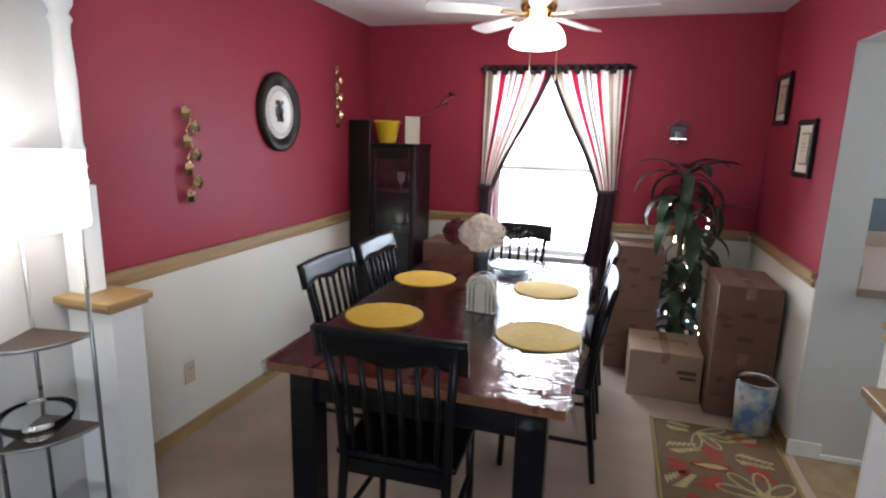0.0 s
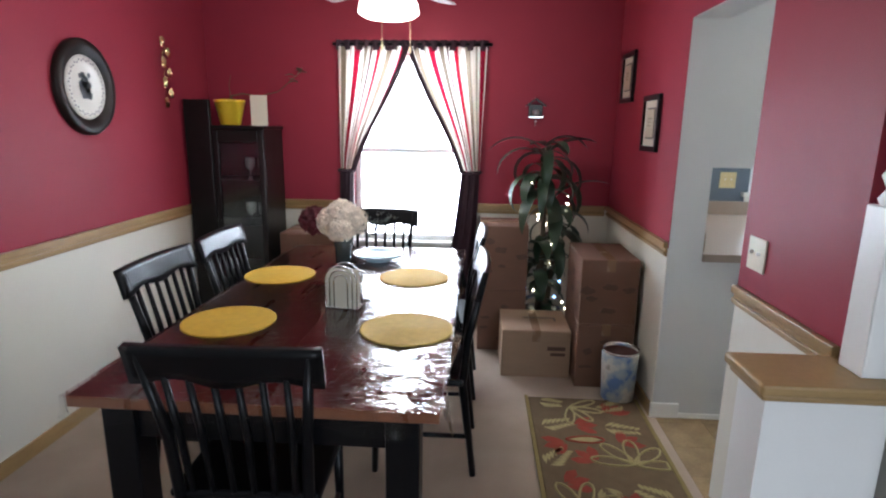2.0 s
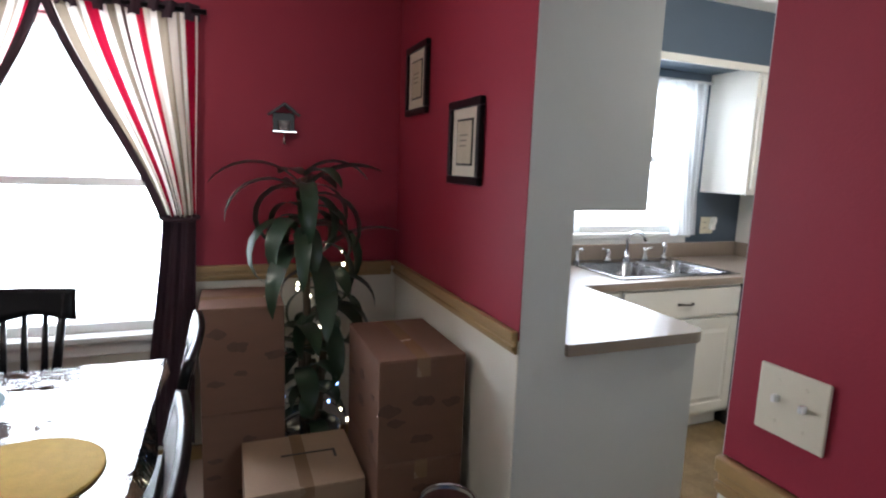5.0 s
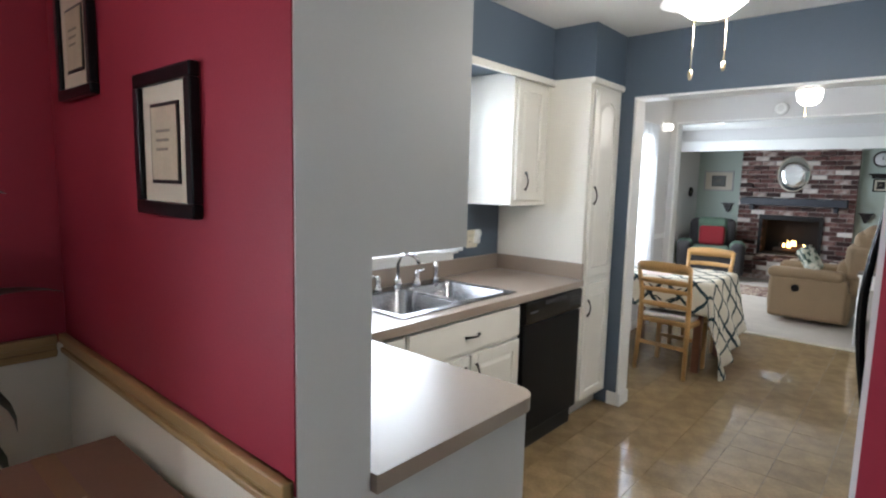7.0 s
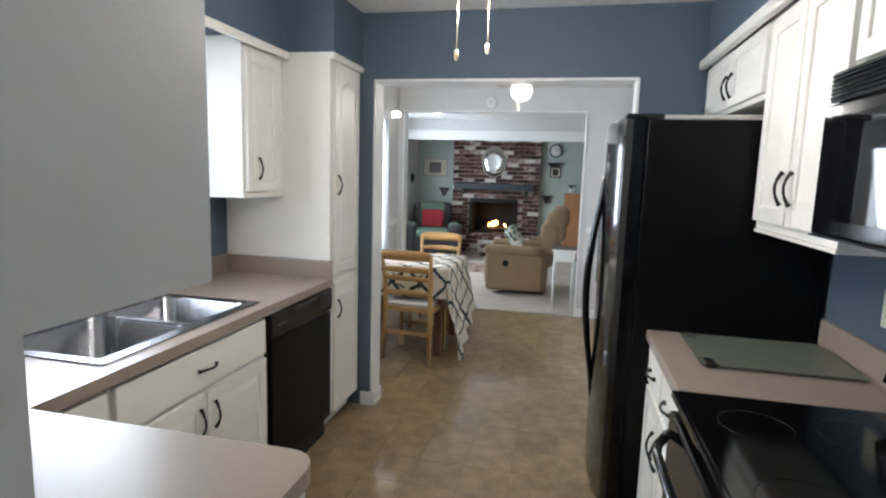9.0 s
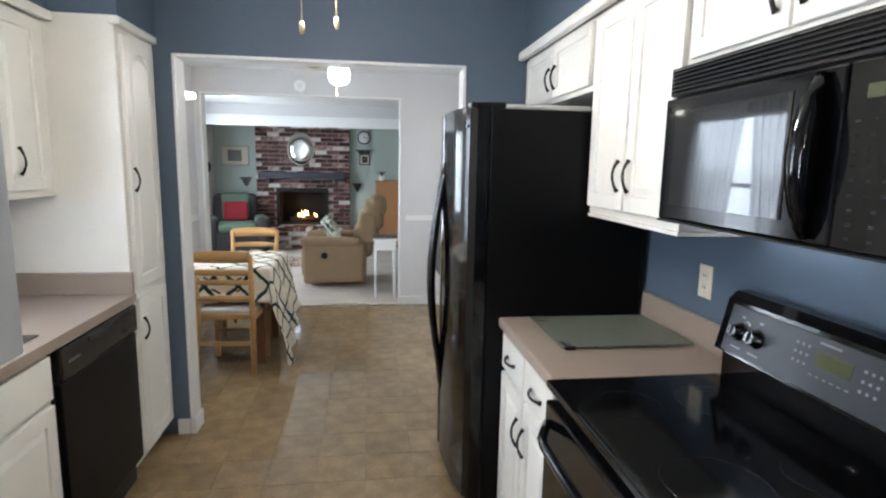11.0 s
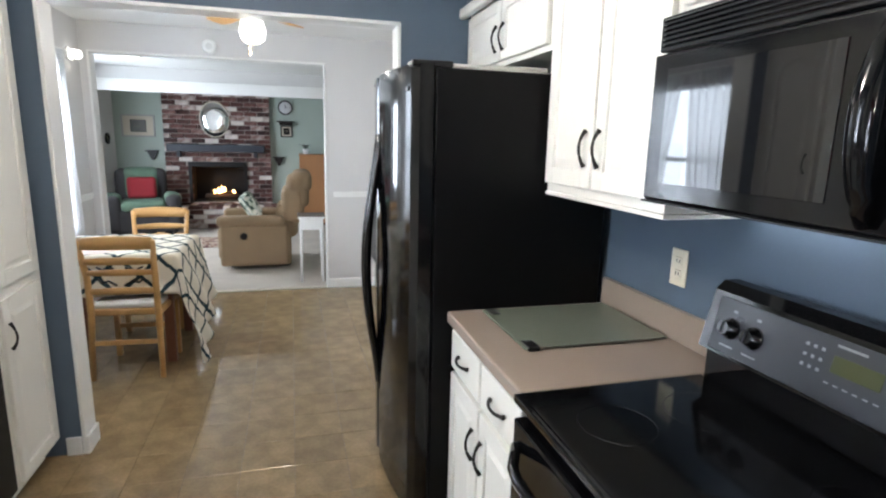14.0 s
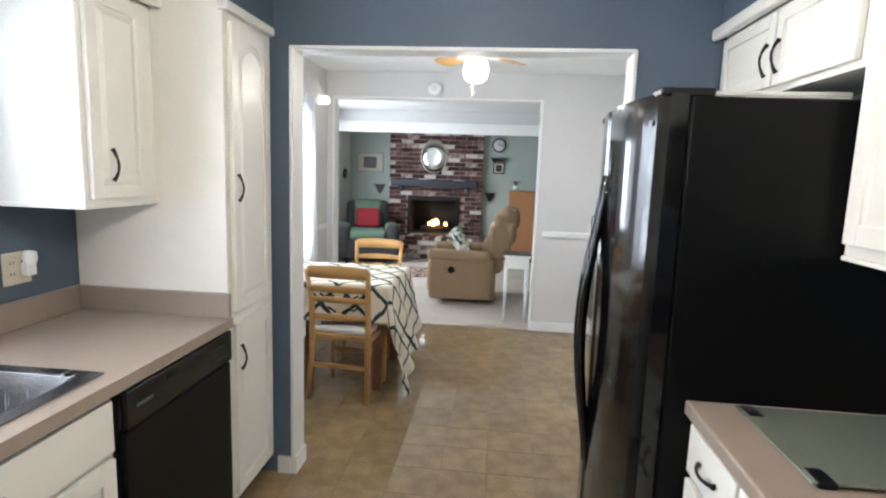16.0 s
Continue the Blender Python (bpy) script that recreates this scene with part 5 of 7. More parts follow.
def leaf_chain(y, z0, z1, n, label):
    c = thing("leaf_wall_ornament", label, "wall ornament", pose(XW + 0.001, y, z0, 0, 0, 90), "gilt leaf ornaments on the wall")
    hgt = z1 - z0
    part("stem", tube(bmesh.new(), [(0.02 * math.sin(2.2 * i), -0.012, hgt * (1.12 * i / 10 - 0.1)) for i in range(11)], 0.003, 6), GILT, c)
    for i in range(n):
        x, z = (0.03 if i % 2 else -0.025), hgt * (i / (n - 1))
        tilt_ = 0.5 if i % 2 else -0.5
        bm = bmesh.new()
        outline = [(0.0, -0.04), (0.026, -0.018), (0.032, 0.008), (0.018, 0.028), (0.0, 0.024), (-0.018, 0.028), (-0.032, 0.008), (-0.026, -0.018)]
        rot = [(u * math.cos(tilt_) - v * math.sin(tilt_), u * math.sin(tilt_) + v * math.cos(tilt_)) for u, v in outline]
        mid = bm.verts.new((x, -0.036, z))
        ring = [bm.verts.new((x + u, -0.020 - 0.006 * (k % 2), z + v)) for k, (u, v) in enumerate(rot)]
        for k in range(8):
            bm.faces.new((ring[k], ring[(k + 1) % 8], mid))
        thicken(part("leaf", bm, GILT, c), 0.003)
    return c


leaf_chain(2.725, 1.25, 1.65, 7, "chain of gilt metal leaves hanging on the red wall")
leaf_chain(4.25, 1.65, 2.02, 7, "thin chain of gilt metal leaves near the corner")
wall_plate("wall_outlet", pose(XW + 0.001, 2.63, 0.34, 0, 0, 90), "ivory outlet plate low on the cream wall", "outlet", 1, 0.072, True, mat("tan_plastic", (0.50, 0.42, 0.30), 0.4))
wall_plate("light_switch", pose(XE - 0.001, 2.63, 1.105, 0, 0, -90), "ivory double light switch plate on the red wall", "light switch", 2, 0.118)

# corner cabinet
hc = thing("display_cabinet", "dark wood display cabinet with a glazed door standing in the corner", "cabinet")
DARKWOOD = mat("espresso_wood", (0.010, 0.0075, 0.007), 0.36, spec=0.25, var=0.3, scale=6, grain=0.08, gscale=60)
hx0, hx1, hy0, hy1, hz = -1.71, -1.19, 4.44, 4.79, 1.485
part("side_panel", boxes((hx0, hx0 + 0.02, hy0, hy1, 0.0, hz)), DARKWOOD, hc)
part("side_panel", boxes((hx1 - 0.02, hx1, hy0, hy1, 0.0, hz)), DARKWOOD, hc)
part("back_panel", boxes((hx0 + 0.021, hx1 - 0.021, hy1 - 0.012, hy1, 0.0, hz)), DARKWOOD, hc)
part("top", boxes((hx0 - 0.012, hx1 + 0.012, hy0 - 0.02, hy1, hz + 0.001, hz + 0.025), r=0.005), DARKWOOD, hc)
part("plinth", boxes((hx0 + 0.021, hx1 - 0.021, hy0 + 0.01, hy1 - 0.013, 0.0, 0.09)), DARKWOOD, hc)
for z in (0.48, 0.80, 1.12):
    part("shelf", boxes((hx0 + 0.021, hx1 - 0.021, hy0 + 0.03, hy1 - 0.013, z, z + 0.016)), DARKWOOD, hc)
part("wide_stile", boxes((hx0 - 0.02, hx0 + 0.16, hy0 - 0.03, hy0 - 0.001, 0.0, hz + 0.195), r=0.006), DARKWOOD, hc, "broad dark upright side post")
dd = part("door", boxes((hx0 + 0.162, hx0 + 0.20, hy0 - 0.02, hy0 - 0.001, 0.1, hz - 0.005), (hx1 - 0.04, hx1 - 0.001, hy0 - 0.02, hy0 - 0.001, 0.1, hz - 0.005), (hx0 + 0.20, hx1 - 0.04, hy0 - 0.02, hy0 - 0.001, hz - 0.09, hz - 0.005), (hx0 + 0.20, hx1 - 0.04, hy0 - 0.02, hy0 - 0.001, 0.1, 0.45), r=0.004), DARKWOOD, hc)
gp = part("pane", boxes((hx0 + 0.195, hx1 - 0.035, hy0 - 0.012, hy0 - 0.008, 0.445, hz - 0.085)), CLEARGLASS, dd)
gp.visible_shadow = False
part("knob", lathe(bmesh.new(), [(0, 0), (0.012, 0), (0.014, 0.012), (0, 0.02)], 12, (hx0 + 0.18, hy0 - 0.03, 0.85)), IRON, dd)
for i, (x, z) in enumerate(((-1.36, 0.818), (-1.27, 0.818), (-1.35, 1.138), (-1.26, 1.138))):
    gb = solid("glass_goblet", lathe(bmesh.new(), [(0, 0), (0.03, 0.002), (0.005, 0.01), (0.005, 0.06), (0.032, 0.085), (0.036, 0.13), (0.033, 0.155), (0.031, 0.154), (0.033, 0.13), (0.03, 0.09), (0, 0.075)], 16), mat("thin_glass", (0.16, 0.16, 0.15), 0.08) if i == 0 else bpy.data.materials["thin_glass"], "clear stemmed goblet on the cabinet shelf", "glass", group="goblets in the cabinet")
    gb.location = (x, 4.56, z - 0.0015)

yp = thing("potted_orchid", "orchid with a bare stem in a yellow pot on the cabinet", "potted plant", pose(-1.465, 4.55, 1.5105))
part("pot", lathe(bmesh.new(), [(0, 0.001), (0.06, 0.0), (0.068, 0.01), (0.098, 0.15), (0.104, 0.155), (0.104, 0.172), (0.094, 0.172), (0.088, 0.15), (0, 0.145)], 28), mat("yellow_glazed_pot", (0.68, 0.47, 0.03), 0.3, var=0.06), yp)
STEMG = mat("olive_stem", (0.09, 0.09, 0.035), 0.6, var=0.3)
stem = tube(bmesh.new(), [(0, 0, 0.14), (0.02, 0, 0.2), (0.10, -0.02, 0.215), (0.22, -0.02, 0.20), (0.36, -0.03, 0.23), (0.52, -0.03, 0.36)], [0.005, 0.005, 0.004, 0.003, 0.003, 0.002], 7)
tube(stem, [(0.01, 0, 0.16), (0.0, 0.01, 0.28), (0.015, 0.01, 0.34)], [0.003, 0.002, 0.0015], 6)
part("stem", stem, STEMG, yp)


def leaf_blade(bm, base, heading, length, width, droop, lift, n=8, fold=0.25):
    """A strap leaf: rises from its base, bends over and hangs."""
    base = Vector(base)
    hd = Vector((math.cos(heading), math.sin(heading), 0))
    sd_ = Vector((-hd.y, hd.x, 0))
    rows_ = []
    p, ang = base.copy(), lift
    for i in range(n + 1):
        s = i / n
        wv = width * (math.sin(math.pi * min(1, s * 0.92 + 0.08)) ** 0.8) * 0.5
        nrm = Vector((-hd.x * math.sin(ang), -hd.y * math.sin(ang), math.cos(ang)))
        rows_.append((bm.verts.new(p - sd_ * wv + nrm * wv * fold), bm.verts.new(p), bm.verts.new(p + sd_ * wv + nrm * wv * fold)))
        p = p + (hd * math.cos(ang) + Vector((0, 0, math.sin(ang)))) * length / n
        ang -= droop / n
    for a, b_ in zip(rows_, rows_[1:]):
        for k in range(2):
            bm.faces.new((a[k], a[k + 1], b_[k + 1], b_[k])).smooth = True
    return bm


lf = bmesh.new()
for x, y, z, a in ((0.50, -0.03, 0.35, 0.2), (0.52, -0.03, 0.36, -1.6), (0.46, -0.03, 0.31, 2.0), (0.48, -0.03, 0.33, 3.6), (0.44, -0.03, 0.29, 0.9), (0.51, -0.03, 0.37, 5.2)):
    leaf_blade(lf, (x, y, z), a, 0.07, 0.04, 1.0, 0.5)
part("leaf_cluster", lf, STEMG, yp)
gc = solid("greeting_card", boxes((-0.055, 0.055, -0.012, -0.009, 0, 0.205), (-0.055, 0.055, 0.004, 0.007, 0, 0.205), (-0.055, -0.052, -0.009, 0.004, 0, 0.205)), mat("ivory_card", (0.66, 0.60, 0.48), 0.7, var=0.05), "ivory folded card standing on the cabinet", "card")
gc.matrix_basis = pose(-1.245, 4.52, 1.5105, 0, 0, 6)

# pictures
def framed(name, m, w, h, label, fw=0.03, color=None, art=None):
    p = thing(name, label, "picture", m, "framed pictures on the wall")
    part("frame", boxes((-w / 2, w / 2, -0.022, 0, h / 2 - fw, h / 2), (-w / 2, w / 2, -0.022, 0, -h / 2, -h / 2 + fw), (-w / 2, -w / 2 + fw, -0.022, 0, -h / 2 + fw, h / 2 - fw), (w / 2 - fw, w / 2, -0.022, 0, -h / 2 + fw, h / 2 - fw), r=0.004), color or BLACKWOOD, p)
    part("mat_board", boxes((-w / 2 + fw, w / 2 - fw, -0.010, -0.004, -h / 2 + fw, h / 2 - fw)), mat("ivory_mat_board", (0.55, 0.50, 0.40), 0.7, var=0.05), p)
    iw, ih = w * 0.22, h * 0.25
    part("inner_border", boxes((-iw - 0.008, iw + 0.008, -0.0125, -0.0105, -ih - 0.008, ih + 0.008)), BLACKWOOD, p)
    part("print", boxes((-iw, iw, -0.0145, -0.013, -ih, ih)), art or mat("faded_print", (0.45, 0.38, 0.27), 0.6, var=0.2, scale=18), p)
    for i in range(3):
        part("line_of_writing", boxes((-iw * 0.6, iw * (0.5 - 0.1 * i), -0.0153, -0.0148, ih * (0.3 - 0.25 * i), ih * (0.3 - 0.25 * i) + 0.006)), mat("grey_ink", (0.2, 0.17, 0.13), 0.6) if i == 0 else bpy.data.materials["grey_ink"], p)
    return p


framed("framed_print", pose(XE - 0.001, 4.53, 1.855, 0, 0, -90), 0.29, 0.315, "small black framed print with a cream mat on the red wall")
framed("framed_print", pose(XE - 0.001, 3.96, 1.558, 0, 0, -90), 0.29, 0.31, "black framed print with an ivory mat on the red wall")

bh = thing("metal_wall_ornament", "dark metal house-shaped candle ornament on the red wall", "wall ornament", pose(0.675, YN - 0.001, 1.62))
PEWTER = mat("dark_pewter", (0.03, 0.027, 0.026), 0.3, metal=0.7, var=0.2)
bm = prism(bmesh.new(), [(-0.075, 0.06), (0, 0.115), (0.075, 0.06), (0.065, 0.055), (0, 0.102), (-0.065, 0.055)], 1, -0.06, -0.004)
part("roof", bm, PEWTER, bh)
part("back_plate", boxes((-0.05, 0.05, -0.008, -0.001, -0.02, 0.07), r=0.003), PEWTER, bh)
part("shelf", boxes((-0.055, 0.055, -0.07, -0.004, -0.025, -0.015), r=0.003), CHROME, bh)
part("drop", tube(bmesh.new(), [(0, -0.03, -0.025), (0, -0.03, -0.075)], [0.004, 0.009], 8), CHROME, bh)
part("glass_cup", lathe(bmesh.new(), [(0, 0), (0.024, 0), (0.03, 0.045), (0.027, 0.045), (0.02, 0.006), (0, 0.006)], 14, (0, -0.036, -0.0145)), mat("cup_glass", (0.35, 0.33, 0.32), 0.1), bh)

# cartons
CARD = mat("brown_cardboard", (0.16, 0.082, 0.052), 0.8, var=0.14, scale=5, grain=0.1, gscale=90, stretch=(1, 1, 4))
CARDPALE = mat("tan_cardboard", (0.31, 0.205, 0.13), 0.8, var=0.1, scale=5, grain=0.1, gscale=90, stretch=(1, 1, 4))
INK = mat("dark_carton_print", (0.10, 0.054, 0.038), 0.8, var=0.25, scale=30)
TAPE = mat("packing_tape", (0.24, 0.15, 0.09), 0.25, var=0.1)


def carton(x0, x1, y0, y1, z0, h, label, cm, faces="sw", seed=0, tape="x", turn=0.0):
    cx, cy = (x0 + x1) / 2, (y0 + y1) / 2
    c = thing("cardboard_box", label, "box", pose(cx, cy, z0, 0, 0, turn), "cardboard boxes in the corner")
    a, b_ = (x1 - x0) / 2, (y1 - y0) / 2
    part("carton", boxes((-a, a, -b_, b_, 0, h - 0.006), r=0.004), cm, c)
    if tape == "x":
        part("flap", boxes((-a, a, -b_, -0.002, h - 0.0055, h), r=0.0015, seg=1), cm, c)
        part("flap", boxes((-a, a, 0.002, b_, h - 0.0055, h), r=0.0015, seg=1), cm, c)
        part("tape", boxes((-a, a, -0.025, 0.025, h + 0.0003, h + 0.0012), (-a - 0.0012, -a - 0.0004, -0.025, 0.025, h - 0.07, h)), TAPE, c)
    else:
        part("flap", boxes((-a, -0.002, -b_, b_, h - 0.0055, h), r=0.0015, seg=1), cm, c)
        part("flap", boxes((0.002, a, -b_, b_, h - 0.0055, h), r=0.0015, seg=1), cm, c)
        part("tape", boxes((-0.025, 0.025, -b_, b_, h + 0.0003, h + 0.0012), (-0.025, 0.025, -b_ - 0.0012, -b_ - 0.0004, h - 0.07, h)), TAPE, c)
    rng = random.Random(seed)
    for f in faces:
        for i in range(5):
            w, hh = rng.uniform(0.05, 0.09), rng.uniform(0.012, 0.03)
            lim = a if f == "s" else b_
            u0 = -lim + 2 * lim * (i % 3 + 0.5) / 3 + rng.uniform(-0.02, 0.02)
            z = h * (rng.uniform(0.5, 0.78) if i < 3 else rng.uniform(0.15, 0.4))
            ell = [(u0 + w * 0.6 * math.cos(k * 0.5236) * (0.7 + 0.3 * ((k * 7 + i * 3 + seed) % 4) / 3), z + hh * math.sin(k * 0.5236) * (0.6 + 0.4 * ((k * 5 + i + seed) % 3) / 2)) for k in range(12)]
            if f == "s":
                bm = prism(bmesh.new(), ell, 1, -b_ - 0.0014, -b_ - 0.0004)
            else:
                bm = prism(bmesh.new(), ell, 0, -a - 0.0014, -a - 0.0004)
            part("printed_mark", bm, INK, c)
    return c


carton(0.89, 1.22, 3.82, 4.31, 0.0, 0.40, "brown grocery carton under another against the wall", CARD, "sw", 1, "y")
carton(0.89, 1.22, 3.82, 4.31, 0.4005, 0.39, "brown grocery carton stacked on another against the wall", CARD, "sw", 2, "y")
carton(0.45, 0.875, 3.925, 4.33, 0.0, 0.305, "tan carton with a black mark on its lid on the floor", CARDPALE, "", 3, "y")
mk_ = boxes((-0.1, 0.11, 0.045, 0.055, 0, 0.0009), (0.1, 0.11, -0.01, 0.045, 0, 0.0009))
mo = bpy.data.objects["cardboard_box.002"]
q = part("lid_mark", mk_, BLACKPLASTIC, mo)
q.location = (0.03, -0.01, 0.3062)
q = part("printed_label", boxes((0.07, 0.18, -0.2045, -0.2035, 0.18, 0.205), (0.09, 0.18, -0.2045, -0.2035, 0.145, 0.165)), INK, mo)
carton(0.30, 0.625, 4.33, 4.70, 0.0, 0.44, "brown grocery carton under the window", CARD, "s", 4)
carton(0.30, 0.625, 4.33, 4.70, 0.4405, 0.44, "brown grocery carton stacked by the curtain", CARD, "s", 5)
carton(-1.10, -0.66, 4.40, 4.76, 0.0, 0.40, "brown carton beside the display cabinet", CARD, "s", 6)
carton(-1.10, -0.66, 4.40, 4.76, 0.4005, 0.38, "brown carton stacked beside the display cabinet", CARD, "s", 7)

bk = thing("metal_pail", "metal pail painted with blue hydrangeas on the floor", "pail", pose(1.115, 3.70, 0))
PAILMAT = ramp_color(mat("painted_pail", (0.4, 0.45, 0.5), 0.35), [(0.0, "2c3f63"), (0.38, "5673a0"), (0.47, "8d98a0"), (0.58, "b4b0a4"), (0.75, "4f4540")], 'noise', 9.0, detail=4, interp='EASE')
pb = part("pail_wall", lathe(bmesh.new(), [(0, 0.004), (0.085, 0.0), (0.09, 0.006), (0.104, 0.30), (0.099, 0.30), (0.085, 0.012), (0, 0.012)], 32), PAILMAT, bk)
part("rim", lathe(bmesh.new(), [(0.103, 0.293), (0.108, 0.298), (0.107, 0.306), (0.098, 0.306), (0.097, 0.298)], 32), CHROME, bk)
part("inner_lining", lathe(bmesh.new(), [(0, 0.24), (0.09, 0.25), (0.097, 0.285)], 24), mat("dark_red_lining", (0.09, 0.03, 0.025), 0.7), bk)

# floral rug
RUG = mat("taupe_rug_pile", (0.125, 0.088, 0.052), 0.95, var=0.2, scale=20, grain=0.8, gscale=280, spec=0.1)
RUGEDGE = mat("olive_rug_edge", (0.22, 0.17, 0.07), 0.95, var=0.15, scale=20, grain=0.5, gscale=280, spec=0.1)
rgm = thing("floral_rug", "taupe rug with olive leaf outlines and red flowers on carpet", "rug", pose(0.90, 3.045, 0.0))
RX, RY = 0.30, 0.60
part("rug_body", boxes((-RX, RX, -RY, RY, 0.0005, 0.011), r=0.004), RUG, rgm)
part("binding", boxes((RX + 0.0005, RX + 0.02, -RY - 0.02, RY + 0.02, 0.0005, 0.012), (-RX - 0.02, -RX - 0.0005, -RY - 0.02, RY + 0.02, 0.0005, 0.012), r=0.004), RUGEDGE, rgm)
LEAFY = mat("olive_cream_wool_motif", (0.31, 0.26, 0.125), 0.95, var=0.2, scale=25, grain=0.5, gscale=280, spec=0.1)
REDW = mat("red_wool_motif", (0.23, 0.045, 0.03), 0.95, var=0.2, scale=25, grain=0.5, gscale=280, spec=0.1)


def petals(cx, cy, n, l, w, a0, spread, z=0.0115):
    bm = bmesh.new()
    for i in range(n):
        a = a0 + spread * (i - (n - 1) / 2)
        u_, v_ = Vector((math.cos(a), math.sin(a), 0)), Vector((-math.sin(a), math.cos(a), 0))
        b0 = Vector((cx, cy, z + 0.0002 * i)) + u_ * l * 0.15
        outl = [b0, b0 + u_ * l * 0.35 + v_ * w * 0.8, b0 + u_ * l * 0.7 + v_ * w, b0 + u_ * l, b0 + u_ * l * 0.7 - v_ * w * 0.9, b0 + u_ * l * 0.35 - v_ * w * 0.7]
        vs_ = [bm.verts.new((max(-RX + 0.01, min(RX - 0.01, p.x)), max(-RY + 0.01, min(RY - 0.01, p.y)), p.z)) for p in outl]
        bm.faces.new(vs_)
    return bm


def loop_flower(cx, cy, n, l, w, a0, spread):
    """Open petals drawn as a raised yarn outline round each one."""
    bm = bmesh.new()
    for i in range(n):
        a = a0 + spread * (i - (n - 1) / 2)
        ca, sa = math.cos(a), math.sin(a)
        loop = []
        for k in range(15):
            s_ = 2 * math.pi * k / 14
            u_, v_ = l * 0.5 * (1 - math.cos(s_)) , w * math.sin(s_) * (0.6 + 0.4 * (1 - math.cos(s_)) / 2)
            x, y = cx + u_ * ca - v_ * sa, cy + u_ * sa + v_ * ca
            loop.append((max(-RX + 0.012, min(RX - 0.012, x)), max(-RY + 0.012, min(RY - 0.012, y)), 0.0105))
        tube(bm, loop, 0.0062, 5)
    return bm


def fern(cx, cy, a, l, n=6):
    bm = bmesh.new()
    ca, sa = math.cos(a), math.sin(a)
    for i in range(n):
        for sd in (-1, 1):
            b0 = (cx + ca * l * i / n, cy + sa * l * i / n)
            bm2 = petals(b0[0], b0[1], 1, 0.075 * (1 - 0.5 * i / n), 0.011, a + sd * 0.75, 0, 0.0116)
            for f in bm2.faces:
                bm.faces.new([bm.verts.new(v.co) for v in f.verts])
            bm2.free()
    return bm


for cx, cy, n, l, w, a0 in ((-0.08, 0.49, 4, 0.17, 0.030, -0.6), (0.14, -0.02, 5, 0.20, 0.040, 1.5), (-0.16, -0.36, 4, 0.19, 0.036, 0.9), (0.13, -0.52, 4, 0.17, 0.034, 1.8)):
    part("flower_outline", loop_flower(cx, cy, n, l, w, a0, 0.75), LEAFY, rgm)
for cx, cy, a, l in ((-0.26, 0.28, 0.35, 0.17), (0.06, 0.30, -0.15, 0.18), (-0.27, -0.06, 0.9, 0.17), (-0.25, 0.55, -0.2, 0.12), (0.24, -0.28, 2.6, 0.16), (-0.05, -0.20, -1.2, 0.14), (0.22, 0.55, 3.6, 0.15)):
    part("fern_motif", fern(cx, cy, a, l), LEAFY, rgm)
for cx, cy, a0 in ((-0.10, 0.30, 0.1), (0.12, 0.42, 1.0), (-0.02, -0.02, 2.4), (0.10, 0.14, 0.6), (-0.22, -0.2, 0.4), (0.06, -0.36, 1.4), (-0.14, 0.14, 3.5)):
    part("red_motif", petals(cx, cy, 3, 0.12, 0.028, a0, 0.6, 0.0112), REDW, rgm)
part("seed_pod", loop_flower(-0.15, 0.165, 1, 0.19, 0.035, 0.05, 0), REDW, rgm)
part("seed_pod", petals(-0.16, 0.165, 1, 0.16, 0.026, 0.05, 0, 0.0125), LEAFY, rgm)

# dracaena with fairy lights
dr_ = thing("corn_plant", "tall dark green corn plant wound with fairy lights in the corner", "potted plant", pose(0.755, 4.48, 0))
part("pot", lathe(bmesh.new(), [(0, 0.001), (0.10, 0.0), (0.105, 0.01), (0.13, 0.26), (0.135, 0.27), (0.125, 0.27), (0.118, 0.24), (0, 0.235)], 26), mat("dark_ceramic", (0.02, 0.022, 0.03), 0.25, var=0.2), dr_)
BARK = mat("grey_brown_cane", (0.10, 0.075, 0.05), 0.8, var=0.3, scale=20, grain=0.4, gscale=80, stretch=(1, 1, 5))
LEAF = mat("dark_glossy_leaf", (0.018, 0.042, 0.02), 0.36, var=0.35, scale=6, stretch=(1, 1, 1), rvar=0.08)
LEAF.node_tree.nodes["Principled BSDF"].inputs["Sheen Weight"].default_value = 0.05
rng = random.Random(21)
for cx, cy, hgt, nl, ln in ((-0.03, 0.0, 1.40, 34, 0.46), (0.05, 0.03, 1.02, 18, 0.40), (-0.05, -0.02, 0.76, 15, 0.36), (0.0, -0.05, 0.60, 12, 0.28)):
    part("cane", tube(bmesh.new(), [(cx * 0.5, cy * 0.5, 0.22), (cx + 0.01, cy, hgt * 0.6), (cx, cy, hgt)], [0.02, 0.017, 0.013], 8), BARK, dr_)
    for i in range(nl):
        bm = bmesh.new()
        hd = i * 2.399 + rng.uniform(-0.45, 0.45)
        short = 0.6 if math.sin(hd) > 0.45 else 1.0
        young = i < nl * 0.2
        leaf_blade(bm, (cx + rng.uniform(-0.01, 0.01), cy + rng.uniform(-0.01, 0.01), hgt - 0.34 * (i / nl) + rng.uniform(-0.02, 0.05)), hd, ln * short * rng.uniform(0.55, 1.08), 0.086 * rng.uniform(0.7, 1.25), rng.uniform(1.1, 1.9) if young else rng.uniform(2.0, 3.3), (rng.uniform(0.45, 0.95) if young else rng.uniform(0.15, 0.85)) * (1 - 0.5 * i / nl), 9, rng.uniform(0.1, 0.4))
        part("leaf", bm, LEAF, dr_)
FAIRY = glow("fairy_light", (1.0, 0.86, 0.6), 16.0)
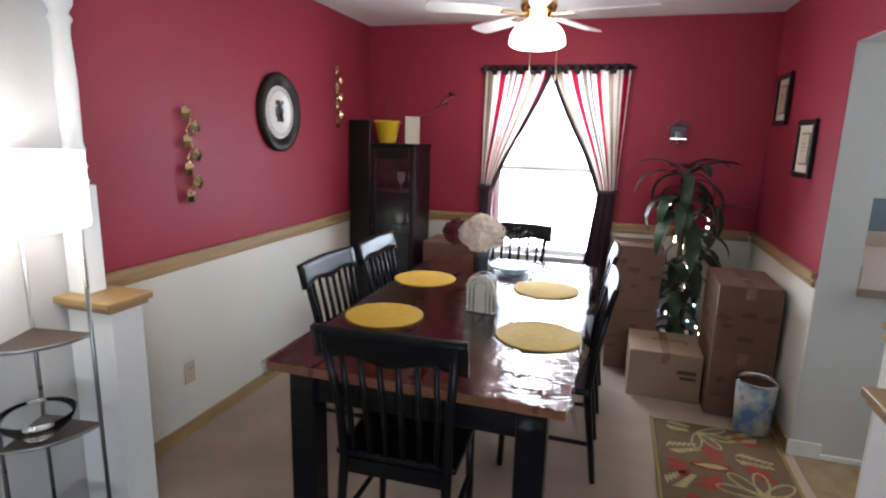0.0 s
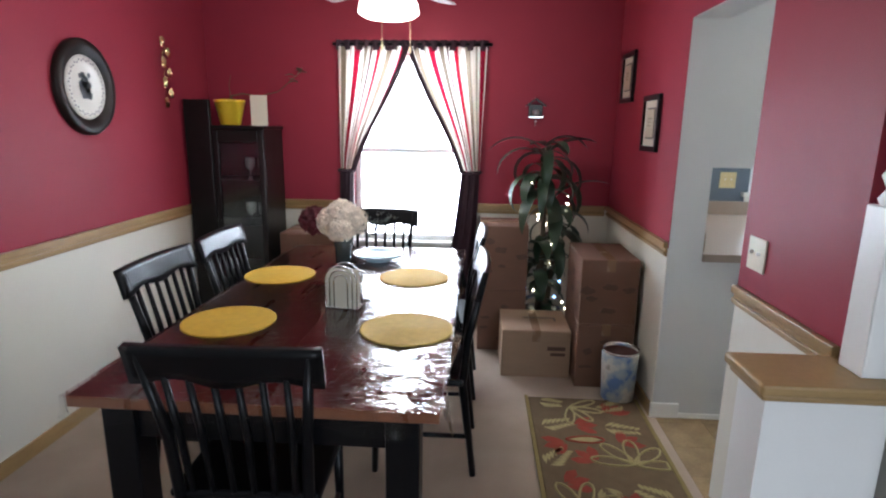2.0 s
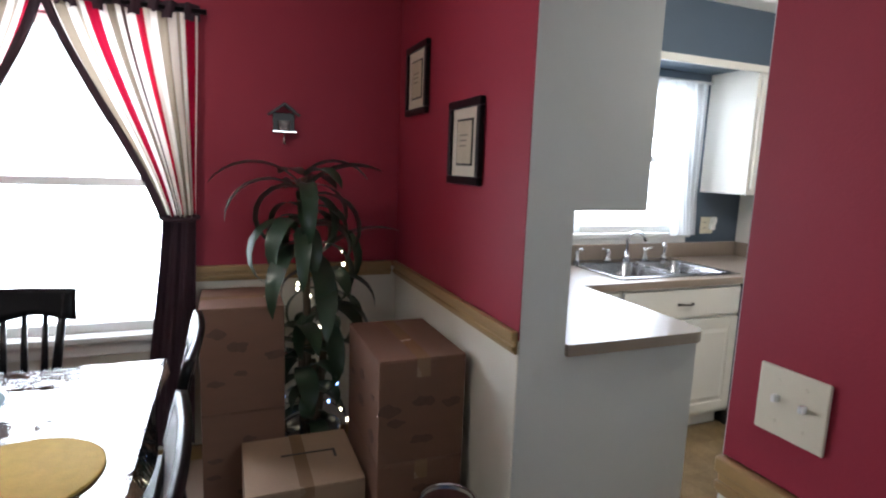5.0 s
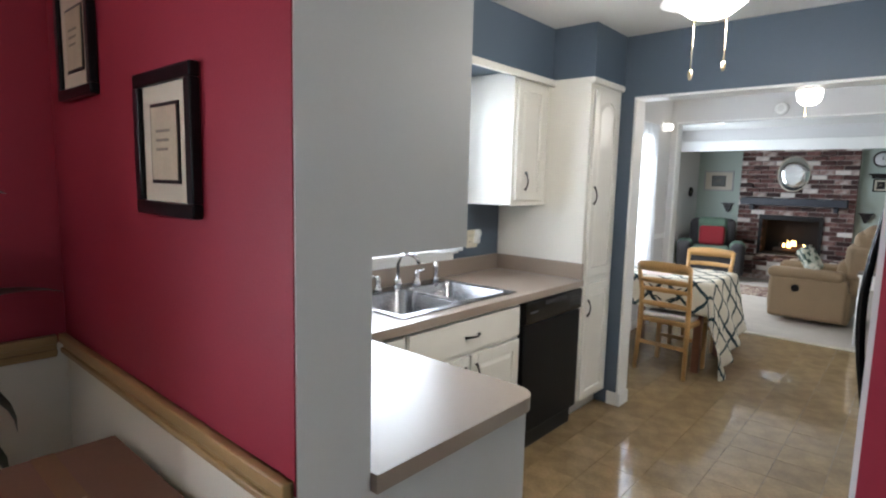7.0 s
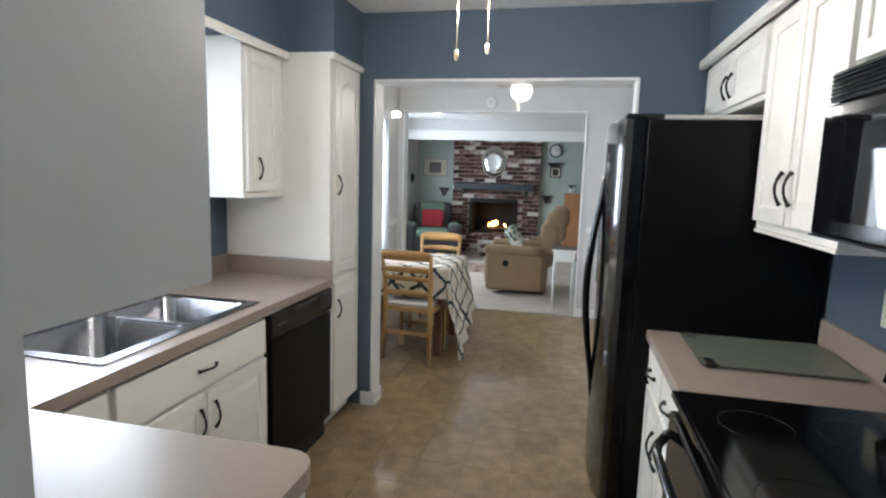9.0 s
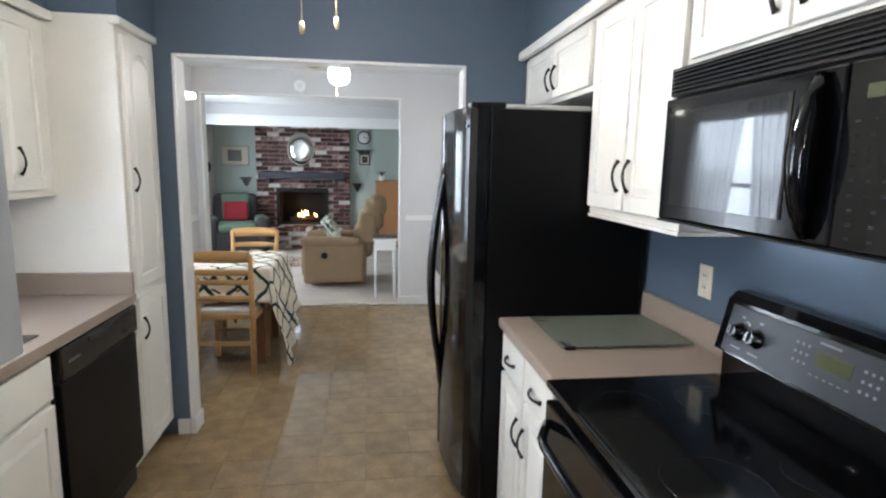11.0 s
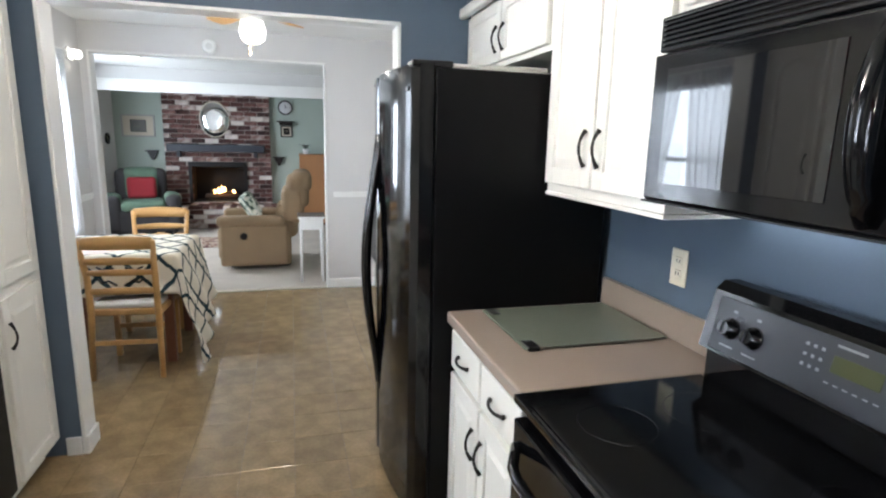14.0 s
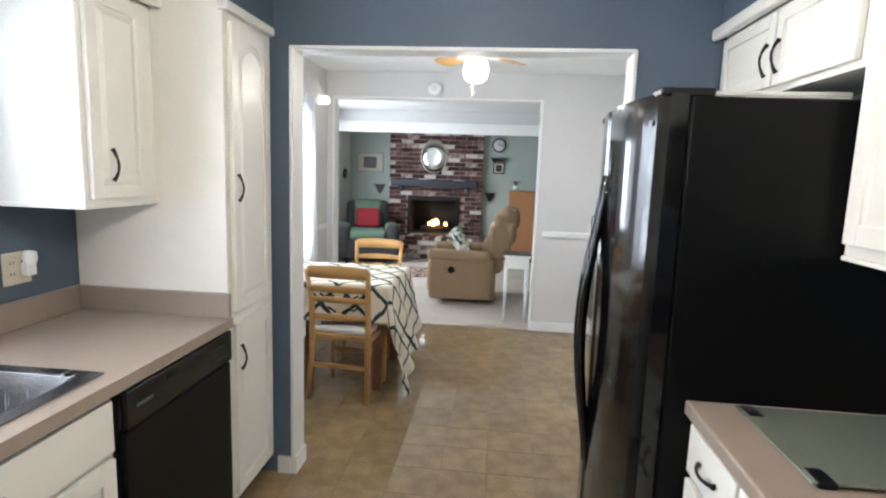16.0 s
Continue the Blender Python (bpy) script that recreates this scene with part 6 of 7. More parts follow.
FAIRYBLUE = glow("blue_fairy_light", (0.25, 0.45, 1.0), 10.0)
fl = thing("fairy_lights", "string of tiny warm fairy lights wound on the corn plant", "string lights", pose(0.765, 4.48, 0))
pts = []
for i in range(90):
    s = i / 89
    a = s * 22
    r = 0.10 + 0.06 * math.sin(7 * s + 1)
    pts.append((r * math.cos(a), r * math.sin(a) - 0.03, 0.285 + 0.90 * s))
part("wire", tube(bmesh.new(), pts, 0.0018, 5), mat("green_wire", (0.01, 0.03, 0.012), 0.5), fl)
for i in list(range(0, 12, 2)) + list(range(14, 90, 4)):
    part("bulb", lathe(bmesh.new(), [(0, 0.010), (0.006, 0.006), (0.007, 0), (0.004, -0.007), (0, -0.008)], 8, pts[i]), FAIRYBLUE if i in (4, 10, 22) else FAIRY, fl)

# shelf lamp by the half wall
lp = thing("shelf_floor_lamp", "steel floor lamp with quarter-round dark shelves and a lit white shade", "floor lamp", pose(-1.55, 1.75, 0))
ROD = mat("satin_grey_steel", (0.30, 0.30, 0.30), 0.3, metal=0.9, var=0.06)
for x, y in ((0.106, 0.117), (-0.127, 0.08), (-0.04, -0.13)):
    part("upright", tube(bmesh.new(), [(x, y, 0), (x, y, 1.30)], 0.0075, 10), ROD, lp)
DARKSHELF = mat("dark_brown_laminate", (0.055, 0.028, 0.018), 0.35, var=0.25, scale=8)
a0, a1 = math.atan2(-0.21, 0.087), math.atan2(0.037, 0.233)
qarc = [(-0.127 + 0.232 * math.cos(a0 + (a1 - a0) * i / 12), 0.08 + 0.232 * math.sin(a0 + (a1 - a0) * i / 12)) for i in range(13)]
for z in (0.15, 0.50, 0.845):
    sh = part("shelf", prism(bmesh.new(), [(-0.127, 0.08)] + qarc, 2, z, z + 0.014), DARKSHELF, lp)
    part("rim_wire", tube(bmesh.new(), [(x, y, z + 0.007) for x, y in qarc], 0.006, 8), ROD, sh)
SHADE = glow("lit_linen_shade", (1.0, 0.95, 0.88), 1.6)
part("shade", lathe(bmesh.new(), [(0.190, 1.245), (0.193, 1.25), (0.193, 1.485), (0.190, 1.49), (0.187, 1.485), (0.187, 1.25), (0.190, 1.245)], 40), SHADE, lp, "glowing white drum shade")
part("tag", boxes((0.03, 0.07, -0.1935, -0.191, 1.29, 1.335)), mat("paper_tag", (0.55, 0.42, 0.33), 0.7), lp)
part("bulb_holder", tube(bmesh.new(), [(0, 0, 1.24), (0, 0, 1.33)], 0.02, 12), ROD, lp)
part("cross_bar", tube(bmesh.new(), [(0.106, 0.117, 1.245), (0, 0, 1.245), (-0.04, -0.13, 1.245)], 0.006, 8), ROD, lp)
gb = thing("glass_bowl", "clear pressed glass bowl on the lamp's lower shelf", "bowl", pose(-1.565, 1.73, 0.5145))
part("bowl_wall", lathe(bmesh.new(), [(0, 0.004), (0.05, 0.0), (0.055, 0.006), (0.105, 0.05), (0.118, 0.085), (0.112, 0.085), (0.098, 0.052), (0.05, 0.012), (0, 0.010)], 30), CLEARGLASS, gb)

# ---- breakfast room ----
window_unit("window_breakfast", BX0, BX1, YKN, BZ0, BZ1, "white double-hung breakfast room window")
bc = thing("sheer_curtain", "white sheer curtain panels at the breakfast window", "curtain")
part("panel", drape(bmesh.new(), 4.89, 5.62, 0, 0, 4.89, 5.47, YKN - 0.03, 2.12, None, 0.50, 8, 0.04), SHEER, bc)
part("panel", drape(bmesh.new(), 5.69, 6.52, 0, 0, 5.9, 6.60, YKN - 0.03, 2.12, None, 0.50, 8, 0.04), SHEER, bc)
part("rod", tube(bmesh.new(), [(4.85, YKN - 0.05, 2.125), (6.60, YKN - 0.05, 2.125)], 0.010, 10), TRIMWHITE, bc)
structure("trim_rail_breakfast", boxes((XB - 0.018, XB - 0.001, YS + 0.002, FS - 0.06, 0.93, 0.975), (XB - 0.026, XB - 0.001, YS + 0.002, FS - 0.06, 0.965, 0.985), (6.62, XB - 0.03, YKN - 0.02, YKN - 0.001, 0.93, 0.985), r=0.004), TRIMWHITE, "white painted chair rail")
structure("baseboard_breakfast", boxes((XB - 0.014, XB - 0.001, YS + 0.002, FS - 0.005, 0, 0.095), (XO + 0.125, XB - 0.016, YKN - 0.014, YKN - 0.001, 0, 0.095), r=0.004), TRIMWHITE, "white painted baseboard")
structure("trim_threshold", boxes((XB - 0.02, XB + 0.05, FS + 0.015, FN - 0.015, 0.001, 0.009), r=0.003), mat("pale_metal_strip", (0.6, 0.55, 0.45), 0.35, metal=0.6), "pale metal strip between vinyl and carpet")

LIGHTOAK = mat("honey_oak", (0.46, 0.26, 0.09), 0.35, var=0.22, scale=5, grain=0.06, gscale=60, stretch=(1, 1, 5))
WHITESEAT = mat("white_vinyl_seat", (0.66, 0.64, 0.60), 0.45, var=0.05)


def oak_chair():
    """Facing +y, back at -y."""
    c = thing("oak_chair", "honey oak ladder-back chair with a cut-out splat and white seat", "chair", None, "chairs at the breakfast table")
    part("seat_frame", boxes((-0.21, 0.21, -0.19, 0.21, 0.40, 0.44), r=0.008), LIGHTOAK, c)
    part("cushion", boxes((-0.195, 0.195, -0.175, 0.20, 0.441, 0.475), r=0.014, seg=3), WHITESEAT, c, "white padded seat cushion")
    for x in (-0.19, 0.19):
        part("leg", boxes((x - 0.017, x + 0.017, 0.165, 0.2, 0, 0.399), r=0.005), LIGHTOAK, c)
        bm = bmesh.new()
        tube(bm, [(x * 1.06, -0.235, 0.0), (x, -0.195, 0.42), (x, -0.205, 0.65), (x * 1.08, -0.26, 0.885)], [0.017, 0.021, 0.02, 0.016], 8)
        part("back_post", bm, LIGHTOAK, c)
    for z, hh, y in ((0.83, 0.07, -0.252), (0.735, 0.032, -0.23), (0.665, 0.026, -0.213), (0.545, 0.03, -0.203)):
        bm = sheet(bmesh.new(), lambda u, v, z=z, hh=hh, y=y: ((u - 0.5) * 0.40, y - 0.022 * (1 - (2 * u - 1) ** 2), z + hh * v + 0.012 * (1 - (2 * u - 1) ** 2) * v), 12, 2)
        thicken(part("back_rail", bm, LIGHTOAK, c), 0.018)
    for s in (-1, 1):
        bm = bmesh.new()
        tube(bm, [(s * 0.02, -0.222, 0.60), (s * 0.07, -0.221, 0.63), (s * 0.10, -0.218, 0.615), (s * 0.13, -0.214, 0.64)], 0.007, 6)
        tube(bm, [(s * 0.03, -0.224, 0.71), (s * 0.09, -0.222, 0.695), (s * 0.13, -0.216, 0.715)], 0.007, 6)
        part("scroll", bm, BLACKWOOD, c, "dark painted scroll work")
    for z, y in ((0.20, 0.18), (0.22, -0.215)):
        part("stretcher", boxes((-0.18, 0.18, y - 0.009, y + 0.009, z, z + 0.03), r=0.003), LIGHTOAK, c)
    return c


oc = oak_chair()
oc.matrix_basis = pose(5.33, 4.19, 0, 0, 0, -94)
copy_thing(oc, pose(6.22, 4.25, 0, 0, 0, 90))

KX, KXX, KY, KYY = 5.27, 6.05, 3.92, 4.78
bt = thing("breakfast_table", "small wooden breakfast table under a patterned cloth", "table")
part("tabletop", boxes((KX, KXX, KY, KYY, 0.72, 0.75), r=0.005), LIGHTOAK, bt)
REDWOOD = mat("reddish_wood", (0.16, 0.06, 0.03), 0.4, var=0.2)
for x in (KX + 0.05, KXX - 0.11):
    for y in (KY + 0.05, KYY - 0.11):
        part("leg", boxes((x, x + 0.06, y, y + 0.06, 0, 0.719), r=0.006), REDWOOD, bt)

TRELLIS = mat("trellis_cloth", (0.66, 0.62, 0.54), 0.85, var=0.06, spec=0.15)
nt = TRELLIS.node_tree
bs = nt.nodes["Principled BSDF"]
uvn = nt.nodes.new("ShaderNodeUVMap")
ns = nt.nodes.new("ShaderNodeTexNoise")
ns.inputs["Scale"].default_value = 14.0
dist = nt.nodes.new("ShaderNodeVectorMath")
dist.operation = 'MULTIPLY_ADD'
nt.links.new(uvn.outputs[0], ns.inputs["Vector"])
nt.links.new(ns.outputs["Color"], dist.inputs[0])
dist.inputs[1].default_value = (0.03, 0.03, 0)
nt.links.new(uvn.outputs[0], dist.inputs[2])
sp = nt.nodes.new("ShaderNodeSeparateXYZ")
nt.links.new(dist.outputs[0], sp.inputs[0])
line_out = []
for op in ('ADD', 'SUBTRACT'):
    chain = [(op, None), ('MULTIPLY', 4.3), ('FRACT', None), ('SUBTRACT', 0.5), ('ABSOLUTE', None), ('LESS_THAN', 0.078)]
    prev = None
    for o_, val in chain:
        nd = nt.nodes.new("ShaderNodeMath")
        nd.operation = o_
        if prev is None:
            nt.links.new(sp.outputs[0], nd.inputs[0])
            nt.links.new(sp.outputs[1], nd.inputs[1])
        else:
            nt.links.new(prev.outputs[0], nd.inputs[0])
            if val is not None:
                nd.inputs[1].default_value = val
        prev = nd
    line_out.append(prev)
mxm = nt.nodes.new("ShaderNodeMath")
mxm.operation = 'MAXIMUM'
nt.links.new(line_out[0].outputs[0], mxm.inputs[0])
nt.links.new(line_out[1].outputs[0], mxm.inputs[1])
mc = nt.nodes.new("ShaderNodeMix")
mc.data_type = 'RGBA'
mc.inputs["A"].default_value = (0.66, 0.61, 0.50, 1)
mc.inputs["B"].default_value = (0.022, 0.045, 0.055, 1)
nt.links.new(mxm.outputs[0], mc.inputs["Factor"])
nt.links.new(mc.outputs["Result"], bs.inputs["Base Color"])

cl = thing("tablecloth", "cream tablecloth with a dark trellis pattern hanging in points", "tablecloth")
bm = bmesh.new()
lay = bm.loops.layers.uv.new("UVMap")
OV, N = 0.50, 64
OW, OE, ON = 0.255, 0.30, 0.25
W_, D_ = KXX - KX, KYY - KY
def cloth(i, j):
    s = -OW + (W_ + OW + OE) * i / N
    south = 0.76 - 0.36 * i / N
    t = -south + (D_ + south + ON) * j / N
    cs, ct_ = min(max(s, 0), W_), min(max(t, 0), D_)
    ex, ey = s - cs, t - ct_
    d = math.hypot(ex, ey)
    x, y, z = KX + cs, KY + ct_, 0.7535
    if d > 1e-6:
        ux, uy = ex / d, ey / d
        out = 0.012 + (0.10 + 0.10 * max(0.0, -uy)) * d + 0.022 * d / OV * math.sin(19 * (s + 0.7 * t)) * (1 if min(abs(ex), abs(ey)) < 0.02 else 0.6)
        x, y, z = x + ux * out, y + uy * out, z - d * 0.985
    return (s, t), (x, y, max(z, 0.015))
grid = [[cloth(i, j) for j in range(N + 1)] for i in range(N + 1)]
vv = [[bm.verts.new(grid[i][j][1]) for j in range(N + 1)] for i in range(N + 1)]
for i in range(N):
    for j in range(N):
        f = bm.faces.new((vv[i][j], vv[i + 1][j], vv[i + 1][j + 1], vv[i][j + 1]))
        f.smooth = True
        for lp_, (a, b_) in zip(f.loops, ((i, j), (i + 1, j), (i + 1, j + 1), (i, j + 1))):
            lp_[lay].uv = grid[a][b_][0]
thicken(part("cloth", bm, TRELLIS, cl), 0.003, 1.0)
solid("oval_placemat", lathe(bmesh.new(), [(0, 0.004), (0.16, 0.004), (0.17, 0.002), (0.17, 0)], 32, squash=(1.25, 0.9)), mat("pale_pink_mat", (0.62, 0.50, 0.44), 0.8, var=0.06), "pale oval placemat on the patterned cloth", "placemat").location = (5.52, 4.42, 0.7575)

ceiling_fan(pose(5.35, 3.40, H), "ceiling fan with wooden blades and a lit globe", LIGHTOAK, TRIMWHITE, turn=35, span=0.48, chains=((0.0, 0.02, 0.10),), globe='globe')
sm = thing("smoke_detector", "round white smoke detector on the wall above the opening", "smoke detector", pose(XB - 0.001, 3.87, 2.285, 0, 0, -90))
part("housing", tube(bmesh.new(), [(0, 0, 0), (0, -0.03, 0), (0, -0.04, 0)], [0.065, 0.062, 0.045], 24), TRIMWHITE, sm)
part("grille", tube(bmesh.new(), [(0, -0.0405, 0), (0, -0.043, 0)], [0.03, 0.028], 20), mat("white_grille", (0.66, 0.66, 0.64), 0.5), sm)
sc = thing("wall_sconce", "lit white glass wall light beside the family room opening", "wall light", pose(6.80, YKN - 0.001, 2.13))
part("back_plate", boxes((-0.06, 0.06, -0.02, 0, -0.05, 0.05), r=0.008), TRIMWHITE, sc)
part("shade", lathe(bmesh.new(), [(0, -0.035), (0.04, -0.028), (0.052, 0), (0.04, 0.028), (0, 0.035)], 20, (0, -0.06, 0), (1.3, 0.8)), glow("lit_sconce_glass", (1.0, 0.92, 0.8), 6.0), sc, "glowing glass shade")

# ---- family room ----
rl = thing("recessed_light", "lit round recessed light in the white ceiling", "ceiling light", pose(9.40, 5.05, H))
part("trim_ring", lathe(bmesh.new(), [(0.075, -0.001), (0.10, -0.001), (0.10, -0.006), (0.078, -0.010), (0.075, -0.001)], 28), TRIMWHITE, rl)
part("lens", lathe(bmesh.new(), [(0, -0.004), (0.074, -0.004), (0.072, -0.007), (0.04, -0.016), (0, -0.019)], 24), glow("lit_lens", (1.0, 0.93, 0.82), 9.0), rl, "glowing lens")
MORTAR = mat("pale_mortar", (0.42, 0.38, 0.35), 0.9, var=0.2, scale=20, grain=0.4, gscale=90)
SOOT = mat("sooty_firebrick", (0.012, 0.010, 0.009), 0.9, var=0.3)
CY0, CY1, FY0, FY1, FZ0, FZ1 = 3.53, 5.20, 3.95, 4.84, 0.385, 1.045
CX = 11.57
chim = thing("brick_fireplace", "whitewashed red brick chimney breast with an open fire", "fireplace")
part("core", boxes((CX, CX + 0.7, CY0 + 0.004, FY0, 0, H - 0.004), (CX, CX + 0.7, FY1, CY1 - 0.004, 0, H - 0.004), (CX, CX + 0.7, FY0, FY1, FZ1, H - 0.004), (CX, CX + 0.7, FY0, FY1, 0, FZ0)), MORTAR, chim)
part("firebox", boxes((CX + 0.45, CX + 0.5, FY0, FY1, FZ0, FZ1), (CX + 0.01, CX + 0.45, FY0 + 0.0005, FY0 + 0.02, FZ0, FZ1), (CX + 0.01, CX + 0.45, FY1 - 0.02, FY1 - 0.0005, FZ0, FZ1), (CX + 0.01, CX + 0.45, FY0 + 0.02, FY1 - 0.02, FZ1 - 0.02, FZ1 - 0.0005), (CX + 0.01, CX + 0.45, FY0 + 0.02, FY1 - 0.02, FZ0 + 0.0005, FZ0 + 0.015)), SOOT, chim)
part("fire_surround", boxes((CX - 0.055, CX - 0.031, FY0 - 0.02, FY0 + 0.03, FZ0, FZ1 + 0.02), (CX - 0.055, CX - 0.031, FY1 - 0.03, FY1 + 0.02, FZ0, FZ1 + 0.02), (CX - 0.055, CX - 0.031, FY0 + 0.03, FY1 - 0.03, FZ1 - 0.06, FZ1 + 0.02), r=0.004), BLACKPLASTIC, chim, "black metal fire surround")
part("hearth_core", boxes((11.12, CX - 0.036, 3.46, 5.26, 0, 0.311)), MORTAR, chim)
lg = thing("fire_logs", "stack of burning logs in the fireplace", "firewood", pose(11.78, 4.38, FZ0 + 0.0155))
LOG = mat("charred_log", (0.03, 0.018, 0.012), 0.95, var=0.5, scale=15, grain=0.8, gscale=60)
for pts_, r in ((((0.05, -0.28, 0.05), (0.03, 0.28, 0.05)), 0.048), (((0.14, -0.25, 0.05), (0.16, 0.26, 0.05)), 0.05), (((0.09, -0.22, 0.135), (0.11, 0.2, 0.14)), 0.045)):
    part("log", tube(bmesh.new(), [pts_[0], ((pts_[0][0] + pts_[1][0]) / 2, 0, pts_[0][2] + 0.008), pts_[1]], [r, r * 1.05, r * 0.95], 10), LOG, lg)
FLAME = glow("flame", (1.0, 0.50, 0.16), 18.0)
rng = random.Random(12)
for i in (0, 1, 5, 6, 7, 8, 9, 10, 11):
    y = -0.2 + 0.030 * i + rng.uniform(-0.015, 0.015)
    hh = rng.uniform(0.04, 0.11) * (1.2 if 4 < i < 10 else 0.6)
    part("flame", lathe(bmesh.new(), [(0, 0), (0.014, 0.01), (0.018, hh * 0.3), (0.009, hh * 0.7), (0, hh)], 8, (-0.02 + rng.uniform(0, 0.06), y, 0.1 + rng.uniform(0, 0.05))), FLAME, lg)
mt = thing("mantel_shelf", "dark slate blue wooden mantel beam on the chimney", "mantel", pose(0, 0, 0))
part("beam", boxes((11.34, CX - 0.034, 3.63, 5.14, 1.235, 1.355), r=0.008), mat("dark_slate_paint", (0.02, 0.024, 0.035), 0.5, var=0.2), mt)
for y in (3.75, 4.95):
    part("bracket", boxes((11.42, CX - 0.034, y, y + 0.06, 1.145, 1.234), r=0.006), mat("dark_bracket", (0.02, 0.022, 0.03), 0.5), mt)
mi = thing("oval_mirror", "oval mirror with a thin pale frame over the mantel", "mirror", pose(CX - 0.034, 4.412, 1.765, 0, 0, -90))
part("frame", oval(bmesh.new(), [(1.0, 0.0), (1.0, 0.018), (0.985, 0.022), (0.965, 0.018)], 0.237, 0.295), mat("pale_gilt_frame", (0.55, 0.50, 0.40), 0.4, var=0.1), mi)
part("mirror_glass", oval(bmesh.new(), [(0.965, 0.012), (0.96, 0.0185), (0.5, 0.0185)], 0.237, 0.295), mat("silvered_glass", (0.85, 0.86, 0.85), 0.12, metal=1.0, var=0.01, rvar=0.01), mi)

# armchair
GREENF = mat("sage_green_throw", (0.08, 0.125, 0.088), 0.95, var=0.15, scale=12, grain=0.5, gscale=160)
CHARF = mat("charcoal_upholstery", (0.03, 0.027, 0.028), 0.9, var=0.2, scale=12, grain=0.4, gscale=160)
TANF = mat("tan_microfibre", (0.28, 0.195, 0.115), 0.85, var=0.12, scale=5, grain=0.25, gscale=160)


def soft(*dims, r=0.06):
    return boxes(*dims, r=r, seg=4)


ac = thing("green_armchair", "charcoal armchair covered with a sage green throw", "armchair", pose(10.68, 5.38, 0, 0, 0, -76))
part("base", soft((-0.40, 0.40, -0.35, 0.40, 0.06, 0.40), r=0.05), CHARF, ac)
part("seat_cushion", soft((-0.29, 0.29, -0.40, 0.26, 0.385, 0.53), r=0.06), GREENF, ac)
part("backrest", soft((-0.36, 0.36, 0.24, 0.48, 0.35, 0.98), r=0.10), CHARF, ac)
part("throw", soft((-0.25, 0.25, 0.215, 0.50, 0.50, 0.995), r=0.09), GREENF, ac)
for s in (-1, 1):
    part("arm", soft((s * 0.40 - 0.11, s * 0.40 + 0.11, -0.38, 0.40, 0.07, 0.62), r=0.09), CHARF, ac)
    part("arm_cover", soft((s * 0.40 - 0.118, s * 0.40 + 0.118, -0.30, 0.15, 0.44, 0.632), r=0.08), GREENF, ac)
for x in (-0.33, 0.33):
    for y in (-0.3, 0.35):
        part("foot", tube(bmesh.new(), [(x, y, 0), (x, y, 0.08)], [0.02, 0.028], 8), BLACKWOOD, ac)
rp = solid("red_cushion", soft((-0.2, 0.2, -0.06, 0.06, 0, 0.33), r=0.05), mat("red_cloth", (0.20, 0.010, 0.016), 0.9, var=0.12, scale=15), "red square cushion propped on the armchair", "cushion")
rp.matrix_basis = pose(10.68, 5.38, 0, 0, 0, -76) @ pose(0, 0.14, 0.53, -14, 0, 0)

rc = thing("recliner", "overstuffed tan microfibre recliner facing the fireside", "recliner", pose(8.38, 3.55, 0))
part("base", soft((-0.40, 0.40, -0.33, 0.42, 0.04, 0.42), r=0.04), TANF, rc)
part("seat_cushion", soft((-0.27, 0.27, -0.25, 0.44, 0.38, 0.54), r=0.07), TANF, rc)
part("footrest", soft((-0.27, 0.27, 0.40, 0.48, 0.10, 0.46), r=0.04), TANF, rc)
for s in (-1, 1):
    ar = part("arm", soft((s * 0.36 - 0.085, s * 0.36 + 0.085, -0.30, 0.44, 0.05, 0.53), r=0.04), TANF, rc)
    part("arm_pad", soft((s * 0.36 - 0.105, s * 0.36 + 0.105, -0.26, 0.47, 0.50, 0.62), r=0.055), TANF, ar)
    if s < 0:
        part("lever", tube(bmesh.new(), [(-0.4465, 0.18, 0.40), (-0.456, 0.18, 0.40)], [0.04, 0.032], 16), BLACKPLASTIC, ar, "round black recline lever")
bm = bmesh.new()
for i, (y, z, d, hh) in enumerate(((-0.29, 0.54, 0.25, 0.40), (-0.36, 0.72, 0.26, 0.42), (-0.42, 0.88, 0.26, 0.38), (-0.47, 1.0, 0.23, 0.25))):
    rbox(bm, -0.30 - 0.02 * (i == 1), 0.30 + 0.02 * (i == 1), y - d / 2, y + d / 2, z - hh / 2, z + hh / 2, r=0.085, seg=4)
part("backrest", bm, TANF, rc, "tufted reclined backrest")
PATT = ramp_color(mat("patterned_cushion", (0.5, 0.5, 0.45), 0.9), [(0.0, "3f5148"), (0.45, "b9bfb0"), (0.55, "d9d6c8"), (0.7, "7e8a7c")], 'noise', 16.0, detail=3)
for k, (m_, lb) in enumerate(((pose(8.21, 3.60, 0.585, -26, 8, 10), "grey patterned cushion leaning on the recliner"), (pose(8.46, 3.62, 0.585, -30, -6, -8), "pale patterned cushion leaning on the recliner"))):
    pc = solid("patterned_cushion", soft((-0.17, 0.17, -0.055, 0.055, -0.04, 0.28), r=0.05), PATT, lb, "cushion")
    pc.matrix_basis = m_

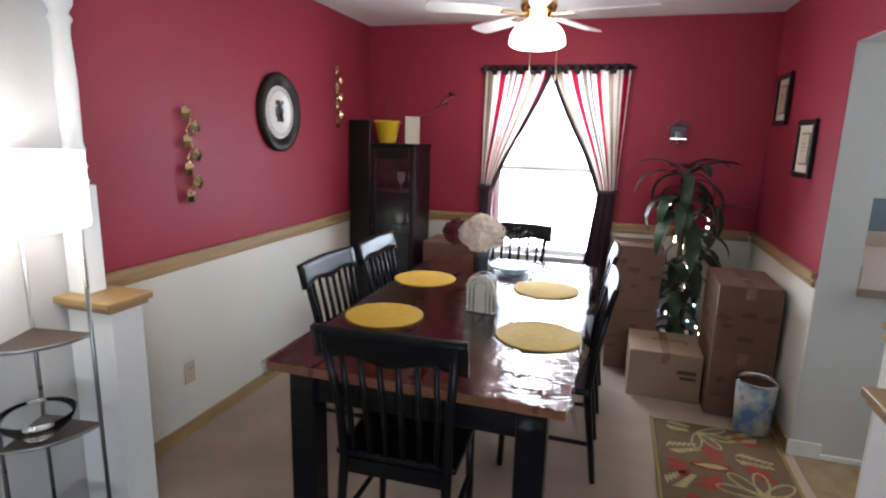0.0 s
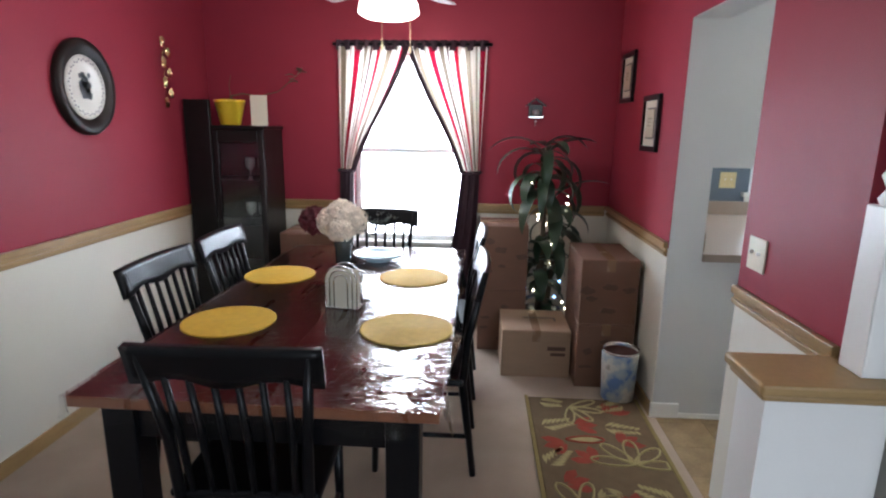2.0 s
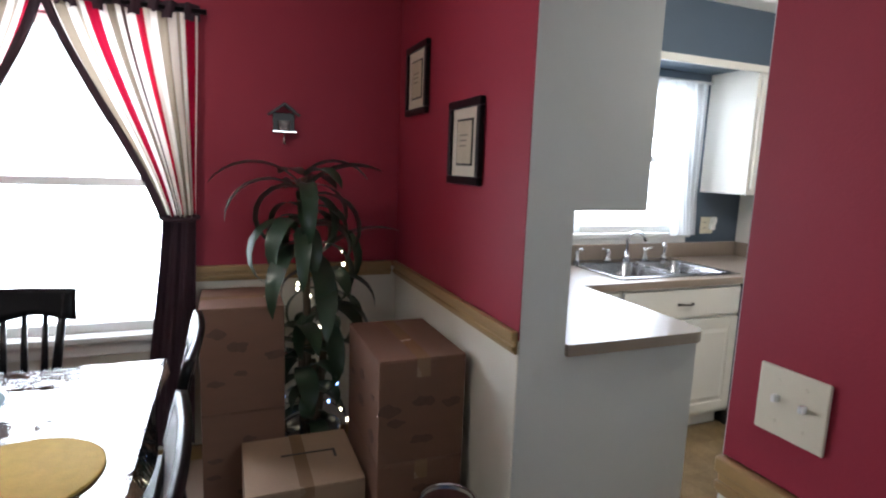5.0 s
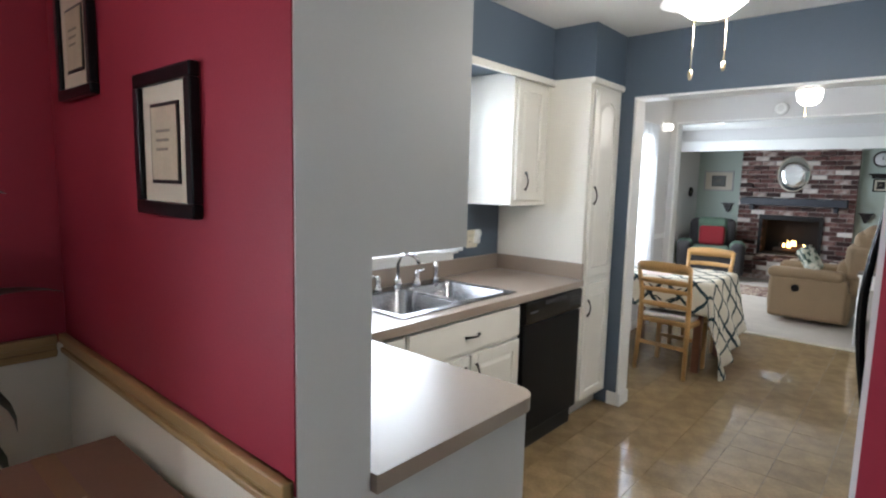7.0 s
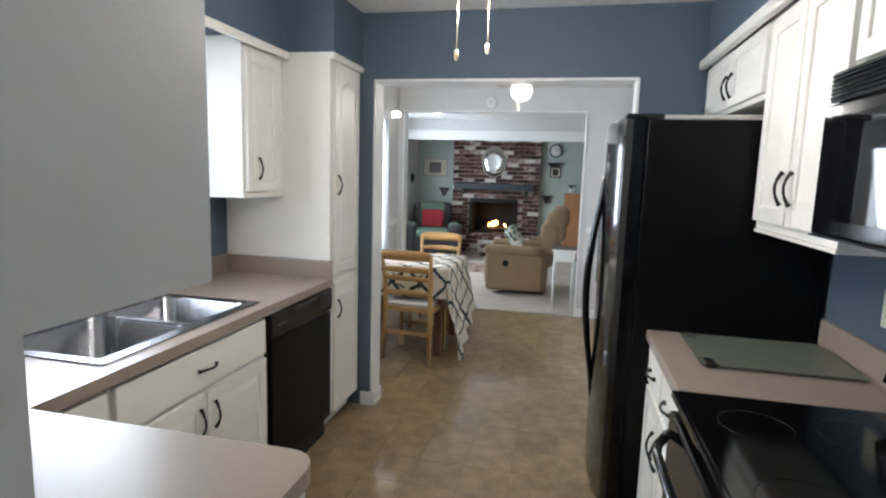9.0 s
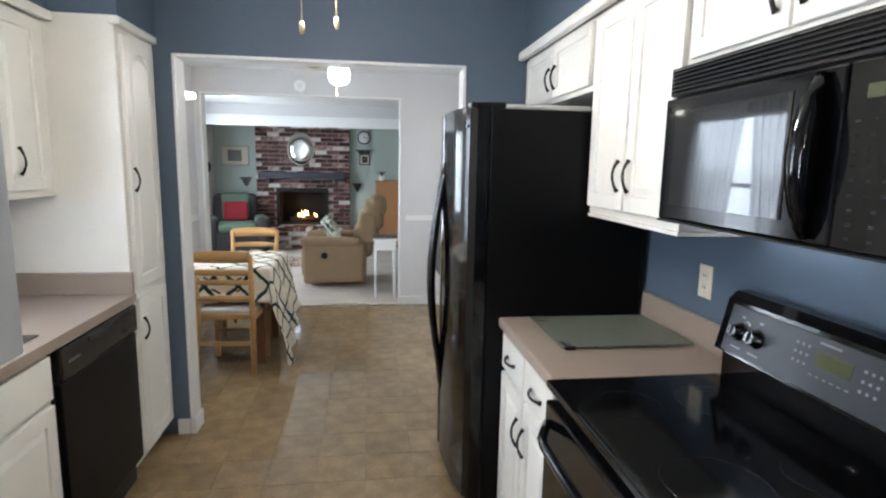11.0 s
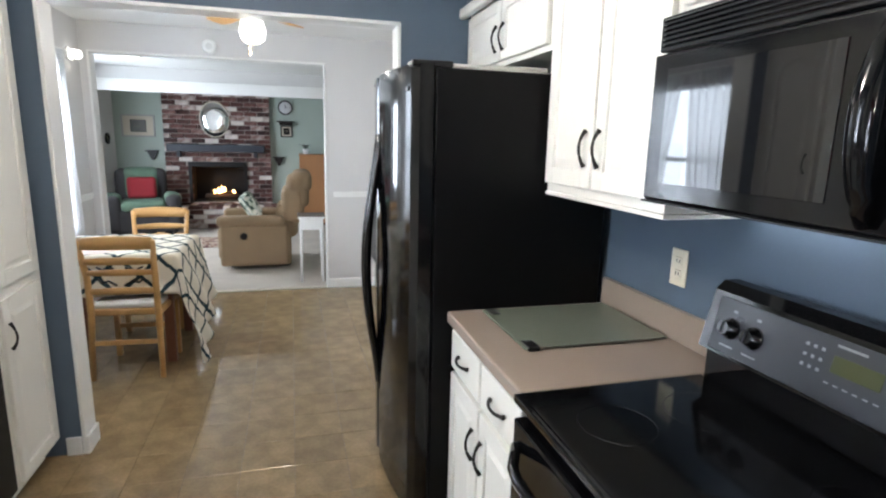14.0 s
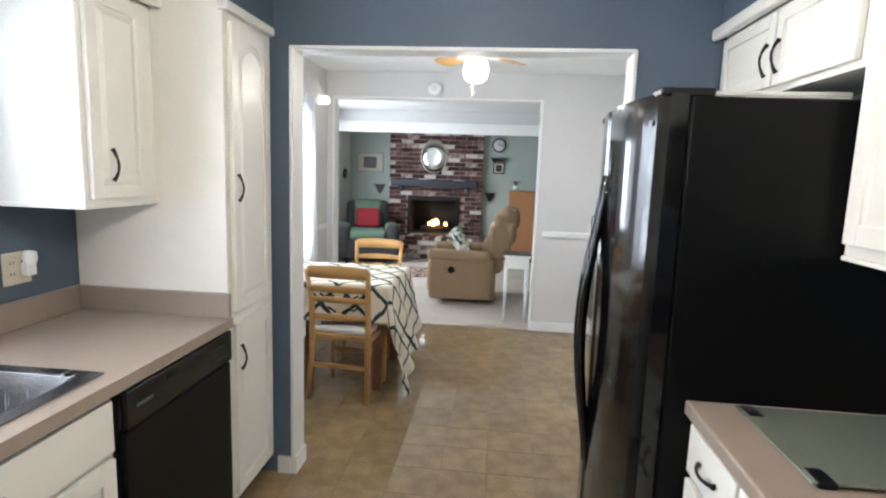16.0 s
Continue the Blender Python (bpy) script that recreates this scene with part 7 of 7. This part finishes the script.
st = thing("white_side_table", "narrow white side table with a dark edged top", "side table", pose(7.42, 3.005, 0))
part("top", boxes((-0.13, 0.15, -0.135, 0.135, 0.675, 0.70), r=0.005), TRIMWHITE, st)
part("edge_band", boxes((-0.134, 0.154, -0.139, 0.139, 0.701, 0.709), r=0.003), mat("dark_edge", (0.08, 0.06, 0.05), 0.4), st)
part("apron", boxes((-0.115, 0.135, -0.12, 0.12, 0.56, 0.674), r=0.003), TRIMWHITE, st)
for x in (-0.10, 0.12):
    for y in (-0.105, 0.105):
        part("leg", tube(bmesh.new(), [(x, y, 0.57), (x * 1.05, y * 1.05, 0.0)], [0.018, 0.011], 8), TRIMWHITE, st)
wc = thing("wooden_cabinet", "plain tan wooden cabinet standing behind the recliner", "cabinet", pose(11.18, 2.50, 0))
part("body", boxes((0, 0.40, 0, 0.56, 0.05, 1.204), r=0.004), mat("tan_veneer", (0.36, 0.17, 0.07), 0.45, var=0.15, scale=5, stretch=(1, 1, 0.2)), wc)
part("top", boxes((-0.01, 0.41, -0.01, 0.57, 1.205, 1.226), r=0.004), mat("tan_veneer_top", (0.34, 0.16, 0.065), 0.4, var=0.15), wc)
part("plinth", boxes((0.01, 0.39, 0.01, 0.55, 0, 0.049)), mat("dark_plinth", (0.1, 0.05, 0.03), 0.6), wc)
pp = thing("small_potted_plant", "small leafy plant in a pale pot on the cabinet", "potted plant", pose(11.34, 2.95, 1.2265))
part("pot", lathe(bmesh.new(), [(0, 0.001), (0.04, 0), (0.055, 0.08), (0.048, 0.08), (0, 0.07)], 16), TRIMWHITE, pp)
bm = bmesh.new()
for i in range(16):
    leaf_blade(bm, (0, 0, 0.075), i * 2.4, 0.12 + 0.03 * (i % 3), 0.03, 1.8, 1.2, 5)
part("leaves", bm, DUSTY, pp)

ck = thing("wall_clock", "round wall clock with a dark rim on the green wall", "clock", pose(XF - 0.001, 3.27, 2.00, 0, 0, -90))
part("rim", oval(bmesh.new(), [(1.0, 0), (1.0, 0.03), (0.9, 0.036), (0.8, 0.025)], 0.125, 0.125), mat("dark_rim", (0.05, 0.04, 0.04), 0.4), ck)
part("face", oval(bmesh.new(), [(0.8, 0.02), (0.79, 0.0265), (0.4, 0.0265)], 0.125, 0.125), mat("clock_face", (0.55, 0.55, 0.56), 0.4), ck)
part("hand_hour", boxes((-0.004, 0.004, -0.0295, -0.0275, -0.01, 0.05)), BLACKPLASTIC, ck)
part("hand_minute", boxes((-0.01, 0.075, -0.0325, -0.0305, -0.003, 0.003)), BLACKPLASTIC, ck)
shf = thing("wall_shelf", "small dark wall shelf with a framed picture below it", "shelf", pose(XF - 0.001, 3.26, 1.755, 0, 0, -90))
part("board", boxes((-0.16, 0.14, -0.1, 0, 0, 0.02), r=0.004), DARKWOOD, shf)
part("bracket", boxes((-0.12, 0.10, -0.08, 0, -0.05, -0.001), r=0.004), DARKWOOD, shf)
framed("framed_photo", pose(XF - 0.001, 3.26, 1.60, 0, 0, -90), 0.20, 0.20, "small dark framed photo under the wall shelf", 0.02, None, DARKWOOD)
for y, z in ((5.40, 1.175), (3.40, 1.095)):
    ss = thing("corner_bracket", "dark triangular wall bracket on the green wall", "bracket", pose(XF - 0.001, y, z, 0, 0, -90), "wall brackets beside the chimney")
    part("ledge", boxes((-0.10, 0.10, -0.09, 0, 0.05, 0.065), r=0.003), DARKWOOD, ss)
    part("corbel", prism(bmesh.new(), [(-0.08, 0.049), (0.08, 0.049), (0.015, -0.09), (-0.015, -0.09)], 1, -0.06, 0), DARKWOOD, ss)
framed("framed_photo", pose(XF - 0.001, 5.59, 1.63, 0, 0, -90), 0.50, 0.36, "silver framed print on the green wall", 0.025, mat("dull_silver_frame", (0.34, 0.34, 0.33), 0.5, var=0.15), mat("dark_print", (0.10, 0.10, 0.09), 0.5, var=0.5, scale=9))
rw = thing("round_wall_ornament", "small round dark wall ornament on the pale wall", "wall ornament", pose(11.2, 5.949, 1.42))
part("ring", tube(bmesh.new(), [(0.07 * math.cos(2 * math.pi * i / 20), -0.02, 0.07 * math.sin(2 * math.pi * i / 20)) for i in range(21)], 0.02, 8), BLACKPLASTIC, rw)
part("centre", tube(bmesh.new(), [(0, -0.001, 0), (0, -0.02, 0)], 0.035, 14), mat("olive_disc", (0.2, 0.2, 0.1), 0.5), rw)
solid("hearth_rug", boxes((9.4, 10.2, 3.6, 5.0, 0.0, 0.012), r=0.004), ramp_color(mat("patterned_rug", (0.4, 0.3, 0.25), 0.95), [(0.0, "5a3630"), (0.42, "a89888"), (0.52, "7c5a4c"), (0.62, "c4b8a4")], 'noise', 7.0, detail=2), "patterned area rug on the pale carpet", "rug")

# ---- pieces of floor and chimney ----
def shared_piece(name, x, y, z, r, material):
    bm = bmesh.new()
    rbox(bm, -x / 2, x / 2, -y / 2, y / 2, -z / 2, z / 2, r=r, seg=1)
    return mesh_of(name, bm, material)


T = 0.24
tile_mesh = shared_piece("tile", T - 0.0019, T - 0.0019, 0.0045, 0.0006, TILE)
ntx, nty = int((XB + 0.03 - XE - 0.02) / T) + 1, int((YKN - YS) / T) + 1
for i in range(ntx):
    for j in range(nty):
        x, y = XE + 0.02 + T * (i + 0.5), YS + T * (j + 0.5) - 0.02
        if x + T / 2 > XB + 0.12:
            continue
        o = new("tile", tile_mesh)
        o.parent = floor_k
        o.matrix_basis = pose(x, y, -0.0019, 0, 0, 90 * ((i * 7 + j * 3) % 4))

BRICK = mat("whitewashed_brick", (0.16, 0.07, 0.055), 0.85, var=0.3, scale=16, grain=0.5, gscale=90)
nt = BRICK.node_tree
bs = nt.nodes["Principled BSDF"]
oi = nt.nodes.new("ShaderNodeObjectInfo")
cr = nt.nodes.new("ShaderNodeValToRGB")
brick_stops = [(0.0, "2f1d1a"), (0.3, "4e302b"), (0.52, "64423c"), (0.66, "8a6f68"), (0.76, "b7a9a2"), (0.9, "d6cec8")]
while len(cr.color_ramp.elements) < len(brick_stops):
    cr.color_ramp.elements.new(0.5)
for e, (p, c_) in zip(cr.color_ramp.elements, brick_stops):
    e.position, e.color = p, lin(c_)
nb = nt.nodes.new("ShaderNodeTexNoise")
nb.inputs["Scale"].default_value, nb.inputs["Detail"].default_value = 9, 4
tcb = nt.nodes.new("ShaderNodeTexCoord")
nt.links.new(tcb.outputs["Object"], nb.inputs["Vector"])
ad = nt.nodes.new("ShaderNodeMath")
ad.operation = 'MULTIPLY_ADD'
ad.inputs[1].default_value = 0.5
nt.links.new(nb.outputs["Fac"], ad.inputs[0])
nt.links.new(oi.outputs["Random"], ad.inputs[2])
sb = nt.nodes.new("ShaderNodeMath")
sb.operation = 'SUBTRACT'
sb.inputs[1].default_value = 0.25
nt.links.new(ad.outputs[0], sb.inputs[0])
nt.links.new(sb.outputs[0], cr.inputs[0])
nt.links.new(cr.outputs[0], bs.inputs["Base Color"])
BL, BH = 0.21, 0.0762
brick_mesh = shared_piece("brick", 0.035, BL - 0.011, BH - 0.012, 0.004, BRICK)
half_mesh = shared_piece("brick", 0.035, BL / 2 - 0.011, BH - 0.012, 0.004, BRICK)
rngb = random.Random(31)
ROWS_B = int(2.43 / BH)
for r in range(ROWS_B):
    z = BH * (r + 0.5)
    y = CY0
    first = True
    while y < CY1 - 0.02:
        ln = BL / 2 if (first and r % 2) or y + BL > CY1 + 0.01 else BL
        first = False
        yc = y + ln / 2
        if not (FZ0 - 0.03 < z < FZ1 and FY0 - 0.03 < yc < FY1 + 0.03):
            o = new("brick", brick_mesh if ln == BL else half_mesh)
            o.parent = chim
            o.location = (CX - 0.015 + rngb.uniform(-0.002, 0.002), yc, z)
        y += ln
for r in range(4):
    for k in range(8):
        o = new("brick", brick_mesh)
        o.parent = chim
        o.location = (11.105, 3.50 + BL * (k + 0.5) + (BL / 2 if r % 2 else 0) * 0.5, BH * (r + 0.5))
top_mesh = shared_piece("brick", 0.20, 0.098, 0.05, 0.005, BRICK)
for i in range(2):
    for k in range(17):
        o = new("brick", top_mesh)
        o.parent = chim
        o.location = (11.20 + 0.21 * i, 3.51 + 0.106 * k, 0.338)
